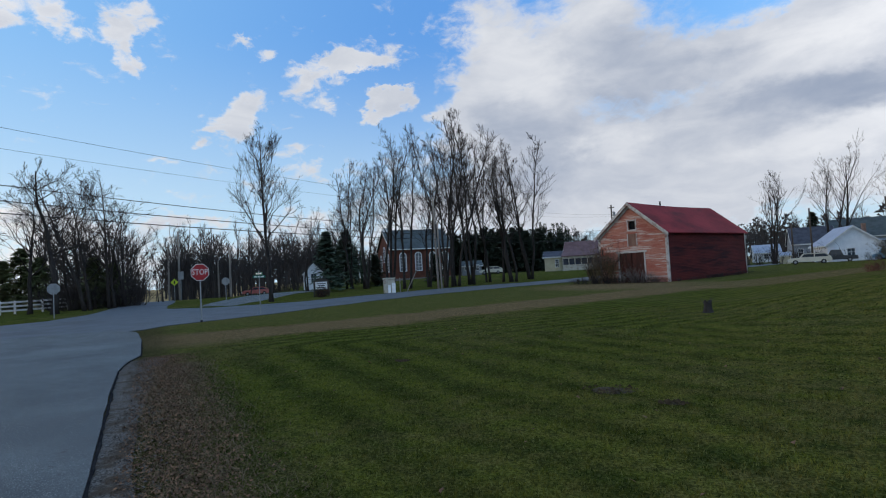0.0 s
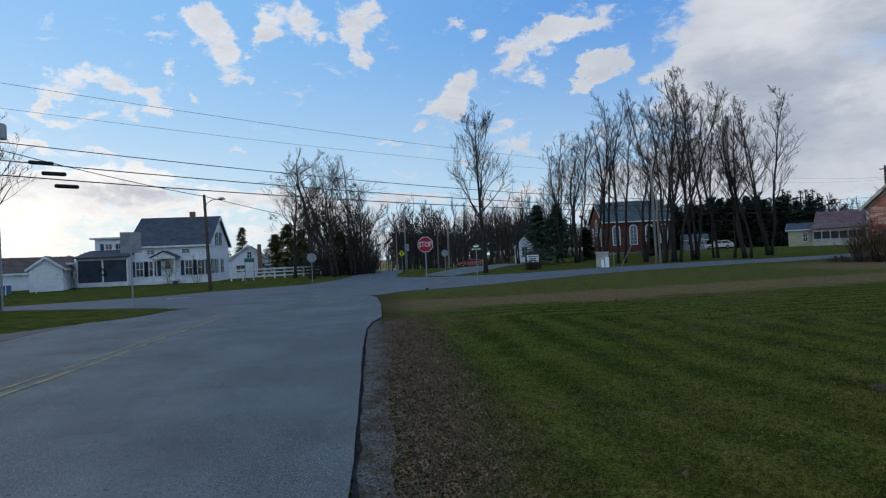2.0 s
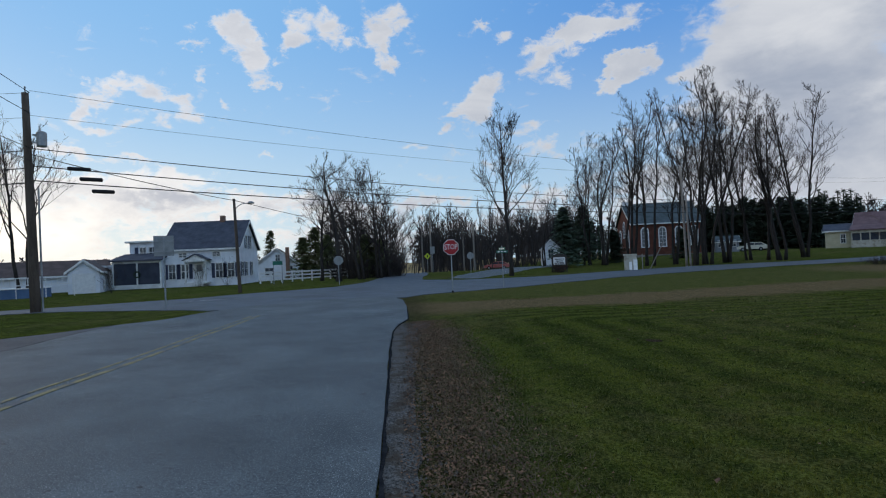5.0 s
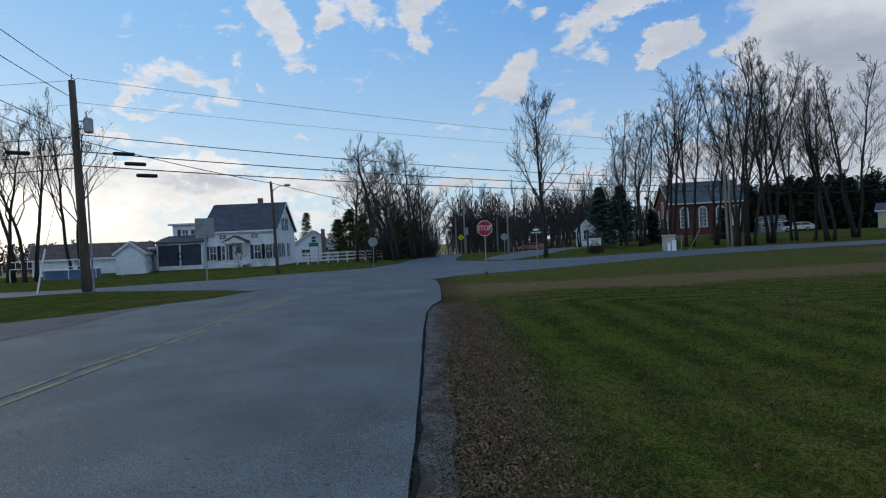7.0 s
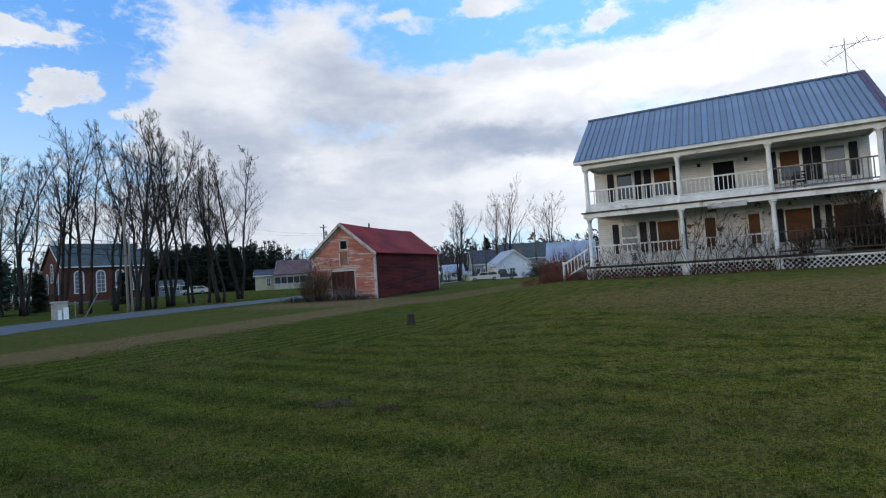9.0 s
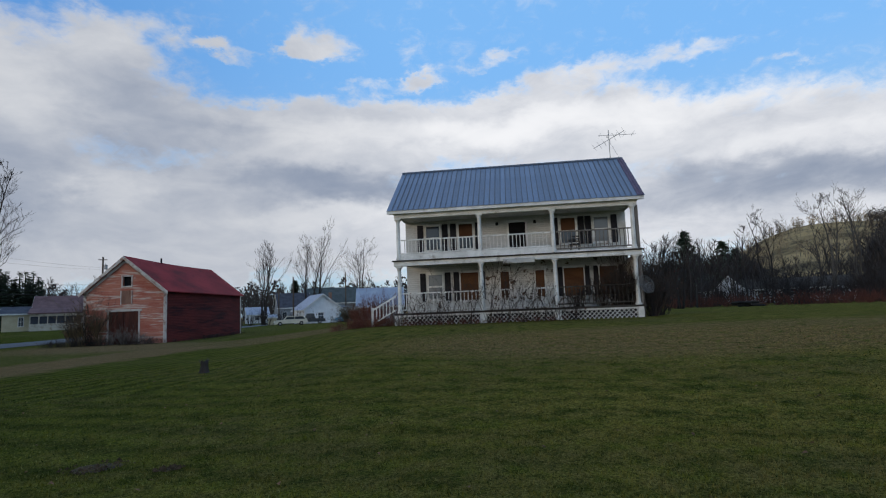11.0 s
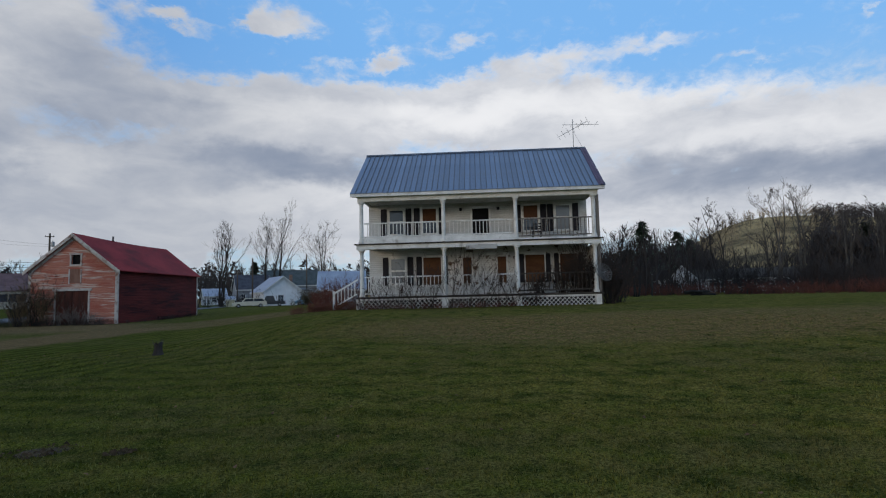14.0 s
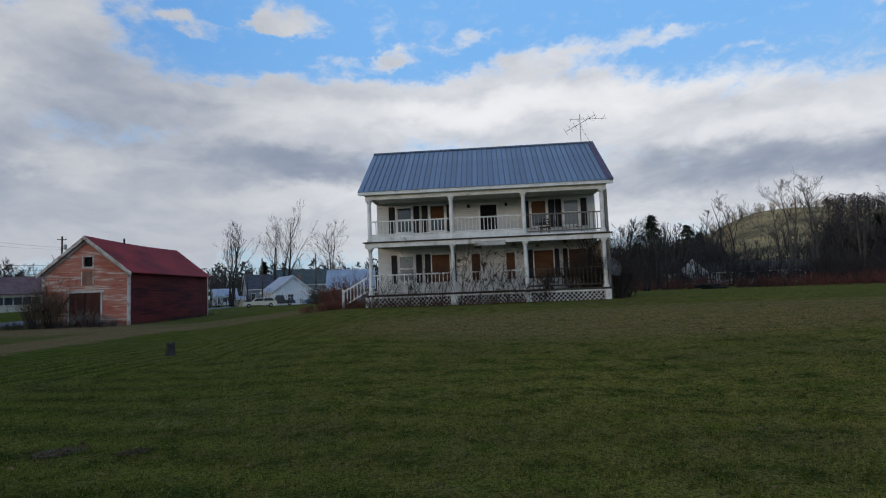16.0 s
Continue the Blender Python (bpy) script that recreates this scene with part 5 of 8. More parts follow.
def build_lines():
    main = utility_pole(stand(90.8, 32.7), 10.55, 0.23, 0.15, "tall dark wooden utility pole with transformer on the corner", can=8.0, conduit=True, lean=(-0.017, 0.0))
    right = utility_pole(stand(30.1, 57.6), 9.6, 0.12, 0.09, "slim pale utility pole on the verge before the church", POLE_PALE, lean=(-0.015, 0))
    utility_pole(stand(29.75, 57.4), 7.0, 0.10, 0.08, "short second pole beside the utility pole", POLE_PALE, lean=(-0.02, 0))
    back = utility_pole(pose(*along(2, -10.8), 0, 0, 0, 60), 10.5, 0.2, 0.14, "wooden utility pole beside the road")
    utility_pole(stand(12.2, 100, 0), 11.0, 0.17, 0.12, "utility pole with bracket behind the shed", POLE_WOOD, arms=((10.5, 0.6),), can=9.0)
    for az, d, h in ((55.3, 84, 9.5), (56.2, 98, 9.0), (51.9, 95, 7.5), (50.8, 76, 6.5), (-4.4, 100, 8.3), (-3.0, 118, 7.0), (-9.6, 108, 9.5)):
        utility_pole(stand(az, d), h, 0.15, 0.11, "weathered utility pole along the street", POLE_PALE if az > 50 else POLE_WOOD)
    lamp = utility_pole(stand(74.5, 41.0), 6.6, 0.13, 0.09, "wooden street-lamp pole with curved arm on the grass", POLE_WOOD, lean=(-0.03, 0))
    tip = -0.03 * 6.6
    arm = part("lamp_arm", Geo().tube([(tip, 0, 5.6), (tip + 0.15, 0, 6.0), (tip + 0.5, 0, 6.25), (tip + 0.95, 0, 6.32)], 0.03, 8), STEEL, lamp)
    part("lamp_head", Geo().tube([(tip + 0.9, 0, 6.3), (tip + 1.0, 0, 6.34), (tip + 1.2, 0, 6.34), (tip + 1.35, 0, 6.3)], [0.03, 0.09, 0.10, 0.04], 10), STEEL, arm, "small grey lamp head")
    mx, my = spot(90.8, 32.7)
    mt = main.matrix_world
    rx, ry = spot(30.1, 57.6)
    lab = "black overhead wire sagging between poles"
    for z0, z1, sag, r in ((10.7, 9.5, 0.5, 0.010), (9.5, 8.7, 0.45, 0.008), (7.9, 6.4, 0.5, 0.022), (7.05, 5.7, 0.45, 0.026), (6.35, 5.2, 0.4, 0.028)):
        wire("overhead_wire", (mx, my, z0), (rx, ry, z1), sag, r, lab)
        qx, qy = spot(12.2, 100)
        wire("overhead_wire", (rx, ry, z1), (qx, qy, min(z1 + 1.2, 10.2)), 0.6, r, lab)
        wire("overhead_wire", (mx, my, z0 - 0.1), (-56, -48, z0 - 0.6), 0.7, r, lab)
    lx, ly = spot(74.5, 41.0)
    wire("overhead_wire", (mx, my, 7.6), (lx, ly, 6.45), 0.12, 0.022, lab)
    fx, fy = spot(55.3, 84)
    wire("overhead_wire", (lx, ly, 6.45), (fx, fy, 5.4), 0.5, 0.022, lab)
    bx, by = along(2, -10.8)
    for z0, z1 in ((10.6, 10.4), (9.6, 9.4), (7.9, 7.8), (7.3, 7.2)):
        wire("overhead_wire", (mx, my, z0), (bx, by, z1), 0.35, 0.016, lab)
    # splice cases hung on the cables close to the pole
    dx, dy = (rx - mx) / math.hypot(rx - mx, ry - my), (ry - my) / math.hypot(rx - mx, ry - my)
    for s, z in ((1.4, 7.0), (1.9, 6.5), (2.4, 5.9), (-3.0, 6.9)):
        c = Geo().tube([(mx + dx * (s + a), my + dy * (s + a), z - 0.02 * a) for a in (0, 0.06, 0.95, 1.0)], [0.05, 0.10, 0.10, 0.05], 10)
        tagged(new("splice_case", c.mesh("splice_case", CABLE)), "dark cylindrical splice case hanging on a cable", "splice case", "splice cases")
    # guy guard
    g = thing("guy_guard", stand(94.2, 35.0), "pale leaning guy-wire guard beside the road", "guy guard")
    part("tube", Geo().tube([(-0.1, 0, -0.1), (0.35, 0.05, 2.3)], 0.045, 8), SIGN_WHITE, g)
    part("anchor_wire", Geo().tube([(0.35, 0.05, 2.3), (1.9, 0.3, 9.0)], 0.009, 4), CABLE, g)


build_lines()


def disc(n, r, y0, y1, z, turn=0.0):
    return Geo().prism([(r * math.sin(2 * math.pi * (k + turn) / n), z + r * math.cos(2 * math.pi * (k + turn) / n)) for k in range(n)], "y", y0, y1)


def lettering(text, size, material, parent, at):
    """Raised letters, standing upright and facing local -y."""
    cu = bpy.data.curves.new("letters", "FONT")
    cu.body, cu.size, cu.extrude, cu.align_x, cu.align_y, cu.resolution_u = text, size, 0.002, "CENTER", "CENTER", 2
    tmp = bpy.data.objects.new("letters", cu)
    scene.collection.objects.link(tmp)
    me = bpy.data.meshes.new_from_object(tmp.evaluated_get(bpy.context.evaluated_depsgraph_get()))
    bpy.data.objects.remove(tmp)
    me.materials.clear()
    me.materials.append(material)
    ob = part("letters", me, material, parent)
    ob.matrix_basis = pose(*at, 90, 0, 0) @ Matrix.Diagonal((0.92, 1.25, 1, 1))
    return ob


def post_sign(az, d, label, category, h, build, turn=None, r=0.028):
    s = thing("road_sign", stand(az, d, turn), label, category)
    part("post", Geo().box(-r, r, -r * 0.5, r * 0.5, -0.2, h), STEEL, s)
    build(s)
    return s


def build_signs():
    def stop(s):
        f = part("stop_plate", disc(8, 0.41, -0.024, -0.016, 2.27, 0.5), SIGN_WHITE, s)
        part("red_face", disc(8, 0.385, -0.028, -0.0245, 2.27, 0.5), SIGN_RED, f)
        lettering("STOP", 0.30, SIGN_WHITE, f, (0, -0.0315, 2.27))
        part("foot_marker", Geo().box(-0.05, 0.05, -0.05, 0.05, -0.05, 0.10, 0.015), SHUTTER, s)
    post_sign(53.2, 27.4, "red octagonal stop sign on a steel post", "stop sign", 2.65, stop)

    def back8(s):
        part("plate", disc(8, 0.40, 0.02, 0.03, 2.0, 0.5), SIGN_BACK, s)
    post_sign(51.2, 60.0, "grey back of a stop sign on a post", "stop sign", 2.4, back8)
    post_sign(64.9, 46.0, "grey back of a stop sign before the tree", "stop sign", 1.9, back8)

    def square(s):
        part("plate", Geo().box(-0.40, 0.40, 0.02, 0.032, 2.36, 3.26, 0.004), SIGN_BACK, s)
        for z in (2.55, 3.0):
            part("stiffener", Geo().box(-0.38, 0.38, 0.0, 0.019, z, z + 0.05), STEEL, s)
    post_sign(81.05, 27.0, "grey rectangular back of a road sign on the grass strip", "road sign", 3.2, square, r=0.035)

    def names(s):
        for z, a, w in ((1.98, 25, 0.34), (2.14, -62, 0.36)):
            b = part("name_blade", Geo().box(-w, w, -0.01, 0.01, z - 0.07, z + 0.07, 0.003), SIGN_GREEN, s, "green street-name blade")
            b.matrix_basis = pose(0, 0, 0, 0, 0, a)
            for k, x in enumerate((-0.2, 0.0, 0.18)):
                part("text_bar", Geo().box(x - 0.07, x + 0.07, -0.015, -0.0105, z - 0.03, z + 0.03), SIGN_WHITE, b)
    post_sign(47.9, 30.3, "green street-name signs on a slim post beside the road", "street sign", 2.3, names, r=0.022)

    def lime(s):
        p = part("warning_plate", Geo().prism([(0, 1.85), (0.42, 2.27), (0, 2.69), (-0.42, 2.27)], "y", -0.03, -0.02), SIGN_LIME, s, "fluorescent lime diamond plate")
        part("symbol_bar", Geo().box(-0.07, 0.07, -0.034, -0.031, 2.08, 2.46), SHUTTER, p)
    post_sign(55.7, 72, "lime diamond warning sign beside the far road", "warning sign", 2.7, lime)

    def plain(s):
        part("plate", Geo().box(-0.32, 0.32, -0.03, -0.02, 2.6, 3.6), SIGN_BACK, s)
    post_sign(55.15, 76, "grey sign plate on the utility pole", "road sign", 3.5, plain)

    m = thing("marker_sign", stand(70.9, 58.0), "small blue-green sign on two posts by the fence", "sign")
    part("post", Geo().box(-0.45, -0.38, -0.03, 0.03, -0.2, 2.3), STEEL, m)
    part("post", Geo().box(0.38, 0.45, -0.03, 0.03, -0.2, 2.3), STEEL, m)
    part("plate", Geo().box(-0.48, 0.48, -0.06, -0.03, 1.9, 2.3, 0.01), SIGN_GREEN, m)


build_signs()


# ---------------------------------------------------------------- houses
WHITE_SIDING = surf("white_siding", (0.62, 0.64, 0.68), (0.75, 0.77, 0.80), 1.0, 0.7, 0.15, 25.0, wave=("Z", 0.13, 0.012))
SLATE = surf("slate_grey_shingles", (0.045, 0.050, 0.066), (0.080, 0.086, 0.108), 1.2, 0.95, 0.4, 14.0, wave=("Z", 0.16, 0.012), spec=0.15)
BROWN_ROOF = surf("brown_shingles", (0.07, 0.05, 0.045), (0.12, 0.085, 0.075), 1.2, 0.9, 0.4, 14.0, wave=("Z", 0.16, 0.012))
PURPLE_ROOF = surf("faded_purple_shingles", (0.105, 0.062, 0.066), (0.165, 0.105, 0.108), 1.0, 0.9, 0.3, 12.0, wave=("Z", 0.16, 0.012))
GREEN_ROOF = surf("dark_slate_shingles", (0.046, 0.060, 0.064), (0.082, 0.100, 0.104), 1.0, 0.9, 0.3, 12.0)
PALE_ROOF = surf("pale_metal_roof", (0.26, 0.30, 0.38), (0.36, 0.40, 0.48), 0.8, 0.5, 0.1, 10.0, metal=0.2, wave=("X", 0.4, 0.02))
CREAM = surf("cream_siding", (0.46, 0.40, 0.27), (0.58, 0.52, 0.36), 1.0, 0.8, 0.2, 22.0, wave=("Z", 0.13, 0.012))
NAVY = surf("navy_shutter", (0.035, 0.045, 0.085), (0.055, 0.068, 0.11), 2.0, 0.7, 0.2, wave=("Z", 0.06, 0.008))
BRICK = surf("red_brick", (0.085, 0.031, 0.021), (0.145, 0.055, 0.036), 1.2, 0.9, 0.5, 18.0, stain=(0.10, 0.045, 0.035), stain_scale=0.4, wave=("Z", 0.075, 0.01))
GREY_SIDING = surf("grey_siding", (0.20, 0.22, 0.25), (0.28, 0.30, 0.33), 1.0, 0.8, 0.2, 22.0, wave=("Z", 0.13, 0.012))
SCREEN = surf("dark_porch_screen", (0.030, 0.036, 0.055), (0.055, 0.062, 0.085), 1.0, 0.6, 0.1)
POOL_BLUE = surf("pool_blue", (0.07, 0.13, 0.24), (0.10, 0.17, 0.30), 1.0, 0.6, 0.1)
TAN_BRICK = surf("chimney_brick", (0.16, 0.09, 0.065), (0.24, 0.15, 0.11), 3.0, 0.9, 0.4, wave=("Z", 0.08, 0.01))


def shell(h, x0, x1, y0, y1, eave, ridge, wall, roof, axis="x", over=0.3, z0=-0.4, trim=None):
    """Four walls and a gabled roof; axis: the way that the ridge runs."""
    trim = trim or WHITE_TRIM
    t = 0.18
    if axis == "x":
        mid, half = (y0 + y1) / 2, (y1 - y0) / 2
        part("wall", Geo().box(x0, x1, y0, y0 + t, z0, eave), wall, h)
        part("wall", Geo().box(x0, x1, y1 - t, y1, z0, eave), wall, h)
        for a in (x0, x1 - t):
            part("gable_wall", Geo().prism([(y0 + t, z0), (y1 - t, z0), (y1 - t, eave), (mid, ridge - 0.1), (y0 + t, eave)], "x", a, a + t), wall, h)
    else:
        mid, half = (x0 + x1) / 2, (x1 - x0) / 2
        part("wall", Geo().box(x0, x0 + t, y0, y1, z0, eave), wall, h)
        part("wall", Geo().box(x1 - t, x1, y0, y1, z0, eave), wall, h)
        for a in (y0, y1 - t):
            part("gable_wall", Geo().prism([(x0 + t, z0), (x1 - t, z0), (x1 - t, eave), (mid, ridge - 0.1), (x0 + t, eave)], "y", a, a + t), wall, h)
    s = (ridge - eave) / half
    e = eave - over * s
    a, b = (x0 - over, x1 + over) if axis == "x" else (y0 - over, y1 + over)
    for sg in (-1, 1):
        o = mid + sg * (half + over)
        part("roof", Geo().prism([(mid, ridge + 0.08), (o, e + 0.08), (o, e - 0.04), (mid, ridge - 0.06)], axis, a, b), roof, h)
        for q in (a - 0.02, b - 0.02):
            part("rake_board", Geo().prism([(mid, ridge + 0.06), (o, e + 0.06), (o, e - 0.16), (mid, ridge - 0.18)], axis, q, q + 0.045), trim, h)
        part("eave_board", Geo().prism([(o - 0.02, e + 0.05), (o + 0.02, e + 0.05), (o + 0.02, e - 0.14), (o - 0.02, e - 0.14)], axis, a, b), trim, h)


def pane_window(h, u, z, w, hh, y, face="y", trim=None, bars=True, shut=None, material=None):
    """A window on a front (face y) or on an end wall (face x: y is then the place of that wall)."""
    trim = trim or WHITE_TRIM

    def bx(g, a, b, c, d, lo, hi):
        return g.box(a, b, y + c, y + d, lo, hi) if face == "y" else g.box(y - d, y - c, a, b, lo, hi)
    f, t = Geo(), 0.09
    for a, b, lo, hi in ((u - w / 2 - t, u - w / 2, z - t, z + hh + t), (u + w / 2, u + w / 2 + t, z - t, z + hh + t), (u - w / 2, u + w / 2, z + hh, z + hh + t), (u - w / 2, u + w / 2, z - t, z)):
        bx(f, a, b, -0.06, 0.0, lo, hi)
    if bars:
        bx(f, u - 0.02, u + 0.02, -0.045, -0.02, z, z + hh)
        bx(f, u - w / 2, u - 0.02, -0.045, -0.02, z + hh / 2 - 0.03, z + hh / 2 + 0.03)
        bx(f, u + 0.02, u + w / 2, -0.045, -0.02, z + hh / 2 - 0.03, z + hh / 2 + 0.03)
    win = part("window", f, trim, h)
    part("pane", bx(Geo(), u - w / 2, u + w / 2, -0.018, -0.006, z, z + hh), material or PANE, win)
    if shut:
        for sg in (-1, 1):
            c = u + sg * (w / 2 + t + 0.2)
            part("shutter", bx(Geo(), c - 0.17, c + 0.17, -0.04, -0.003, z - 0.05, z + hh + 0.05), shut, h)
    return win


def west_house():
    """The white house over the crossroads: local x runs along its front, y into it."""
    ax, ay = spot(81.2, 66.0)
    h = thing("house", pose(ax, ay, 0.05, 0, 0, 59.6), "white clapboard house with slate-grey roof and navy shutters", "house")
    L, D = 7.9, 8.7
    shell(h, 0, L, 0, D, 4.15, 7.25, WHITE_SIDING, SLATE, "x", 0.3)
    for u, w in ((0.98, 0.66), (2.28, 0.66), (5.85, 0.66), (7.1, 0.66)):
        pane_window(h, u, 0.85, w, 1.5, 0.0, shut=NAVY)
    for u in (2.1, 5.6):
        pane_window(h, u, 3.15, 0.75, 0.42, 0.0)
    for v in (1.6, 3.2, 5.6):
        pane_window(h, v, 0.9, 0.8, 1.5, L, "x", shut=None)
        part("shutter", Geo().box(L + 0.003, L + 0.04, v - 0.78, v - 0.5, 0.85, 2.45), NAVY, h)
    for v in (3.5, 5.2):
        pane_window(h, v, 4.0, 0.8, 1.4, L, "x")
        part("shutter", Geo().box(L + 0.003, L + 0.04, v - 0.78, v - 0.5, 3.95, 5.45), NAVY, h)
    # entry with pediment
    door = part("door", Geo().box(3.3, 4.25, -0.05, 0.0, 0.45, 2.5), WHITE_TRIM, h, "white front door with a dark glazed top")
    part("door_pane", Geo().box(3.5, 4.05, -0.065, -0.051, 1.55, 2.3), PANE, door)
    ent = part("portico", Geo().prism([(2.6, 2.75), (4.95, 2.75), (3.78, 3.3)], "y", -1.3, 0.0).box(2.6, 4.95, -1.3, 0.0, 2.6, 2.75), WHITE_TRIM, h)
    part("portico_roof", Geo().prism([(2.45, 2.72), (3.78, 3.36), (5.1, 2.72), (5.1, 2.80), (3.78, 3.46), (2.45, 2.80)], "y", -1.4, 0.0), SLATE, ent)
    for x in (2.75, 4.8):
        part("post", Geo().box(x - 0.07, x + 0.07, -1.22, -1.08, 0.4, 2.6), WHITE_TRIM, ent)
    part("porch_floor", Geo().box(2.6, 4.95, -1.3, 0.0, 0.25, 0.4).box(2.9, 4.6, -1.65, -1.3, 0.0, 0.2), WHITE_TRIM, ent)
    part("chimney", Geo().box(4.9, 5.4, D / 2 - 0.3, D / 2 + 0.3, 6.6, 7.9, 0.03), TAN_BRICK, h)
    # flat-roofed wing and the screened porch before it
    part("wing_wall", Geo().box(-4.3, -0.01, 2.2, 7.5, -0.4, 5.0), WHITE_SIDING, h)
    part("wing_roof", Geo().box(-4.7, 0.1, 1.9, 7.8, 5.0, 5.2, 0.03), WHITE_TRIM, h)
    for u in (-2.9, -1.9, -0.9):
        pane_window(h, u, 3.3, 0.62, 1.15, 2.2)
    part("shutter", Geo().box(-3.75, -3.4, 2.15, 2.197, 3.2, 4.5), NAVY, h)
    pw = part("porch", Geo().box(-4.6, 0.3, -1.2, -1.05, 0.0, 0.45).box(-4.6, -4.45, -1.2, -1.05, 0.45, 2.7).box(-2.2, -2.05, -1.2, -1.05, 0.45, 2.7).box(0.15, 0.3, -1.2, -1.05, 0.45, 2.7).box(-4.6, 0.3, -1.2, -1.05, 2.7, 2.95), WHITE_TRIM, h)
    part("screen", Geo().box(-4.45, -2.2, -1.14, -1.10, 0.45, 2.7), SCREEN, pw)
    part("screen", Geo().box(-2.05, 0.15, -1.14, -1.10, 0.45, 2.7), SCREEN, pw)
    part("porch_roof", Geo().prism([(-1.5, 2.9), (2.2, 3.7), (2.2, 3.8), (-1.5, 3.05)], "x", -4.8, 0.5), SLATE, pw)
    part("side_wall", Geo().box(-4.6, -4.45, -1.05, 2.2, 0.0, 3.0), WHITE_SIDING, pw)
    part("side_wall", Geo().box(0.15, 0.3, -1.05, -0.01, 0.0, 3.0), WHITE_SIDING, pw)
    ring = Geo()
    ring.tube([(-2.12 + 0.3 * math.cos(a), -1.25, 1.5 + 0.3 * math.sin(a)) for a in [2 * math.pi * k / 12 for k in range(13)]], 0.08, 6)
    part("wreath", ring, NEEDLE, pw, "dark evergreen wreath")
    # low entry at the far end
    part("annex", Geo().box(-6.5, -4.8, -0.4, -0.25, 0.0, 0.9).box(-6.5, -6.35, -0.4, -0.25, 0.9, 2.4).box(-4.95, -4.8, -0.4, -0.25, 0.9, 2.4).box(-6.7, -4.6, -0.6, 2.2, 2.4, 2.6).box(-6.5, -4.8, 2.0, 2.2, 0.0, 2.4), WHITE_SIDING, h)


west_house()


def garage_and_pool():
    x, y = spot(87.4, 62)
    h = thing("garage", pose(x, y, 0.0, 0, 0, 80), "white gabled garage with dark brown shingle roof", "garage")
    shell(h, -1.25, 1.3, 0, 8.0, 2.2, 3.2, WHITE_SIDING, BROWN_ROOF, "y", 0.25)
    part("garage_door", Geo().box(-0.9, 0.95, -0.05, -0.003, 0.0, 1.9), SIGN_WHITE, h)
    x, y = spot(91.5, 72)
    b = thing("barn", pose(x, y, 0.0, 0, 0, 88), "long low white outbuilding with brown roof", "outbuilding")
    shell(b, -3.9, 7.5, 0, 6.0, 1.9, 3.4, WHITE_SIDING, BROWN_ROOF, "x", 0.3)
    x, y = spot(91.8, 60)
    p = thing("swimming_pool", pose(x, y, 0.0, 0, 0, 90), "round blue above-ground pool with white rail", "pool")
    part("pool_wall", Geo().tube([(0, 0, -0.3), (0, 0, 0.78)], 2.2, 28, cap=True), POOL_BLUE, p)
    rim = part("rim", Geo().tube([(0, 0, 0.78), (0, 0, 0.85)], 2.28, 28), SIGN_WHITE, p)
    deck = part("pool_rail", Geo().box(-4.2, 4.2, -2.7, -2.64, 1.65, 1.72).box(-4.2, 4.2, -2.7, -2.64, 1.05, 1.12), SIGN_WHITE, p)
    for i in range(22):
        part("picket", Geo().box(-4.2 + 0.4 * i - 0.03, -4.2 + 0.4 * i + 0.03, -2.72, -2.66, 0.0 if i % 5 == 0 else 1.12, 1.65), SIGN_WHITE, deck)


garage_and_pool()


def small_white_house():
    x, y = spot(71.0, 88)
    h = thing("house", pose(x, y, land(x, y), 0, 0, 66), "small white gabled house with chimney behind the fence", "house")
    shell(h, -3.2, 3.2, 0, 8, 2.6, 4.9, WHITE_SIDING, BROWN_ROOF, "y", 0.3)
    pane_window(h, 0.2, 3.0, 0.6, 0.9, 0.0)
    pane_window(h, -1.1, 0.9, 1.2, 1.0, 0.0)
    pane_window(h, 2.0, 0.9, 0.7, 1.2, 0.0)
    part("chimney", Geo().box(1.4, 1.95, -0.5, 0.0, -0.3, 5.0), TAN_BRICK, h)
    part("lean_to", Geo().box(-6.5, -3.21, 1.0, 7.0, -0.4, 2.0), WHITE_SIDING, h)
    part("lean_to_roof", Geo().prism([(-6.8, 1.95), (-3.0, 2.75), (-3.0, 2.85), (-6.8, 2.05)], "y", 0.8, 7.2), BROWN_ROOF, h)


small_white_house()


def white_fence():
    (x0, y0), (x1, y1) = spot(72.6, 61.5), spot(64.0, 68.5)
    n = 9
    f = thing("board_fence", Matrix.Identity(4), "white three-rail board fence along the grass", "fence")
    for i in range(n + 1):
        x, y = x0 + (x1 - x0) * i / n, y0 + (y1 - y0) * i / n
        part("post", Geo().box(x - 0.07, x + 0.07, y - 0.07, y + 0.07, -0.3, 1.25, 0.01), SIGN_WHITE, f)
    d = Vector((x1 - x0, y1 - y0, 0)).normalized()
    s = Vector((-d.y, d.x, 0)) * 0.02
    o = Vector((d.y, -d.x, 0)) * 0.09
    for z in (0.25, 0.65, 1.03):
        a, b = Vector((x0, y0, z)) + o, Vector((x1, y1, z)) + o
        g = Geo().add([a - s, b - s, b + s, a + s] + [v + Vector((0, 0, 0.16)) for v in (a - s, b - s, b + s, a + s)], [(3, 2, 1, 0), (4, 5, 6, 7), (0, 1, 5, 4), (1, 2, 6, 5), (2, 3, 7, 6), (3, 0, 4, 7)])
        part("rail", g, SIGN_WHITE, f)


white_fence()


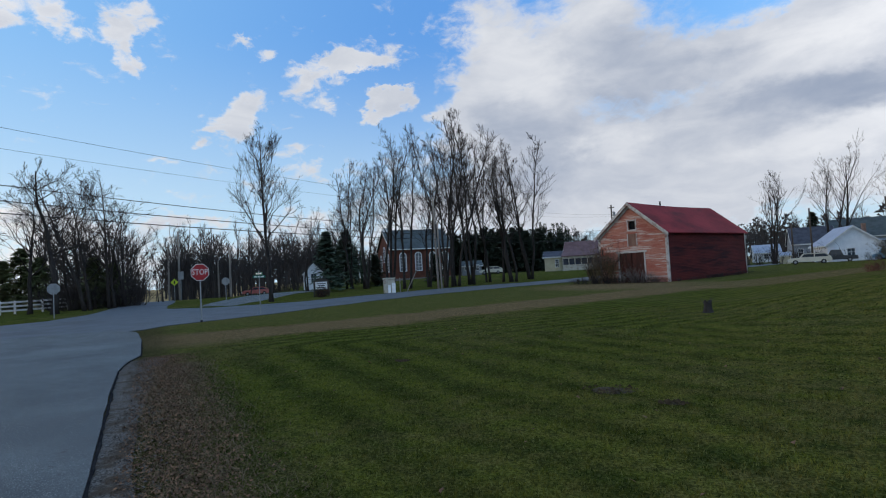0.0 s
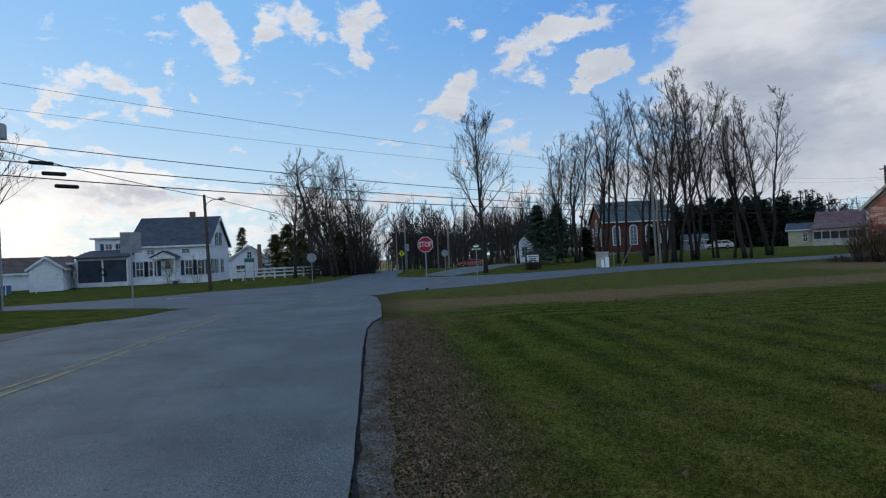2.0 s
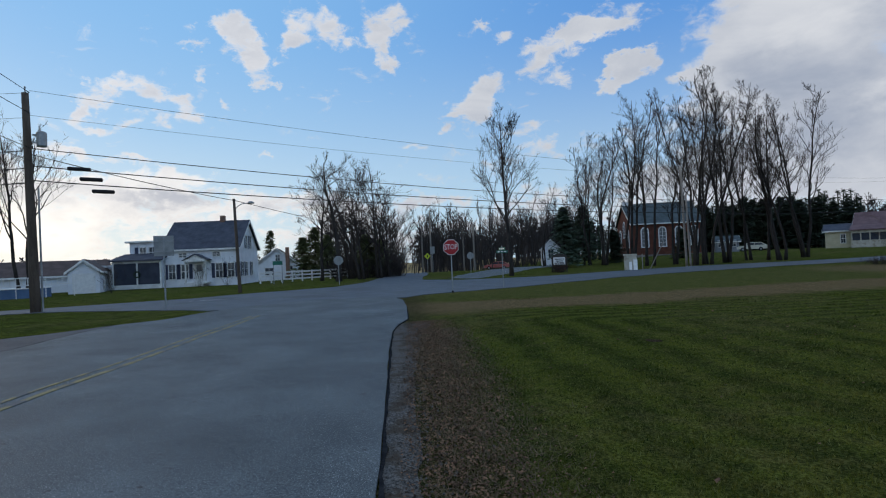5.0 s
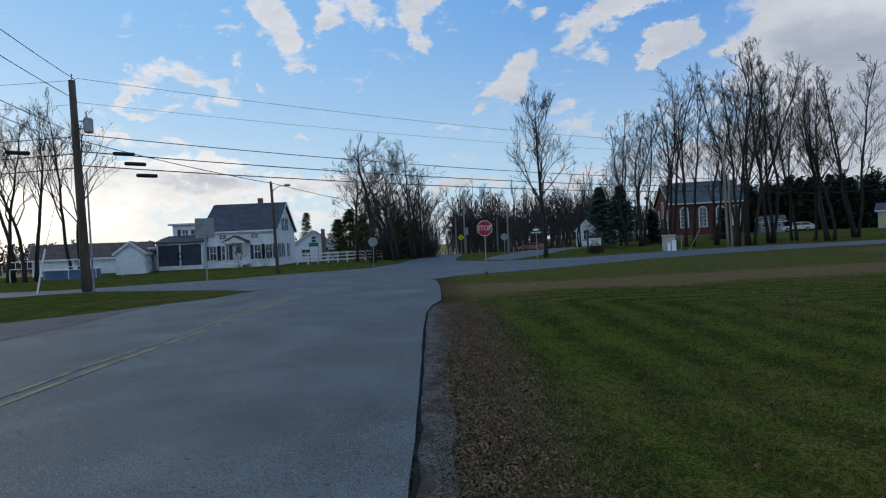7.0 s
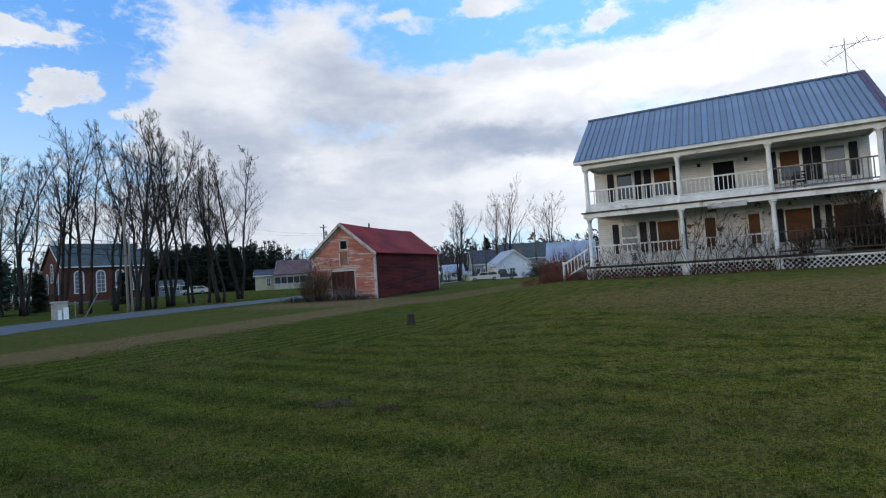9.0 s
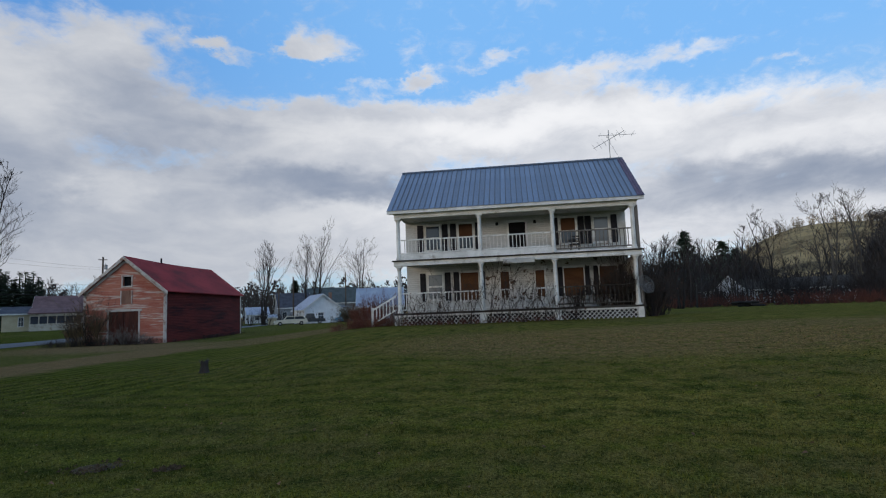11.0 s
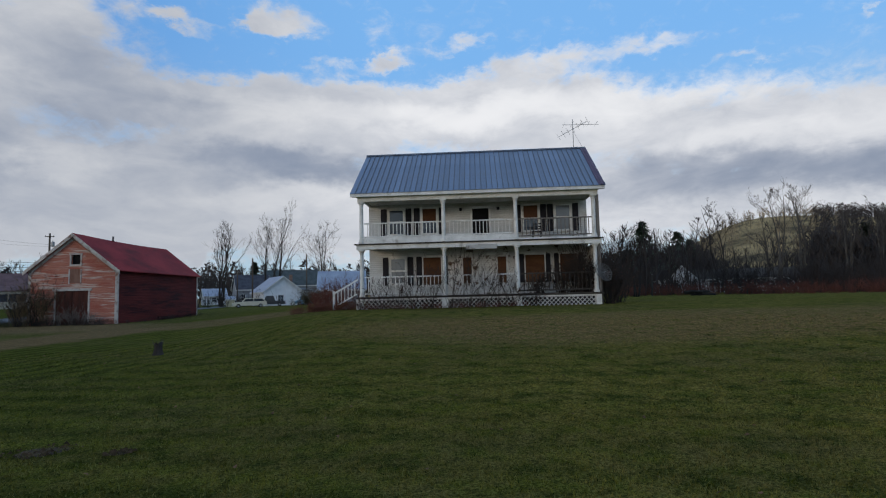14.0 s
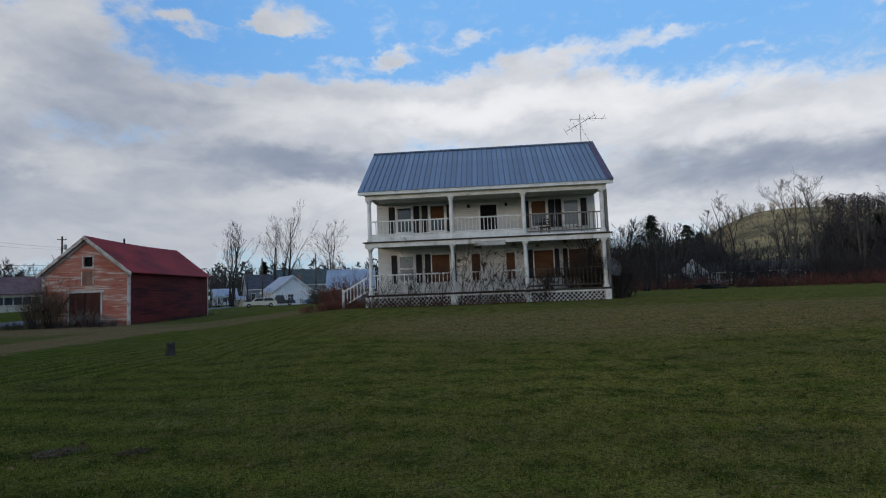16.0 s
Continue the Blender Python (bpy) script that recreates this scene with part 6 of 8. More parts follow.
def church():
    x, y = spot(34.9, 95)
    h = thing("church", pose(x, y, 0.25, 0, 0, 49), "red brick church with slate roof and tall arched white windows", "church")
    # local x runs along the long side, y into the building, the gable on the west end
    shell(h, 0, 11.0, 0, 10.5, 6.1, 9.6, BRICK, GREEN_ROOF, "x", 0.35, trim=WHITE_TRIM)

    def arched(u, z, w, hh, face):
        def put(pts, c, d):
            g = Geo()
            return g.prism(pts, "y", c, d) if face == "y" else g.prism(pts, "x", c, d)
        def arch(r, b):
            return [(u - r, b), (u + r, b)] + [(u + r * math.cos(a), z + hh - w / 2 + r * math.sin(a)) for a in [math.pi * k / 10 for k in range(11)]]
        win = part("arched_window", put(arch(w / 2 + 0.13, z - 0.13), -0.06, 0.0), SIGN_WHITE, h, "tall white arched window")
        pane = part("pane", put(arch(w / 2 - 0.03, z), -0.075, -0.061), PANE_DULL, win)
        g = Geo()
        g.prism([(u - 0.03, z), (u + 0.03, z), (u + 0.03, z + hh), (u - 0.03, z + hh)], "y" if face == "y" else "x", -0.095, -0.076)
        for k in range(1, 5):
            zz = z + hh * k / 5.4
            g.prism([(u - w / 2 + 0.03, zz), (u + w / 2 - 0.03, zz), (u + w / 2 - 0.03, zz + 0.05), (u - w / 2 + 0.03, zz + 0.05)], "y" if face == "y" else "x", -0.095, -0.0765)
        part("muntins", g, SIGN_WHITE, win)
    for u in (2.0, 4.8, 7.4, 9.8):
        arched(u, 2.1, 1.05, 3.1, "y")
    for v in (2.6, 7.9):
        arched(v, 2.1, 1.05, 3.0, "x")
    arched(5.25, 3.9, 1.2, 2.6, "x")
    part("plinth", Geo().box(-0.06, 11.06, -0.06, 0.0, -0.3, 0.8), GREY_WOOD, h, "grey stone plinth")
    part("bell_base", Geo().box(-0.2, 1.0, 4.7, 5.8, 9.2, 10.1, 0.03), SIGN_WHITE, h)
    # low white hall beyond
    x, y = spot(26.6, 104)
    b = thing("hall", pose(x, y, land(x, y), 0, 0, 30), "low grey hall behind the trees", "building")
    shell(b, -1.8, 1.8, 0, 6, 1.8, 2.7, GREY_SIDING, GREEN_ROOF, "x", 0.3)
    for u in (-0.9, 0.9):
        pane_window(b, u, 0.9, 0.8, 1.0, 0.0)


church()


OLD_CREAM = surf("old_cream_paint", (0.40, 0.37, 0.31), (0.52, 0.49, 0.42), 2.0, 0.8, 0.2, stain=(0.25, 0.20, 0.15), stain_scale=2.0)


def church_sign():
    s = thing("notice_board", stand(42.1, 54.0) @ Matrix.Diagonal((0.8, 0.8, 0.92, 1)), "white lettered notice board with dark arched frame", "sign")
    for x in (-0.85, 0.85):
        part("post", Geo().box(x - 0.07, x + 0.07, -0.07, 0.07, -0.2, 1.75), DARK_WOOD, s)
    part("frame", Geo().prism([(-0.85, 0.65), (0.85, 0.65), (0.85, 1.65), (0.45, 1.9), (-0.45, 1.9), (-0.85, 1.65)], "y", -0.06, 0.06), DARK_WOOD, s)
    b = part("board", Geo().box(-0.70, 0.70, -0.075, -0.061, 0.78, 1.55), SIGN_WHITE, s)
    for k, w in enumerate((0.5, 0.42, 0.55)):
        part("text_bar", Geo().box(-w, w, -0.08, -0.0755, 0.92 + 0.2 * k, 1.0 + 0.2 * k), SHUTTER, b)
    c = thing("cabinet", stand(35.2, 53.2), "off-white roadside box with loose panels leaning on it", "box")
    part("box", Geo().box(-0.55, 0.55, -0.35, 0.35, -0.1, 1.3, 0.03), OLD_CREAM, c)
    part("lid", Geo().prism([(-0.42, 1.3), (0.42, 1.3), (0.42, 1.36), (-0.42, 1.46)], "x", -0.6, 0.6), OLD_CREAM, c)
    for x, w, hh in ((-0.12, 0.16, 0.75), (0.25, 0.22, 0.95)):
        part("panel", Geo().add([(x, -0.7, -0.05), (x + w * 1.6, -0.7, -0.05), (x + w * 1.6, -0.37, hh), (x, -0.37, hh), (x, -0.67, -0.05), (x + w * 1.6, -0.67, -0.05), (x + w * 1.6, -0.355, hh), (x, -0.355, hh)], [(0, 1, 2, 3), (7, 6, 5, 4), (0, 3, 7, 4), (1, 5, 6, 2), (3, 2, 6, 7)]), SIGN_WHITE, c)
    part("stake", Geo().box(1.0, 1.08, -0.05, 0.05, -0.1, 1.4), POLE_PALE, c)
    k = thing("guy_stake", stand(32.9, 55), "slanting pale guy brace on the grass", "guy brace")
    part("brace", Geo().tube([(-0.5, 0, -0.1), (0.75, 0, 2.4)], 0.05, 6), POLE_PALE, k)


church_sign()


def porch_cottage():
    x, y = spot(16.2, 96)
    h = thing("cottage", pose(x, y, land(x, y), 0, 0, 10), "low cream cottage with faded purple roof and porch", "house")
    shell(h, -1.4, 6.5, 0, 7.0, 2.7, 4.9, CREAM, PURPLE_ROOF, "x", 0.35)
    part("porch_roof", Geo().prism([(-2.2, 2.3), (0.2, 3.05), (0.2, 3.15), (-2.2, 2.42)], "x", -1.8, 6.9), PURPLE_ROOF, h)
    part("porch_wall", Geo().box(-1.6, 6.6, -2.0, -1.85, -0.3, 0.95), OLD_CREAM, h)
    part("porch_head", Geo().box(-1.6, 6.6, -2.0, -1.85, 1.95, 2.3), OLD_CREAM, h)
    part("porch_dark", Geo().box(-1.5, 6.5, -1.7, -1.65, 0.95, 1.95), SCREEN, h)
    for i in range(9):
        part("post", Geo().box(-1.6 + i * 1.0, -1.48 + i * 1.0, -2.0, -1.85, 0.95, 1.95), OLD_CREAM, h)
    g = thing("shed", pose(*spot(18.2, 96), land(*spot(18.2, 96)), 0, 0, 14), "small cream shed with grey roof", "shed")
    shell(g, -1.5, 1.5, 0, 5.0, 2.5, 3.4, CREAM, SLATE, "x", 0.3)
    pane_window(g, 0.6, 0.7, 0.5, 1.2, 0.0)


porch_cottage()


def village():
    def at(az, d, turn):
        x, y = spot(az, d)
        return pose(x, y, land(x, y), 0, 0, turn)
    h = thing("cottage", at(-7.3, 100, 8), "small white gabled cottage with pale roof", "house")
    shell(h, -3.3, 3.3, 0, 9, 2.6, 5.1, WHITE_SIDING, PALE_ROOF, "y", 0.35)
    part("dark_wing", Geo().box(3.31, 6.2, 1.0, 7.5, -0.4, 2.4), WHITE_SIDING, h)
    part("wing_roof", Geo().prism([(3.1, 2.9), (6.6, 2.35), (6.6, 2.5), (3.1, 3.05)], "y", 0.7, 7.8), PALE_ROOF, h)
    pane_window(h, -0.4, 0.8, 0.9, 1.0, 0.0)
    pane_window(h, 4.7, 0.8, 1.1, 0.9, 1.0)
    part("chimney", Geo().box(2.2, 2.7, 3.6, 4.1, 3.2, 5.5), TAN_BRICK, h)
    g = thing("house", at(-4.2, 122, 4), "grey house with slate roof behind the cottage", "house")
    shell(g, -2.6, 4.2, 0, 8, 3.4, 6.4, GREY_SIDING, SLATE, "x", 0.3)
    for u in (-1.4, 0.6, 2.6):
        pane_window(g, u, 1.0, 0.8, 1.3, 0.0)
    g = thing("barn", at(-8.3, 128, -4), "large barn with grey-green roof and dark end wall", "barn")
    shell(g, -6.0, 5.6, 0, 9, 4.2, 7.6, GREY_SIDING, GREEN_ROOF, "x", 0.35)
    pane_window(g, 3.0, 1.5, 0.9, 1.3, 0.0)
    g = thing("outbuilding", at(-12.6, 74, -14), "low building with pale blue-grey metal roof", "outbuilding")
    shell(g, -2.3, 3.6, 0, 5.5, 2.0, 4.3, GREY_SIDING, PALE_ROOF, "x", 0.3)
    g = thing("house", at(-0.6, 142, 6), "low white house with pale roof beyond the street", "house")
    shell(g, -1.4, 3.6, 0, 6, 2.2, 3.9, WHITE_SIDING, PALE_ROOF, "x", 0.3)
    pane_window(g, 0.8, 0.8, 0.9, 1.0, 0.0)
    s = thing("booth", at(-2.4, 104, 5), "small white booth beside the street", "booth")
    shell(s, -0.7, 0.7, 0, 1.2, 1.4, 1.8, CREAM, PALE_ROOF, "x", 0.12)
    w = thing("house", at(42.9, 92, 46), "white gabled house end behind the spruce", "house")
    shell(w, -1.4, 1.4, 0, 7, 2.9, 4.3, WHITE_SIDING, SLATE, "y", 0.25)
    pane_window(w, 0.0, 1.2, 0.8, 1.4, 0.0)
    # long low house beyond the brush
    r = thing("ranch_house", at(-50.5, 88, -50), "long low white house half hidden by brush", "house")
    shell(r, -9.0, 9.5, 0, 7, 2.0, 3.3, WHITE_SIDING, DARK_WOOD, "x", 0.4)
    shell_g = thing("porch_gable", at(-47.2, 86, -50), "small white open gable before the long house", "porch")
    shell(shell_g, -1.7, 1.7, 0, 1.8, 2.2, 3.9, WHITE_SIDING, DARK_WOOD, "y", 0.2)
    for u in (-6.5, -4.0, -1.0, 2.0, 5.0, 7.5):
        pane_window(r, u, 0.8, 1.2, 1.1, 0.0)


village()


# ---------------------------------------------------------------- vehicles
CAR_CREAM = surf("faded_cream_paint", (0.50, 0.48, 0.40), (0.60, 0.57, 0.48), 1.0, 0.45, 0.05, spec=0.5)
CAR_DARK = surf("dark_car_paint", (0.015, 0.017, 0.022), (0.03, 0.032, 0.04), 1.0, 0.35, 0.05, spec=0.6)
CAR_RED = surf("red_car_paint", (0.30, 0.05, 0.05), (0.42, 0.12, 0.11), 1.0, 0.4, 0.05, spec=0.5)
CAR_BLUE = surf("pale_blue_paint", (0.13, 0.28, 0.42), (0.19, 0.36, 0.50), 1.0, 0.5, 0.05)
RUBBER = surf("tyre_rubber", (0.012, 0.012, 0.013), (0.022, 0.021, 0.021), 4.0, 0.9, 0.2)


def car(m, paint, label, length=4.7, high=1.42, roof=(0.28, 0.36, 0.80, 0.97)):
    """A parked car seen from the side; roof: where windscreen and tailgate begin and end along it."""
    c = thing("car", m, label, "car")
    hl, w = length / 2, 0.85
    a, b, d, e = (length * f - hl for f in roof)
    low = [(-hl, 0.35), (-hl + 0.05, 0.72), (-hl + 0.35, 0.84), (a, 0.90), (e, 0.92), (hl - 0.06, 0.86), (hl, 0.5), (hl - 0.05, 0.33)]
    part("body", Geo().prism(low, "y", -w, w), paint, c)
    cab = [(a, 0.905), (b, high), (d, high), (e, 0.925)]
    part("cabin", Geo().prism(cab, "y", -w + 0.12, w - 0.12), paint, c)
    sx = 0.10
    glass = part("side_window", Geo().prism([(a + 0.22, 0.96), (b + sx, high - 0.10), ((b + d) / 2 - 0.05, high - 0.10), ((b + d) / 2 - 0.05, 0.96)], "y", -w + 0.105, -w + 0.118), PANE, c)
    part("side_window", Geo().prism([((b + d) / 2 + 0.05, 0.96), ((b + d) / 2 + 0.05, high - 0.10), (d - sx * 0.5, high - 0.10), (e - 0.25, 0.96)], "y", -w + 0.105, -w + 0.118), PANE, c)
    part("windscreen", Geo().add([(a + 0.03, -w + 0.2, 0.93), (a + 0.03, w - 0.2, 0.93), (b - 0.02, w - 0.25, high - 0.06), (b - 0.02, -w + 0.25, high - 0.06)], [(0, 1, 2, 3)]), PANE, c)
    for x in (-hl + 0.85, hl - 0.95):
        for sg in (-1, 1):
            wheel = part("wheel", Geo().tube([(x, sg * w * 0.80, 0.31), (x, sg * (w + 0.02), 0.31)], 0.31, 16), RUBBER, c)
            part("hub", Geo().tube([(x, sg * (w + 0.02), 0.31), (x, sg * (w + 0.035), 0.31)], [0.17, 0.12], 12), STEEL, wheel)
    part("bumper", Geo().box(-hl - 0.08, -hl, -w + 0.05, w - 0.05, 0.38, 0.52, 0.02), STEEL, c)
    part("bumper", Geo().box(hl, hl + 0.08, -w + 0.05, w - 0.05, 0.38, 0.52, 0.02), STEEL, c)
    for y in (-0.6, 0.6):
        part("headlight", Geo().tube([(-hl - 0.02, y, 0.62), (-hl + 0.05, y, 0.62)], 0.09, 10), SIGN_WHITE, c)
        part("tail_light", Geo().box(hl - 0.02, hl + 0.015, y - 0.1, y + 0.1, 0.58, 0.7), SIGN_RED, c)
    return c


car(stand(-4.15, 90, -2), CAR_CREAM, "old cream station wagon parked on the grass", 5.0, 1.45, (0.27, 0.36, 0.86, 0.98))
car(stand(-6.1, 97, -6), CAR_DARK, "dark pickup parked beside the cottage", 4.8, 1.75, (0.27, 0.36, 0.60, 0.66))
car(stand(-9.6, 92, -30), CAR_BLUE, "pale blue truck parked by the cottage", 3.4, 1.6, (0.2, 0.3, 0.6, 0.7))
car(stand(48.5, 95, 48), CAR_RED, "red and white car parked on the church drive", 4.4, 1.35, (0.28, 0.4, 0.75, 0.95))
car(stand(24.6, 100, 26), CAR_CREAM, "pale car parked behind the trees", 4.3, 1.4)


# ---------------------------------------------------------------- trees of the place
def plant_trees():
    row = "row of tall bare roadside trees"
    lab = "tall leafless locust tree with upright forked stems on the grass"
    for az, d, h, seed, stems in ((38.9, 76, 17.5, 11, 3), (37.6, 73, 18.5, 12, 3), (35.0, 67, 19.6, 13, 3), (33.4, 64.6, 18.0, 14, 2), (29.6, 61, 18.5, 15, 4), (28.3, 63, 19.0, 16, 3),
                                  (26.4, 66, 20.5, 17, 3), (24.9, 70, 17.5, 18, 2), (22.2, 68, 18.0, 19, 3), (20.6, 73, 18.8, 20, 3), (31.3, 66, 16.5, 21, 2), (23.5, 69, 17.0, 22, 2)):
        bare_tree(az, d, h, seed, lab, stems, first=0.30, spread=0.62, lift=0.32, thick=0.66, kids=(3, 4), depth=4, crown_len=0.32, limbs=20, group=row)
    bare_tree(47.0, 48.9, 14.0, 39, "tall bare maple with a spreading crown on the corner", 1, first=0.32, spread=0.55, lift=0.32, thick=0.74, depth=4, kids=(3, 5), crown_len=0.46, limbs=26)
    bare_tree(64.9, 55.5, 12.0, 32, "bare tree with a broad drooping crown beside the fence", 1, first=0.35, spread=0.95, lift=0.12, thick=1.3, depth=4, kids=(3, 5), crown_len=0.6, limbs=16)
    bare_tree(62.4, 58.5, 12.4, 33, "bare tree beside the road with tangled limbs", 2, first=0.12, spread=0.75, lift=0.2, depth=4, kids=(3, 5), crown_len=0.5, limbs=12)
    bare_tree(60.6, 60.5, 12.4, 34, "bare tree beside the road with tangled limbs", 2, first=0.12, spread=0.75, lift=0.25, depth=4, kids=(3, 5), crown_len=0.5, limbs=12)
    bare_tree(59.6, 64, 10.5, 35, "bare tree beside the road with tangled limbs", 2, first=0.12, spread=0.75, lift=0.2, depth=4, kids=(3, 4), crown_len=0.5, limbs=12)
    bare_tree(63.6, 63, 10.5, 36, "bare tree beside the road with tangled limbs", 2, first=0.12, spread=0.75, lift=0.2, depth=4, kids=(3, 4), crown_len=0.5, limbs=12)
    bare_tree(66.6, 60, 10.0, 37, "bare tree with a broad drooping crown beside the fence", 1, first=0.3, spread=0.9, lift=0.12, thick=1.1, depth=4, kids=(3, 5), crown_len=0.6, limbs=13)
    bare_tree(96.0, 58, 14.5, 41, "tall bare tree behind the utility pole", 2, first=0.35, spread=0.5, lift=0.3, depth=4, kids=(3, 4), limbs=11)
    bare_tree(94.6, 57, 13.5, 44, "tall bare tree behind the utility pole", 2, first=0.35, spread=0.5, lift=0.3, depth=4, kids=(3, 4), limbs=11)
    bare_tree(91.6, 59, 15.0, 42, "tall bare tree behind the utility pole", 2, first=0.3, spread=0.6, lift=0.35, depth=4, kids=(3, 4), limbs=11)
    bare_tree(-1.5, 112, 15.0, 51, "bare tree beyond the village street", 3, first=0.3, spread=0.45, lift=0.4, depth=4, kids=(3, 4), limbs=10)
    bare_tree(-5.7, 122, 19.5, 52, "tall bare tree behind the white cottage", 2, first=0.25, spread=0.5, lift=0.4, depth=4, kids=(3, 4), limbs=11)
    bare_tree(-7.0, 124, 17.5, 53, "tall bare tree behind the white cottage", 1, first=0.25, spread=0.5, lift=0.4, depth=4, kids=(3, 4), limbs=11)
    bare_tree(-11.0, 112, 15.5, 54, "bare round-crowned tree behind the roofs", 2, first=0.2, spread=0.75, lift=0.25, depth=4, kids=(3, 4), limbs=9)


plant_trees()


# ---------------------------------------------------------------- evergreens, shrubs and woods
BRUSH_RED = surf("red_brown_brush", (0.075, 0.029, 0.022), (0.165, 0.060, 0.042), 1.0, 0.9, 0.1)
BRUSH_DARK = surf("dark_brush", (0.022, 0.018, 0.017), (0.054, 0.044, 0.039), 1.0, 0.9, 0.1)
BRUSH_TAN = surf("dry_tan_stalks", (0.10, 0.072, 0.042), (0.17, 0.125, 0.075), 2.0, 0.9, 0.1)
DEAD_LEAF = surf("dead_leaves", (0.045, 0.024, 0.015), (0.235, 0.130, 0.074), 9.0, 0.9, 0.1)
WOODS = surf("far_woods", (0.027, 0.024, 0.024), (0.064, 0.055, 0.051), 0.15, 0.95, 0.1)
# lighter copy of WOODS: sunlight on the hillside is put into its tan
WOODS_SUNLIT = surf("sun_painted_far_woods", (0.12, 0.098, 0.070), (0.34, 0.265, 0.165), 0.02, 0.95, 0.1)


NEEDLE_BLUE = surf("blue_green_needles", (0.045, 0.080, 0.060), (0.11, 0.165, 0.115), 3.0, 0.85, 0.2)


def conifer(az, d, h, seed, label, material=None, width=0.26, start=0.08, gaps=0.0):
    """An evergreen: trunk, and sprays of needles on drooping boughs."""
    rng = random.Random(seed)
    x, y = spot(az, d)
    t = thing("evergreen_tree", Matrix.Translation((x, y, land(x, y) - 0.05)), label, "tree")
    part("trunk", Geo().tube([(0, 0, 0), (0, 0, h * 0.5), (0.03, 0, h)], [h * 0.02, h * 0.012, 0.01], 7), BARK, t)
    g = Geo()
    n = int(190 + h * 26)
    for i in range(n):
        f = rng.random() ** 0.8
        z = h * (start + (1 - start) * f)
        reach = h * width * (1 - f) ** 0.75 * rng.uniform(0.55, 1.1) + 0.12
        a = rng.uniform(0, 2 * math.pi)
        if gaps and noise.noise((math.cos(a) * 1.3, math.sin(a) * 1.3, z * 0.6 + seed)) < -0.25 + gaps * 0.2:
            continue
        c, s = math.cos(a), math.sin(a)
        for k in range(9):
            r = reach * (0.2 + 0.8 * (k + rng.random()) / 9)
            zz = z - 0.22 * r + 0.10 * r * r / max(reach, 0.1) + rng.gauss(0, 0.06)
            px, py = c * r + rng.gauss(0, 0.10 * r + 0.03), s * r + rng.gauss(0, 0.10 * r + 0.03)
            l = 0.26 + 0.022 * h + 0.14 * rng.random()
            b = a + rng.uniform(-1.1, 1.1)
            dx, dy = math.cos(b) * l, math.sin(b) * l
            wx, wy = -math.sin(b) * l * 0.38, math.cos(b) * l * 0.38
            g.add([(px - wx, py - wy, zz), (px + wx, py + wy, zz + rng.gauss(0, 0.04)), (px + dx, py + dy, zz - rng.uniform(-0.05, 0.22) * l * 2)], [(0, 1, 2)])
    part("crown", g, material or NEEDLE, t)
    return t


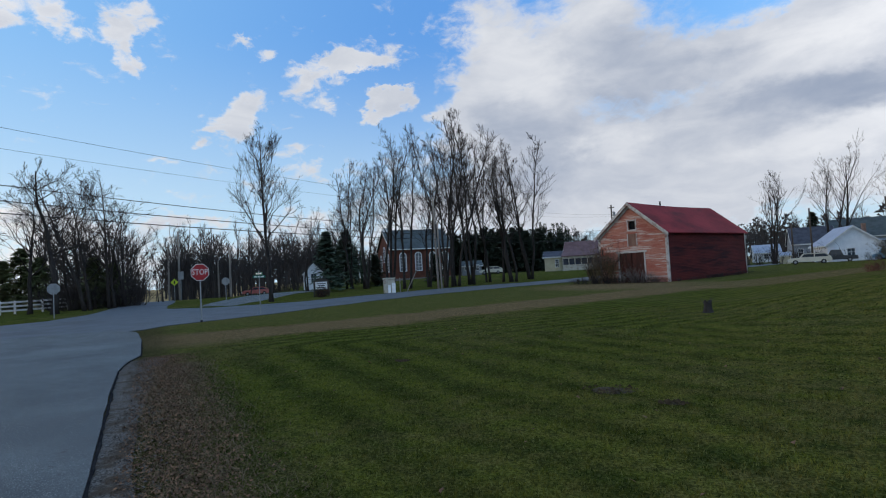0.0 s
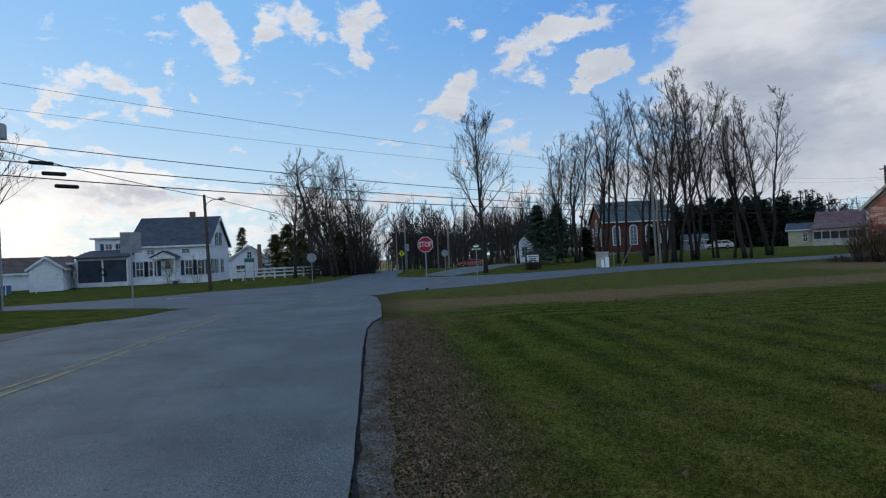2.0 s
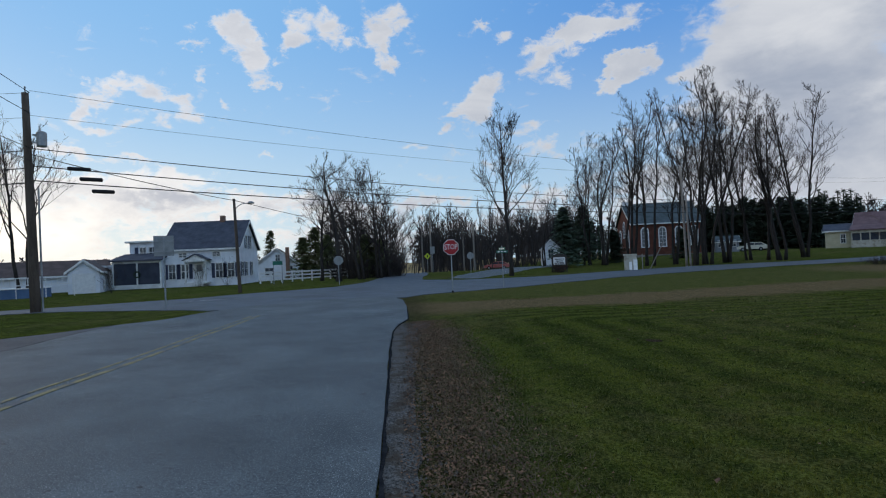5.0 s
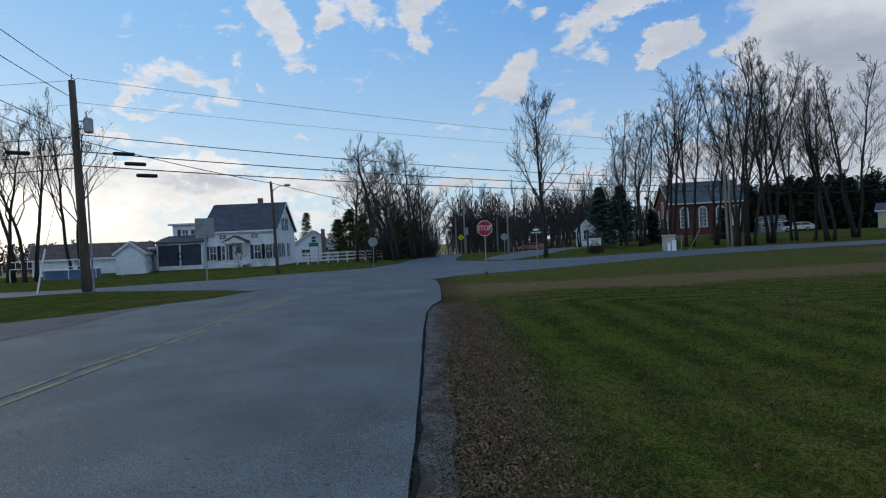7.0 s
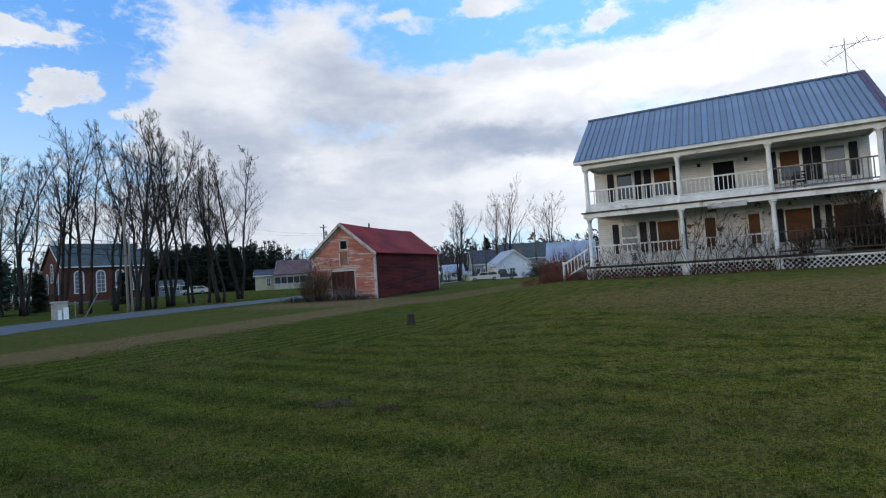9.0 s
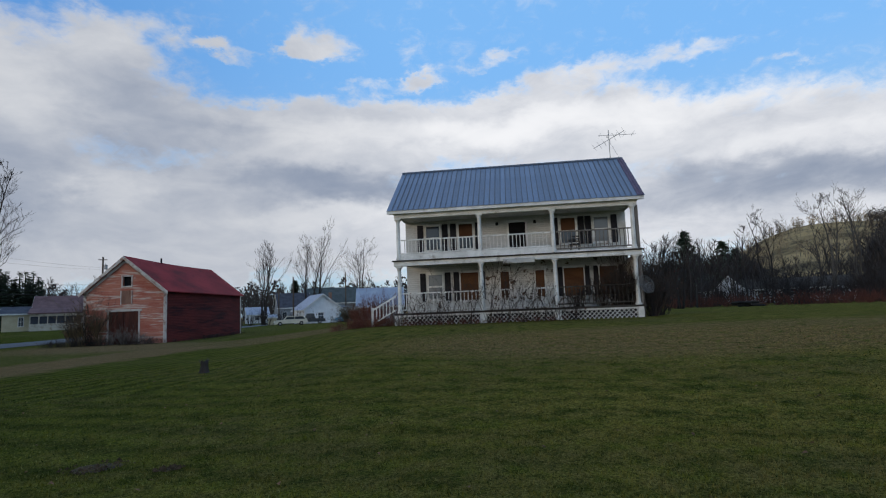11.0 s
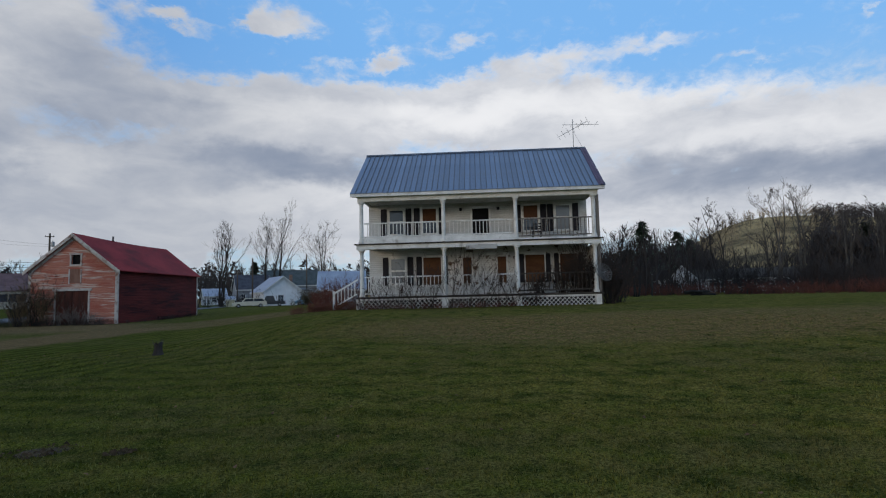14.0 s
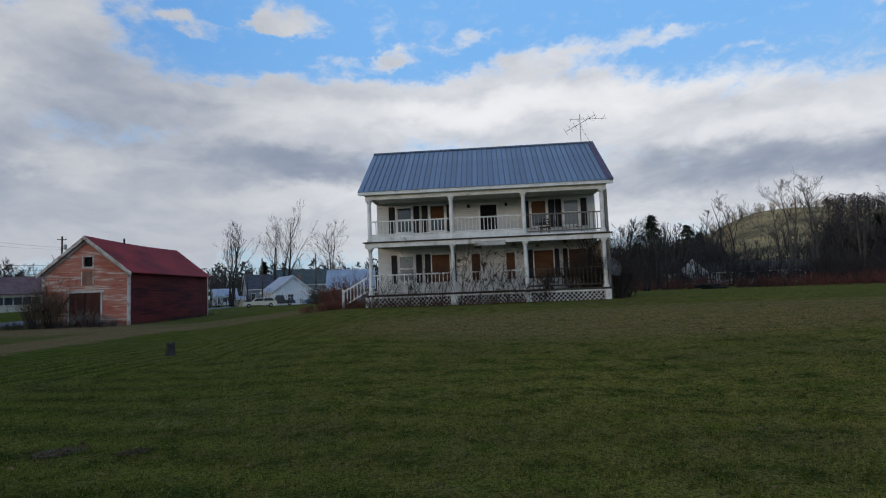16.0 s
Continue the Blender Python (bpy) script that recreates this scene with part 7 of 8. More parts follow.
def template(seed, h, kind):
    """Vertices and triangles of one small plant, to be joined into woods or brush."""
    rng = random.Random(seed)
    g = Geo()
    if kind == "tree":
        pts, p, d = [Vector((0, 0, 0))], Vector((0, 0, 0)), Vector((rng.gauss(0, 0.05), rng.gauss(0, 0.05), 1))
        for i in range(6):
            d = (d + Vector((rng.gauss(0, 0.07), rng.gauss(0, 0.07), 0.05))).normalized()
            p = p + d * (h / 6)
            pts.append(p.copy())
        g.tube(pts, [h * 0.012 * (1 - 0.85 * i / 6) for i in range(7)], 4, cap=False)
        for k in range(11):
            f = rng.uniform(0.2, 0.98)
            i = min(int(f * 6), 5)
            b, sp = rng.uniform(0, 6.28), rng.uniform(0.35, 0.8)
            limb(rng, pts[i].lerp(pts[i + 1], f * 6 - i), Vector((math.cos(b) * math.sin(sp), math.sin(b) * math.sin(sp), math.cos(sp))), h * 0.46 * (1.1 - f), h * 0.006 * (1.15 - f) + 0.02, 3, 1, g, g, 0.6, 0.3, 0.16, (3, 5), (3, 3, 3, 3, 3), 0.034)
    elif kind == "clump":
        g.tube([(0, 0, 0), (0, 0, h * 0.7)], [h * 0.03, h * 0.012], 3, cap=False)
        for k in range(52):
            a, f = rng.uniform(0, 6.28), rng.random()
            r = h * 0.30 * math.sin(math.pi * (0.12 + 0.85 * f)) * math.sqrt(rng.random())
            p = Vector((math.cos(a) * r, math.sin(a) * r, h * (0.22 + 0.78 * f)))
            u = Vector((rng.gauss(0, 1), rng.gauss(0, 1), rng.gauss(0.5, 1))).normalized() * h * 0.095
            w = Vector((rng.gauss(0, 1), rng.gauss(0, 1), rng.gauss(0, 1))).normalized() * h * 0.042
            g.add([p - w, p + w, p + u], [(0, 1, 2)])
    elif kind == "thicket":
        for k in range(120):
            a, f = rng.uniform(0, 6.28), rng.random() ** 0.8
            r = h * 0.34 * math.sqrt(rng.random()) * (1.1 - 0.5 * f)
            p = Vector((math.cos(a) * r, math.sin(a) * r, h * 0.86 * f))
            u = Vector((rng.gauss(0, 0.4), rng.gauss(0, 0.4), 1)).normalized() * h * rng.uniform(0.10, 0.22)
            w = Vector((-math.sin(a), math.cos(a), 0)) * h * 0.012
            g.add([p - w, p + w, p + u], [(0, 1, 2)])
    elif kind == "pine":
        g.tube([(0, 0, 0), (0, 0, h * 0.95)], [h * 0.03, h * 0.008], 3, cap=False)
        for k in range(150):
            a, f = rng.uniform(0, 6.28), rng.random() ** 0.9
            r = h * 0.27 * (1.04 - f) * math.sqrt(rng.random())
            p = Vector((math.cos(a) * r, math.sin(a) * r, h * (0.08 + 0.9 * f)))
            u = Vector((math.cos(a), math.sin(a), rng.uniform(-0.5, 0.2))) * h * 0.06
            w = Vector((-math.sin(a), math.cos(a), 0)) * h * 0.030
            g.add([p - w, p + w, p + u], [(0, 1, 2)])
    else:
        for k in range(14 if kind == "brush" else 11):
            b, sp = rng.uniform(0, 6.28), rng.uniform(0.05, 0.65)
            r0 = rng.uniform(0, 0.45) * h * 0.5
            limb(rng, Vector((math.cos(b) * r0, math.sin(b) * r0, -0.05)), Vector((math.cos(b) * math.sin(sp), math.sin(b) * math.sin(sp), math.cos(sp))), h * rng.uniform(0.6, 1.05), h * 0.006 + 0.008, 2, 1, g, g, 0.5, 0.2, 0.2, (3, 5), (3, 3, 3, 3, 3), 0.010)
    v = np.array([tuple(q) for q in g.v], dtype=np.float32)
    f = np.array([(q[0], q[k], q[k + 1]) for q in g.f for k in range(1, len(q) - 1)], dtype=np.int32)
    return v, f


def spread_stuff(name, temps, places, material, label, category):
    """Joins many small plants into one mesh: places of x, y, scale, turn."""
    rng = random.Random(len(places))
    vs, fs, base = [], [], 0
    for x, y, s, turn in places:
        v, f = temps[rng.randrange(len(temps))]
        c, sn = math.cos(turn), math.sin(turn)
        w = np.stack([(v[:, 0] * c - v[:, 1] * sn) * s + x, (v[:, 0] * sn + v[:, 1] * c) * s + y, v[:, 2] * s + land(x, y)], 1)
        vs.append(w)
        fs.append(f + base)
        base += len(v)
    v, f = np.concatenate(vs), np.concatenate(fs)
    me = bpy.data.meshes.new(name)
    me.vertices.add(len(v))
    me.vertices.foreach_set("co", v.astype(np.float32).ravel())
    me.loops.add(f.size)
    me.loops.foreach_set("vertex_index", f.astype(np.int32).ravel())
    me.polygons.add(len(f))
    me.polygons.foreach_set("loop_start", np.arange(0, f.size, 3, dtype=np.int32))
    me.polygons.foreach_set("loop_total", np.full(len(f), 3, dtype=np.int32))
    me.materials.append(material)
    me.update()
    me.validate()
    return tagged(new(name, me), label, category, "", "stuff")


def scatter(rng, n, az0, az1, d0, d1, s0, s1):
    out = []
    for _ in range(n):
        x, y = spot(rng.uniform(az0, az1), rng.uniform(d0, d1))
        out.append((x, y, rng.uniform(s0, s1), rng.uniform(0, 6.28)))
    return out


def plant_far():
    rng = random.Random(77)
    trees = [template(100 + k, 10.0, "tree") for k in range(6)]
    brush = [template(200 + k, 2.0, "brush") for k in range(4)]
    bush = [template(300 + k, 1.5, "bush") for k in range(3)]
    clump = [template(500 + k, 10.0, "clump") for k in range(5)]
    thicket = [template(520 + k, 10.0, "thicket") for k in range(5)]
    pine = [template(540 + k, 10.0, "pine") for k in range(4)]
    pl = scatter(rng, 165, 40, 56.4, 100, 180, 0.95, 1.5) + scatter(rng, 36, 49, 56.2, 84, 105, 0.7, 1.0) + scatter(rng, 70, 58.4, 66, 80, 140, 0.9, 1.3) + scatter(rng, 14, 55.5, 59, 190, 260, 1.0, 1.4)
    spread_stuff("woods", trees, pl, WOODS, "bare winter woods beyond the crossroads", "woods")
    pl = scatter(rng, 90, 64, 100, 150, 260, 0.5, 0.8) + scatter(rng, 150, -16, 24, 135, 230, 0.85, 1.25) + scatter(rng, 60, 13, 42, 120, 170, 0.8, 1.15)
    spread_stuff("woods", trees, pl, WOODS, "line of bare trees along the skyline", "woods")
    pl = scatter(rng, 55, -77, -41, 68, 100, 0.42, 0.72) + scatter(rng, 45, -50, -39.5, 62, 92, 0.5, 0.85) + scatter(rng, 70, -78, -38, 100, 170, 0.55, 0.9) + scatter(rng, 80, -80, -54, 95, 160, 0.8, 1.25)
    spread_stuff("woods", trees, pl, WOODS, "bare thicket of young trees at the lawn's end", "woods")
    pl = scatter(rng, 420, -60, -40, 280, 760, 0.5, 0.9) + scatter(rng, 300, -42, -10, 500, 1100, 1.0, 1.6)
    spread_stuff("woods", clump, pl, WOODS_SUNLIT, "bare far-hillside woods with sunlight painted into their tan", "woods")
    pl = scatter(rng, 1300, -84, -58, 150, 700, 0.7, 1.15)
    spread_stuff("woods", clump, pl, WOODS, "dark woods climbing the hill", "woods")
    pl = scatter(rng, 460, -84, -39.5, 88, 118, 0.30, 0.50) + scatter(rng, 420, -84, -57.5, 88, 135, 0.6, 0.98) + scatter(rng, 260, -50, -38.5, 92, 130, 0.55, 0.85)
    spread_stuff("woods", thicket, pl, WOODS, "dark dense thicket behind the brush", "woods")
    pl = scatter(rng, 150, 16.5, 31, 122, 150, 0.85, 1.15) + scatter(rng, 40, 30, 43, 112, 140, 0.7, 0.95)
    spread_stuff("evergreen_woods", pine, pl, NEEDLE, "dark belt of pines behind the church", "woods")
    pl = scatter(rng, 190, -80, -40.5, 62, 84, 0.6, 1.9) + scatter(rng, 40, -80, -58, 60, 75, 1.0, 1.9) + scatter(rng, 90, 58.6, 65.5, 62, 84, 0.7, 1.5) + scatter(rng, 70, 41, 55.8, 92, 115, 0.6, 1.1) + scatter(rng, 50, -14, 6, 98, 122, 0.8, 1.7)
    spread_stuff("brush", brush, pl, BRUSH_DARK, "dark leafless brush", "brush")
    pl = scatter(rng, 300, -80, -41.0, 56.5, 66, 0.35, 0.95)
    spread_stuff("brush", bush, pl, BRUSH_RED, "red-brown brush along the lawn's edge", "brush")
    pl = scatter(rng, 260, 39, 56.6, 300, 500, 1.4, 2.2) + scatter(rng, 300, 58.2, 100, 320, 520, 1.0, 1.6) + scatter(rng, 620, -38, 39, 330, 600, 1.4, 2.4)
    spread_stuff("woods", clump, pl, WOODS, "hazy far line of bare woods", "woods")
    # evergreens
    conifer(41.5, 70, 7.6, 1, "dark spruce beside the church sign", NEEDLE_BLUE, width=0.34)
    conifer(39.6, 78, 8.2, 2, "dark spruce among the roadside trees", NEEDLE_BLUE, width=0.36)
    conifer(36.6, 80, 4.5, 21, "dark yew before the church", width=0.42, start=0.02)
    conifer(30.4, 82, 4.0, 22, "dark yew before the church", width=0.45, start=0.02)
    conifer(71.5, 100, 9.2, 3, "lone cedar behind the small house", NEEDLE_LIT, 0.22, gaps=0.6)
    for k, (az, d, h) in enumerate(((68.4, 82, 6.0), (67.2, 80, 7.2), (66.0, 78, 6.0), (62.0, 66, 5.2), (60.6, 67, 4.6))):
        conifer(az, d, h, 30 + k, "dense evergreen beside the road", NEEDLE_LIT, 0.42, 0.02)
    for k, (az, d, h) in enumerate(((28.2, 118, 9.0), (26.8, 122, 9.5), (25.2, 116, 9.8), (23.6, 112, 9.0), (22.2, 116, 9.6), (20.8, 112, 8.4), (19.6, 114, 8.8), (18.4, 118, 8.0), (24.4, 126, 10.2), (21.4, 124, 10.0), (26.0, 128, 9.6), (29.4, 120, 9.0), (17.4, 122, 7.6))):
        conifer(az, d, h, 50 + k, "dark pine behind the roadside trees", width=0.42, start=0.03)
    conifer(-4.6, 130, 9.5, 70, "dark pine behind the grey house", width=0.3)
    conifer(-43.8, 92, 11.4, 71, "blue-green spruce behind the brush", NEEDLE_BLUE, width=0.30, start=0.3, gaps=0.5)
    conifer(-46.9, 94, 9.6, 72, "dark pine behind the brush", NEEDLE_BLUE, width=0.34, start=0.25, gaps=0.5)
    conifer(-48.0, 98, 8.6, 73, "dark pine behind the brush", NEEDLE_BLUE, width=0.38, start=0.2, gaps=0.5)
    conifer(-61.5, 105, 10.0, 74, "dark spruce on the rise", width=0.25)
    conifer(-64.0, 92, 7.5, 75, "dark spruce on the rise", width=0.35)
    lab = "bare tree rising from the thicket"
    bare_tree(-50.4, 82, 11.5, 81, lab, 2, first=0.3, spread=0.7, lift=0.25, depth=4, kids=(3, 4), limbs=8)
    bare_tree(-55.0, 84, 12.8, 82, lab, 2, first=0.35, spread=0.7, lift=0.3, depth=4, kids=(3, 4), limbs=8, pale=True)
    bare_tree(-56.9, 85, 13.6, 83, lab, 2, first=0.35, spread=0.6, lift=0.3, depth=4, kids=(3, 4), limbs=8, pale=True)
    bare_tree(-60.0, 80, 10.0, 84, lab, 3, first=0.3, spread=0.6, lift=0.3, depth=3, limbs=7, pale=True)
    bare_tree(-62.5, 78, 9.5, 85, lab, 3, first=0.3, spread=0.6, lift=0.3, depth=3, limbs=7, pale=True)
    bare_tree(-41.4, 48, 6.0, 86, "leafless shrub tree beside the farmhouse corner", 3, first=0.15, spread=0.7, lift=0.3, depth=3, limbs=8)
    bare_tree(-43.0, 56, 6.5, 87, "leafless shrub tree beside the farmhouse corner", 3, first=0.15, spread=0.7, lift=0.3, depth=3, limbs=8)
    bare_tree(43.6, 85, 12.0, 88, "bare tree beside the church drive", 2, first=0.25, spread=0.7, lift=0.3, depth=3, limbs=9)
    bare_tree(55.4, 92, 12.0, 89, "bare tall tree with broken top along the far road", 2, first=0.45, spread=0.5, lift=0.4, depth=3, limbs=6)
    bare_tree(57.0, 74, 6.5, 90, "bare tree beside the far road", 2, first=0.2, spread=0.6, lift=0.4, depth=3, limbs=7)
    return brush, bush


BRUSH_T, BUSH_T = plant_far()


def shrub(m, h, seed, label, stems=None, leaves=None, n=36, leaf=70, reach=0.5, thick=0.014):
    """A shrub of thin stems from one foot, with a few leaves still on."""
    rng = random.Random(seed)
    s = thing("shrub", m, label, "shrub")
    g, lf = Geo(), Geo()
    for k in range(n):
        b, sp = rng.uniform(0, 6.28), rng.uniform(0.05, reach)
        r0 = rng.uniform(0, 0.3)
        limb(rng, Vector((math.cos(b) * r0, math.sin(b) * r0, -0.08)), Vector((math.cos(b) * math.sin(sp), math.sin(b) * math.sin(sp), math.cos(sp))), h * rng.uniform(0.55, 1.05), thick, 4, 2, g, g, 0.5, 0.25, 0.2, (2, 4), (3, 3, 3, 3, 3))
    for k in range(leaf):
        p = Vector(g.v[rng.randrange(len(g.v))])
        a, l = rng.uniform(0, 6.28), rng.uniform(0.03, 0.07)
        u = Vector((math.cos(a), math.sin(a), rng.gauss(0, 0.5))) * l
        w = Vector((-math.sin(a), math.cos(a), rng.gauss(0, 0.5))) * l * 0.5
        lf.add([p, p + u * 0.5 + w, p + u, p + u * 0.5 - w], [(0, 1, 2, 3)])
    part("stem_tangle", g, stems or BRUSH_DARK, s)
    part("foliage", lf, leaves or BRUSH_RED, s)
    return s


def house_place(u, y):
    p = HM @ Vector((u, y, 0))
    return (p.x, p.y, land(p.x, p.y))


def plant_near():
    rng = random.Random(5)
    lab = "tangled leafless shrub with a few dark red leaves before the porch"
    for k, (u, y, h) in enumerate(((-6.2, -0.9, 1.1), (-5.3, -0.8, 1.3), (-4.4, -0.8, 1.5), (-3.4, -0.8, 2.1), (-2.5, -0.8, 1.6), (-1.5, -0.7, 2.6), (-0.6, -0.8, 2.3), (0.3, -0.8, 2.4), (1.2, -0.8, 1.9), (1.9, -0.7, 1.4), (2.9, -0.6, 0.9))):
        shrub(pose(*house_place(u, y)), h * 1.1, 400 + k, lab, n=9, leaf=60, thick=0.020)
    for k, (u, y, h) in enumerate(((5.9, 1.6, 2.4), (4.6, 0.5, 1.3), (3.3, 0.5, 1.1), (5.4, 0.4, 1.9), (6.0, 0.5, 2.7), (6.3, 0.9, 2.7), (7.1, 0.6, 2.6), (7.5, 1.6, 2.6), (8.0, 2.8, 2.6))):
        p = HM @ Vector((u, y, 0.68 if u < 6.4 else -0.2))
        shrub(Matrix.Translation(p), h, 430 + k, "dark vine thicket climbing the porch corner", n=34, leaf=120, reach=0.6, thick=0.022)
    for k, (u, y, h) in enumerate(((-8.3, 1.4, 1.5), (-9.0, 2.6, 1.5), (-9.9, 3.6, 1.1), (-7.9, 3.2, 1.7))):
        shrub(pose(*house_place(u, y)), h, 440 + k, "reddish leafless shrub beside the porch steps", BRUSH_RED, n=30, leaf=40)
    # brush heaps
    pl = []
    for _ in range(70):
        u, y = rng.uniform(-10.2, -6.3), rng.uniform(-0.5, 0.9)
        x, yy, _ = house_place(u, y - 0.35)
        pl.append((x, yy, rng.uniform(0.18, 0.42), rng.uniform(0, 6.28)))
    for _ in range(90):
        u, y = rng.uniform(-6.3, 2.6), rng.uniform(-1.0, -0.55)
        x, yy, _ = house_place(u, y)
        pl.append((x, yy, rng.uniform(0.10, 0.24), rng.uniform(0, 6.28)))
    spread_stuff("brush_heap", BUSH_T, pl, BRUSH_RED, "low heap of dark red brush along the porch foot", "brush")
    for k, (az, d, h) in enumerate(((-9.7, 58, 1.5), (-10.6, 57, 1.3))):
        shrub(stand(az, d), h, 450 + k, "clump of dry tan grass", BRUSH_TAN, BRUSH_TAN, n=90, leaf=10, reach=0.7)
    pl = scatter(rng, 40, -13.5, -8.0, 60, 70, 0.3, 0.6)
    spread_stuff("brush", BUSH_T, pl, BRUSH_DARK, "low dark brush before the cottage", "brush")
    # creeper and brush on the shed
    for k, (x, y, h) in enumerate(((-2.7, -0.5, 2.9), (-2.2, -0.5, 3.1), (-1.6, -0.6, 2.2), (-3.4, -0.4, 2.2), (-3.9, -0.2, 1.6))):
        p = SM @ Vector((x, y, 0))
        shrub(pose(p.x, p.y, land(p.x, p.y)), h, 460 + k, "brown creeper and brush climbing the shed gable", BRUSH_DARK if k % 2 else BRUSH_TAN, DEAD_LEAF, n=26, leaf=420, thick=0.02, reach=0.28)
    for k, (x, y, h) in enumerate(((-0.6, -0.7, 1.0), (0.3, -0.6, 1.3), (0.9, -0.6, 1.0), (1.8, -0.6, 0.8))):
        p = SM @ Vector((x, y, 0))
        shrub(pose(p.x, p.y, land(p.x, p.y)), h, 470 + k, "pale dead brush before the shed doors", GREY_WOOD, DEAD_LEAF, n=14, leaf=20, reach=0.9)
    pl = []
    for _ in range(80):
        p = SM @ Vector((rng.uniform(-5.2, 3.4), rng.uniform(-1.6, -0.3), 0))
        pl.append((p.x, p.y, rng.uniform(0.18, 0.42), rng.uniform(0, 6.28)))
    for _ in range(50):
        p = SM @ Vector((3.7 + rng.uniform(0, 0.35), rng.uniform(0, 14), 0))
        pl.append((p.x, p.y, rng.uniform(0.12, 0.28), rng.uniform(0, 6.28)))
    spread_stuff("brush_heap", BUSH_T, pl, BRUSH_DARK, "dark brush and debris along the shed foot", "brush")
    shrub(stand(42.1, 53.2), 0.85, 480, "low dark red bush below the notice board", BRUSH_DARK, BRUSH_RED, n=90, leaf=900, reach=1.3)
    for k, (az, d, h) in enumerate(((78.2, 62.5, 2.6), (75.6, 61.6, 2.8), (85.4, 58, 2.2))):
        shrub(stand(az, d), h, 490 + k, "bare ornamental shrub before the white house", BRUSH_DARK, BRUSH_DARK, n=10, leaf=5)


plant_near()


# ---------------------------------------------------------------- small things of the lawn and the farmhouse
def small_things():
    rng = random.Random(9)
    # stump
    x, y = -1.24, 18.6
    s = thing("stump", pose(x, y, land(x, y)) @ Matrix.Diagonal((0.8, 0.8, 0.95, 1.0)), "small dark rotten tree stump on the lawn", "stump")
    g = Geo()
    ring = []
    for z, r in ((-0.05, 0.24), (0.05, 0.17), (0.2, 0.135), (0.36, 0.13)):
        ring.append([(r * (1 + 0.18 * math.sin(3 * a + z * 4)) * math.cos(a), r * (1 + 0.15 * math.cos(2 * a)) * math.sin(a), z + (0.05 * math.sin(2 * a) if z > 0.3 else 0)) for a in [2 * math.pi * k / 14 for k in range(14)]])
    g.add([p for r in ring for p in r] + [(0, 0, 0.3)], [(i * 14 + k, i * 14 + (k + 1) % 14, (i + 1) * 14 + (k + 1) % 14, (i + 1) * 14 + k) for i in range(3) for k in range(14)] + [(42 + k, 42 + (k + 1) % 14, 56) for k in range(14)])
    part("wood", g, BARK, s)
    sp = Geo()
    for k in range(9):
        a = rng.uniform(0, 6.28)
        sp.tube([(0.12 * math.cos(a), 0.12 * math.sin(a), 0.3), (0.2 * math.cos(a), 0.2 * math.sin(a), 0.42 + 0.1 * rng.random())], [0.02, 0.004], 4)
    part("splinter_rim", sp, DARK_WOOD, s)
    # bare dirt spots
    for x, y, r in ((-1.62, 7.48, 0.22), (-5.9, 8.95, 0.09), (-0.82, 7.0, 0.09)):
        g = Geo()
        pts = [(x + r * (1 + 0.35 * noise.noise((math.cos(a) * 2, math.sin(a) * 2, x))) * math.cos(a) * 1.25, y + r * (1 + 0.35 * noise.noise((math.cos(a) * 2, math.sin(a) * 2, x + 9))) * math.sin(a)) for a in [2 * math.pi * k / 18 for k in range(18)]]
        g.add([(px, py, land(px, py) + 0.004) for px, py in pts] + [(x, y, land(x, y) + 0.012)], [(k, (k + 1) % 18, 18) for k in range(18)])
        for k in range(46):
            a, q = rng.uniform(0, 6.28), r * math.sqrt(rng.random()) * 1.4
            px, py, e = x + q * math.cos(a) * 1.25, y + q * math.sin(a), rng.uniform(0.012, 0.032)
            pz = land(px, py) + 0.01
            g.add([(px - e, py - e * 0.6, pz), (px + e, py - e * 0.4, pz), (px + e * 0.2, py + e, pz), (px, py, pz + e)], [(0, 1, 3), (1, 2, 3), (2, 0, 3)])
        tagged(new("dirt_patch", g.mesh("dirt_patch", DARK_SOIL)), "bare dark soil patch in the lawn", "dirt patch", "bare patches")
    # a post and a heap of old wood at the lawn's far edge
    p = thing("fence_post", stand(-44.4, 57.5), "weathered wooden post before the red brush", "post")
    part("shaft", Geo().tube([(0, 0, -0.3), (0.02, 0, 1.2), (0.06, 0, 2.35)], [0.08, 0.075, 0.065], 9), DARK_WOOD, p)
    part("cap_wire", Geo().tube([(-0.05, -0.08, 2.1), (0.15, -0.08, 2.12)], 0.012, 5), STEEL, p)
    w = thing("wood_heap", stand(-48.7, 56.0), "low dark heap of rotten logs on the grass", "log heap")
    for k in range(7):
        x, z, l = rng.uniform(-0.7, 0.7), 0.10 + 0.13 * (k % 3), rng.uniform(0.5, 0.9)
        part("log", Geo().tube([(x - l, rng.uniform(-0.3, 0.3), z), (x, rng.uniform(-0.2, 0.2), z + 0.05), (x + l, rng.uniform(-0.3, 0.3), z)], [0.10, 0.12, 0.09], 8), BARK, w)
    # roof aerial
    p = HM @ Vector((6.25, 4.4, 9.74))
    a = thing("tv_aerial", Matrix.Translation(p) @ pose(0, 0, 0, 0, 0, -27), "thin metal roof aerial on the ridge", "aerial")
    part("mast", Geo().tube([(0, 0, -0.05), (0, 0, 1.85)], 0.022, 6), STEEL, a)
    b1 = part("boom", Geo().tube([(-0.95, 0.1, 0.75), (0.95, -0.1, 1.70)], 0.016, 5), STEEL, a)
    for k in range(7):
        f = k / 6
        x, y, z = -0.9 + 1.8 * f, 0.1 - 0.2 * f, 0.78 + 0.9 * f
        part("element", Geo().tube([(x - 0.25, y - 0.7, z + 0.03), (x + 0.25, y + 0.7, z - 0.03)], 0.008, 4), STEEL, b1)
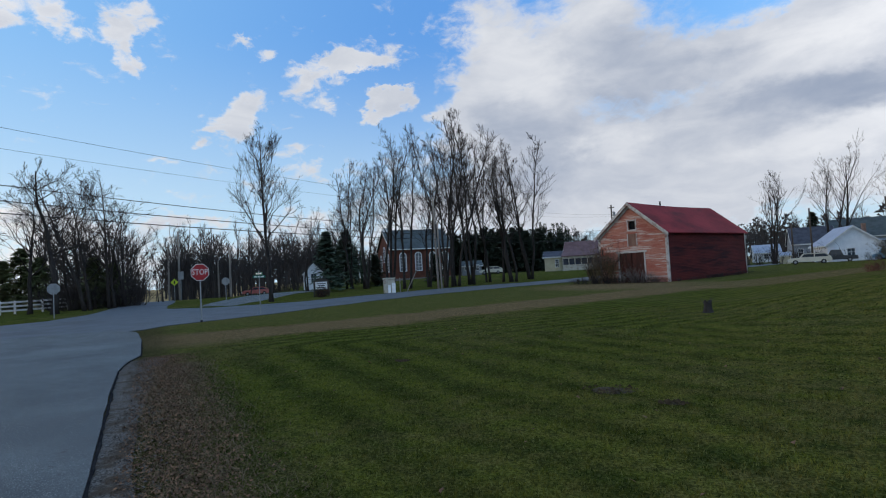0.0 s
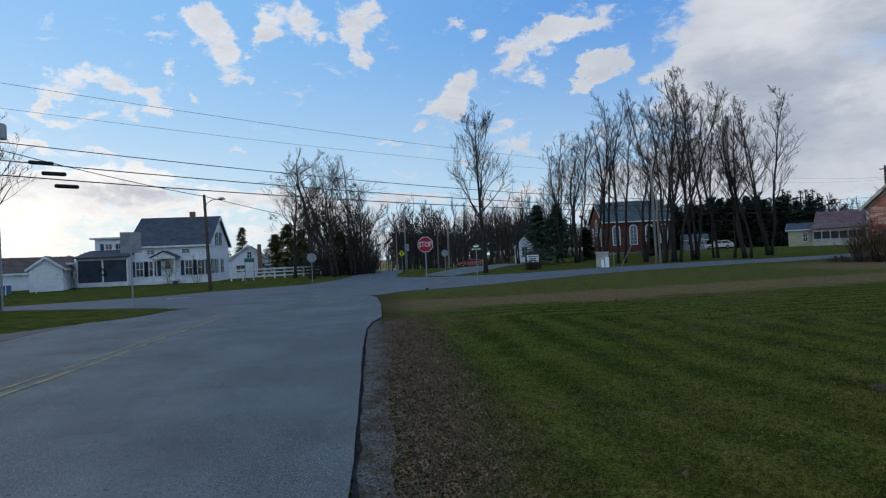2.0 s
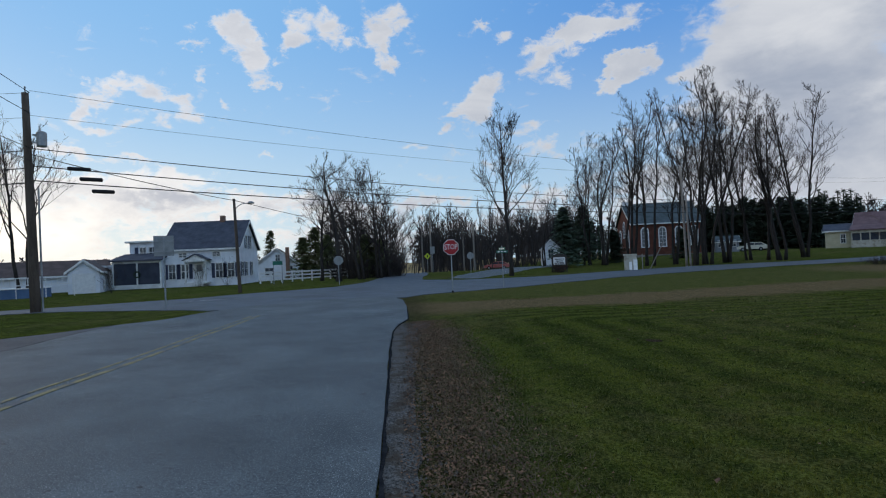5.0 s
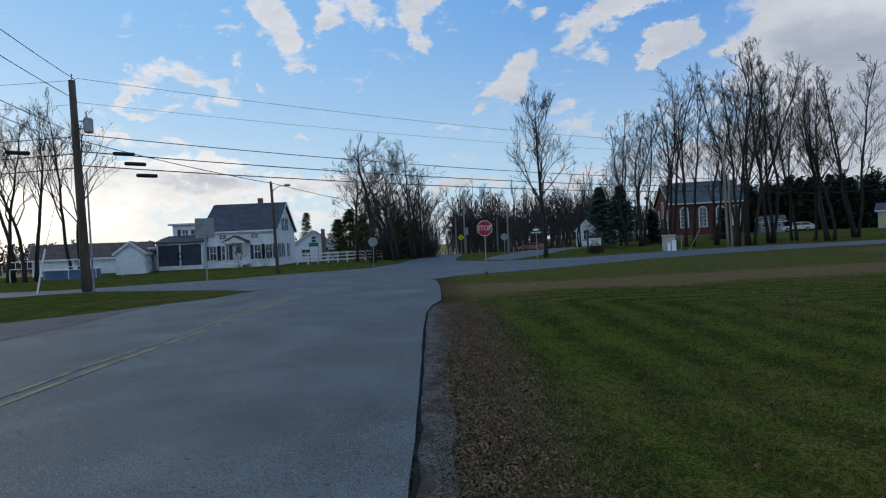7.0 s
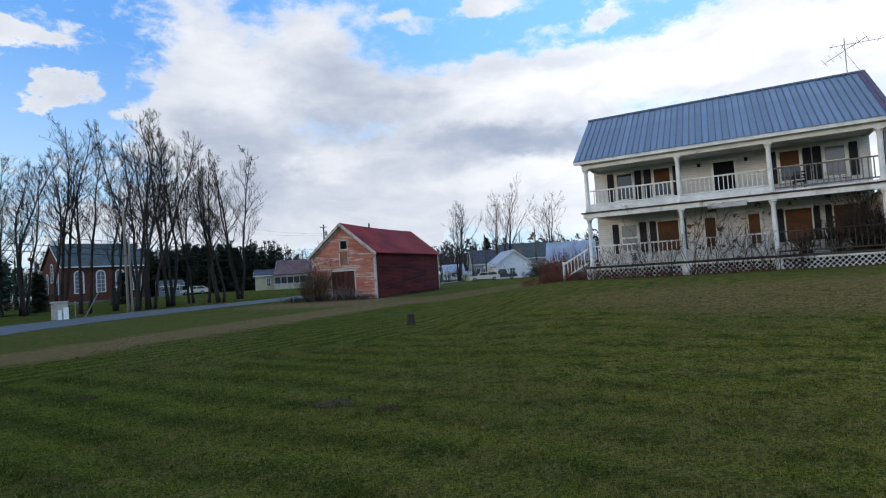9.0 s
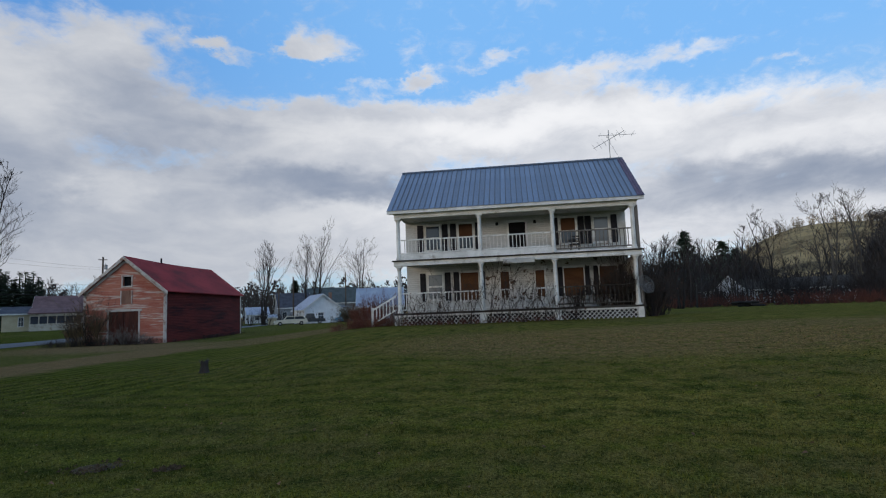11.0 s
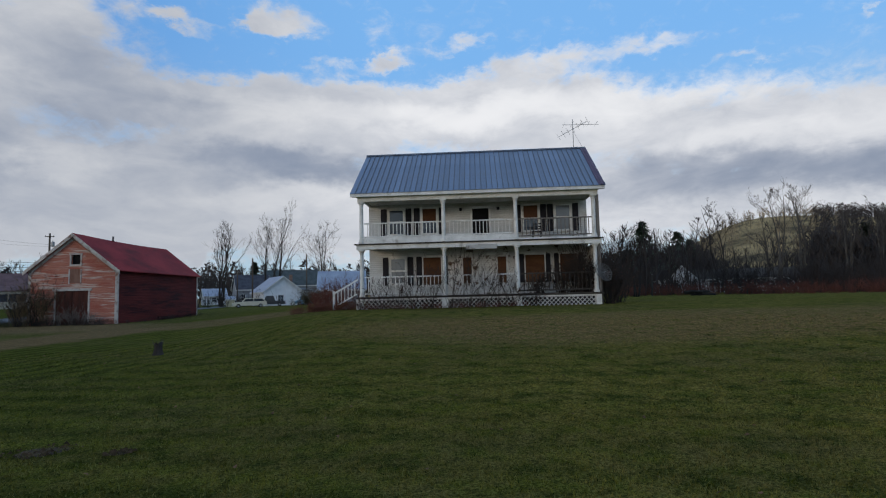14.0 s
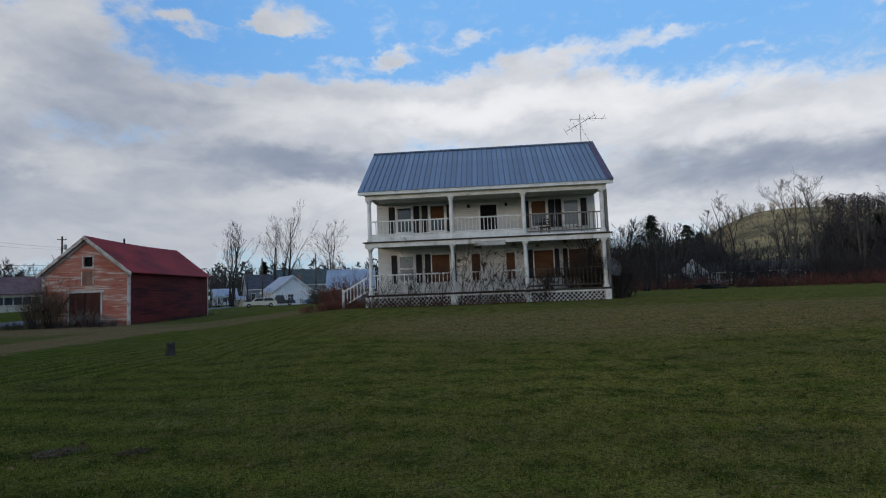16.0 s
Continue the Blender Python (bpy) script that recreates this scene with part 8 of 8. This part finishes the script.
    b2 = part("boom", Geo().tube([(-0.65, 0, 1.52), (1.65, 0.1, 1.50)], 0.014, 5), STEEL, a)
    for k in range(5):
        x = -0.55 + 0.5 * k
        part("element", Geo().tube([(x, -0.55, 1.52), (x, 0.55, 1.52)], 0.008, 4), STEEL, b2)
    part("stay", Geo().tube([(0, 0, 1.1), (0.55, 0, 0.0 + 0.02)], 0.008, 4), STEEL, a)
    # satellite dish on a pole at the porch corner
    p = HM @ Vector((6.55, -0.45, -0.05))
    d = thing("satellite_dish", Matrix.Translation(p) @ pose(0, 0, 0, 0, 0, -20), "grey mesh satellite dish on a post by the porch", "satellite dish")
    part("post", Geo().tube([(0, 0, -0.3), (0, 0, 1.75)], 0.035, 8), DARK_WOOD, d)
    bowl = Geo()

    def on_bowl(r, a):
        return (r * math.cos(a), r * math.sin(a), 0.55 * r * r)
    for i, r in enumerate((0.06, 0.13, 0.20, 0.27, 0.34, 0.41, 0.48)):
        bowl.tube([on_bowl(r, 2 * math.pi * k / 24) for k in range(25)], 0.016 if i == 6 else 0.010, 5, cap=False)
    for k in range(20):
        bowl.tube([on_bowl(0.06 + 0.42 * q / 4, 2 * math.pi * k / 20) for q in range(5)], 0.014 if k % 5 == 0 else 0.010, 4, cap=False)
    b = part("bowl", bowl, DISH_GREY, d, "open grey wire-mesh bowl")
    b.matrix_basis = pose(0.05, -0.08, 1.72, 72, 0, 25)
    part("feed_arm", Geo().tube([(0, 0.0, -0.02), (0.0, 0.02, 0.42)], 0.015, 6), STEEL, b)
    part("feed_horn", Geo().tube([(0.0, 0.02, 0.38), (0.0, 0.02, 0.47)], [0.03, 0.045], 8), SHUTTER, b)
    # porch chair
    c = thing("porch_chair", HM @ pose(3.35, 0.75, 3.66, 0, 0, 165), "dark wooden porch chair on the upper porch", "chair")
    for x in (-0.22, 0.22):
        for y in (-0.2, 0.2):
            part("leg", Geo().box(x - 0.02, x + 0.02, y - 0.02, y + 0.02, 0, 0.44 if y > 0 else 1.0), SHUTTER, c)
    part("seat", Geo().box(-0.26, 0.26, -0.24, 0.25, 0.44, 0.48, 0.008), SHUTTER, c)
    for z in (0.6, 0.74, 0.88):
        part("slat", Geo().box(-0.2, 0.2, -0.225, -0.195, z, z + 0.07), SHUTTER, c)
    for x in (-0.24, 0.24):
        part("armrest", Geo().box(x - 0.03, x + 0.03, -0.2, 0.24, 0.66, 0.69), SHUTTER, c)


DISH_GREY = surf("dish_mesh_grey", (0.10, 0.10, 0.105), (0.17, 0.17, 0.175), 5.0, 0.6, 0.2, metal=0.3)
DARK_SOIL = surf("dark_soil", (0.022, 0.015, 0.009), (0.085, 0.058, 0.035), 9.0, 0.95, 0.8, 30.0)
small_things()


# ---------------------------------------------------------------- grass, litter and stones
def tri_mesh(name, v, f, material, label, category):
    me = bpy.data.meshes.new(name)
    me.vertices.add(len(v))
    me.vertices.foreach_set("co", v.astype(np.float32).ravel())
    me.loops.add(f.size)
    me.loops.foreach_set("vertex_index", f.astype(np.int32).ravel())
    me.polygons.add(len(f))
    me.polygons.foreach_set("loop_start", np.arange(0, f.size, f.shape[1], dtype=np.int32))
    me.polygons.foreach_set("loop_total", np.full(len(f), f.shape[1], dtype=np.int32))
    me.materials.append(material)
    me.update()
    me.validate()
    return tagged(new(name, me), label, category, "", "stuff")


def lane_side(x, y):
    """Whether a place is bare: road, verge gravel or the dirt lane."""
    off = x * RN[0] + y * RN[1]
    s = x * RD[0] + y * RD[1]
    if off < 0.18 or (s > 10.5 and off < 0.9):
        return True
    lane = x - 0.47 * (y - 15.0) + 13.1 + 0.25 * max(15.0 - y, 0.0) + 1.2 * noise.noise((x * 0.8, y * 0.8, 5.0))
    if ((x + 16.2) / 3.6) ** 2 + ((y - 10.9) / 2.2) ** 2 < 1.0 + 0.5 * noise.noise((x, y, 2.0)):
        return True
    return -2.1 < lane < 2.0 and y > 9.5


def grow_grass():
    r = np.random.RandomState(4)
    vs = []
    for d0, d1, per, h, w in ((1.9, 4.5, 3200, 0.026, 0.0040), (4.5, 8.0, 1500, 0.025, 0.0062), (8.0, 14.0, 420, 0.025, 0.011), (14.0, 22.0, 90, 0.026, 0.022)):
        area = math.radians(140) / 2 * (d1 * d1 - d0 * d0)
        n = int(area * per)
        d = np.sqrt(r.uniform(d0 * d0, d1 * d1, n))
        a = np.radians(r.uniform(-72, 68, n))
        x, y = -d * np.sin(a), d * np.cos(a)
        keep = np.array([not lane_side(p, q) for p, q in zip(x, y)])
        x, y = x[keep], y[keep]
        n = len(x)
        clump = np.array([noise.noise((p * 2.2, q * 2.2, 0.0)) for p, q in zip(x, y)])
        z = np.array([land(p, q) for p, q in zip(x, y)])
        hh = h * r.uniform(0.5, 1.25, n) * (1 + 0.75 * clump)
        t = r.uniform(0, 2 * np.pi, n)
        lean = r.uniform(0.2, 1.1, n) * hh
        b = r.uniform(0, 2 * np.pi, n)
        ww = w * r.uniform(0.6, 1.2, n)
        p0 = np.stack([x - np.cos(t) * ww, y - np.sin(t) * ww, z - 0.004], 1)
        p1 = np.stack([x + np.cos(t) * ww, y + np.sin(t) * ww, z - 0.004], 1)
        p2 = np.stack([x + np.cos(b) * lean, y + np.sin(b) * lean, z + hh], 1)
        vs.append(np.stack([p0, p1, p2], 1).reshape(-1, 3))
    v = np.concatenate(vs)
    tri_mesh("grass", v, np.arange(len(v)).reshape(-1, 3), BLADE, "short mown grass with dry blades", "grass")


def strew():
    r = random.Random(12)
    # dead leaves, thick along the verge and thin on the lawn
    v, f = [], []
    def leaf(x, y, l):
        k = len(v)
        a, z = r.uniform(0, 6.28), land(x, y) + r.uniform(0.012, 0.05)
        c, s = math.cos(a) * l, math.sin(a) * l
        v.extend([(x, y, z), (x + c * 0.5 - s * 0.35, y + s * 0.5 + c * 0.35, z + r.uniform(0, 0.5) * l), (x + c, y + s, z + r.uniform(-0.2, 0.5) * l), (x + c * 0.5 + s * 0.35, y + s * 0.5 - c * 0.35, z + r.uniform(0, 0.5) * l)])
        f.append((k, k + 1, k + 2, k + 3))
    for _ in range(20000):
        s, o = r.uniform(0.2, 15), r.gauss(0.42, 0.32)
        if o > -0.12:
            leaf(*along(s, o), r.uniform(0.013, 0.036))
    for _ in range(420):
        a, d = r.uniform(-70, 58), math.sqrt(r.uniform(4, 500))
        x, y = spot(a, d)
        if not lane_side(x, y):
            leaf(x, y, r.uniform(0.03, 0.075))
    tri_mesh("fallen_leaves", np.array(v), np.array(f), DEAD_LEAF, "brown fallen leaves on verge and lawn", "leaves")
    # small stones on the verge
    v, f = [], []
    for _ in range(3200):
        s, o = r.uniform(0.2, 15), r.gauss(0.02, 0.22)
        if o < -0.24 or o > 0.7:
            continue
        x, y = along(s, o)
        e, z, k = r.uniform(0.006, 0.020) * (1.6 if r.random() < 0.04 else 1), land(x, y) + 0.012, len(v)
        v.extend([(x + e * math.cos(q) * r.uniform(0.7, 1.2), y + e * math.sin(q) * r.uniform(0.7, 1.2), z) for q in (0, 1.6, 3.2, 4.7)] + [(x, y, z + e * r.uniform(0.6, 1.0))])
        f.extend([(k, k + 1, k + 4), (k + 1, k + 2, k + 4), (k + 2, k + 3, k + 4), (k + 3, k, k + 4)])
    tri_mesh("verge_stones", np.array(v), np.array(f), GRAVEL, "loose grey stones along the asphalt", "gravel")
    # dead grass stalks in the verge
    v = []
    for _ in range(16000):
        s, o = r.uniform(0.2, 13), r.gauss(0.55, 0.32)
        if o < 0.02:
            continue
        x, y = along(s, o)
        a, b, h = r.uniform(0, 6.28), r.uniform(0, 6.28), r.uniform(0.04, 0.13)
        z, w = land(x, y), 0.0022 + 0.0004 * s
        v += [(x - w * math.cos(a), y - w * math.sin(a), z), (x + w * math.cos(a), y + w * math.sin(a), z), (x + h * 1.1 * math.cos(b), y + h * 0.8 * math.sin(b), z + h * 0.6)]
    v = np.array(v)
    tri_mesh("dead_grass", v, np.arange(len(v)).reshape(-1, 3), BRUSH_TAN, "dry tan grass stalks along the verge", "grass")


grow_grass()
strew()
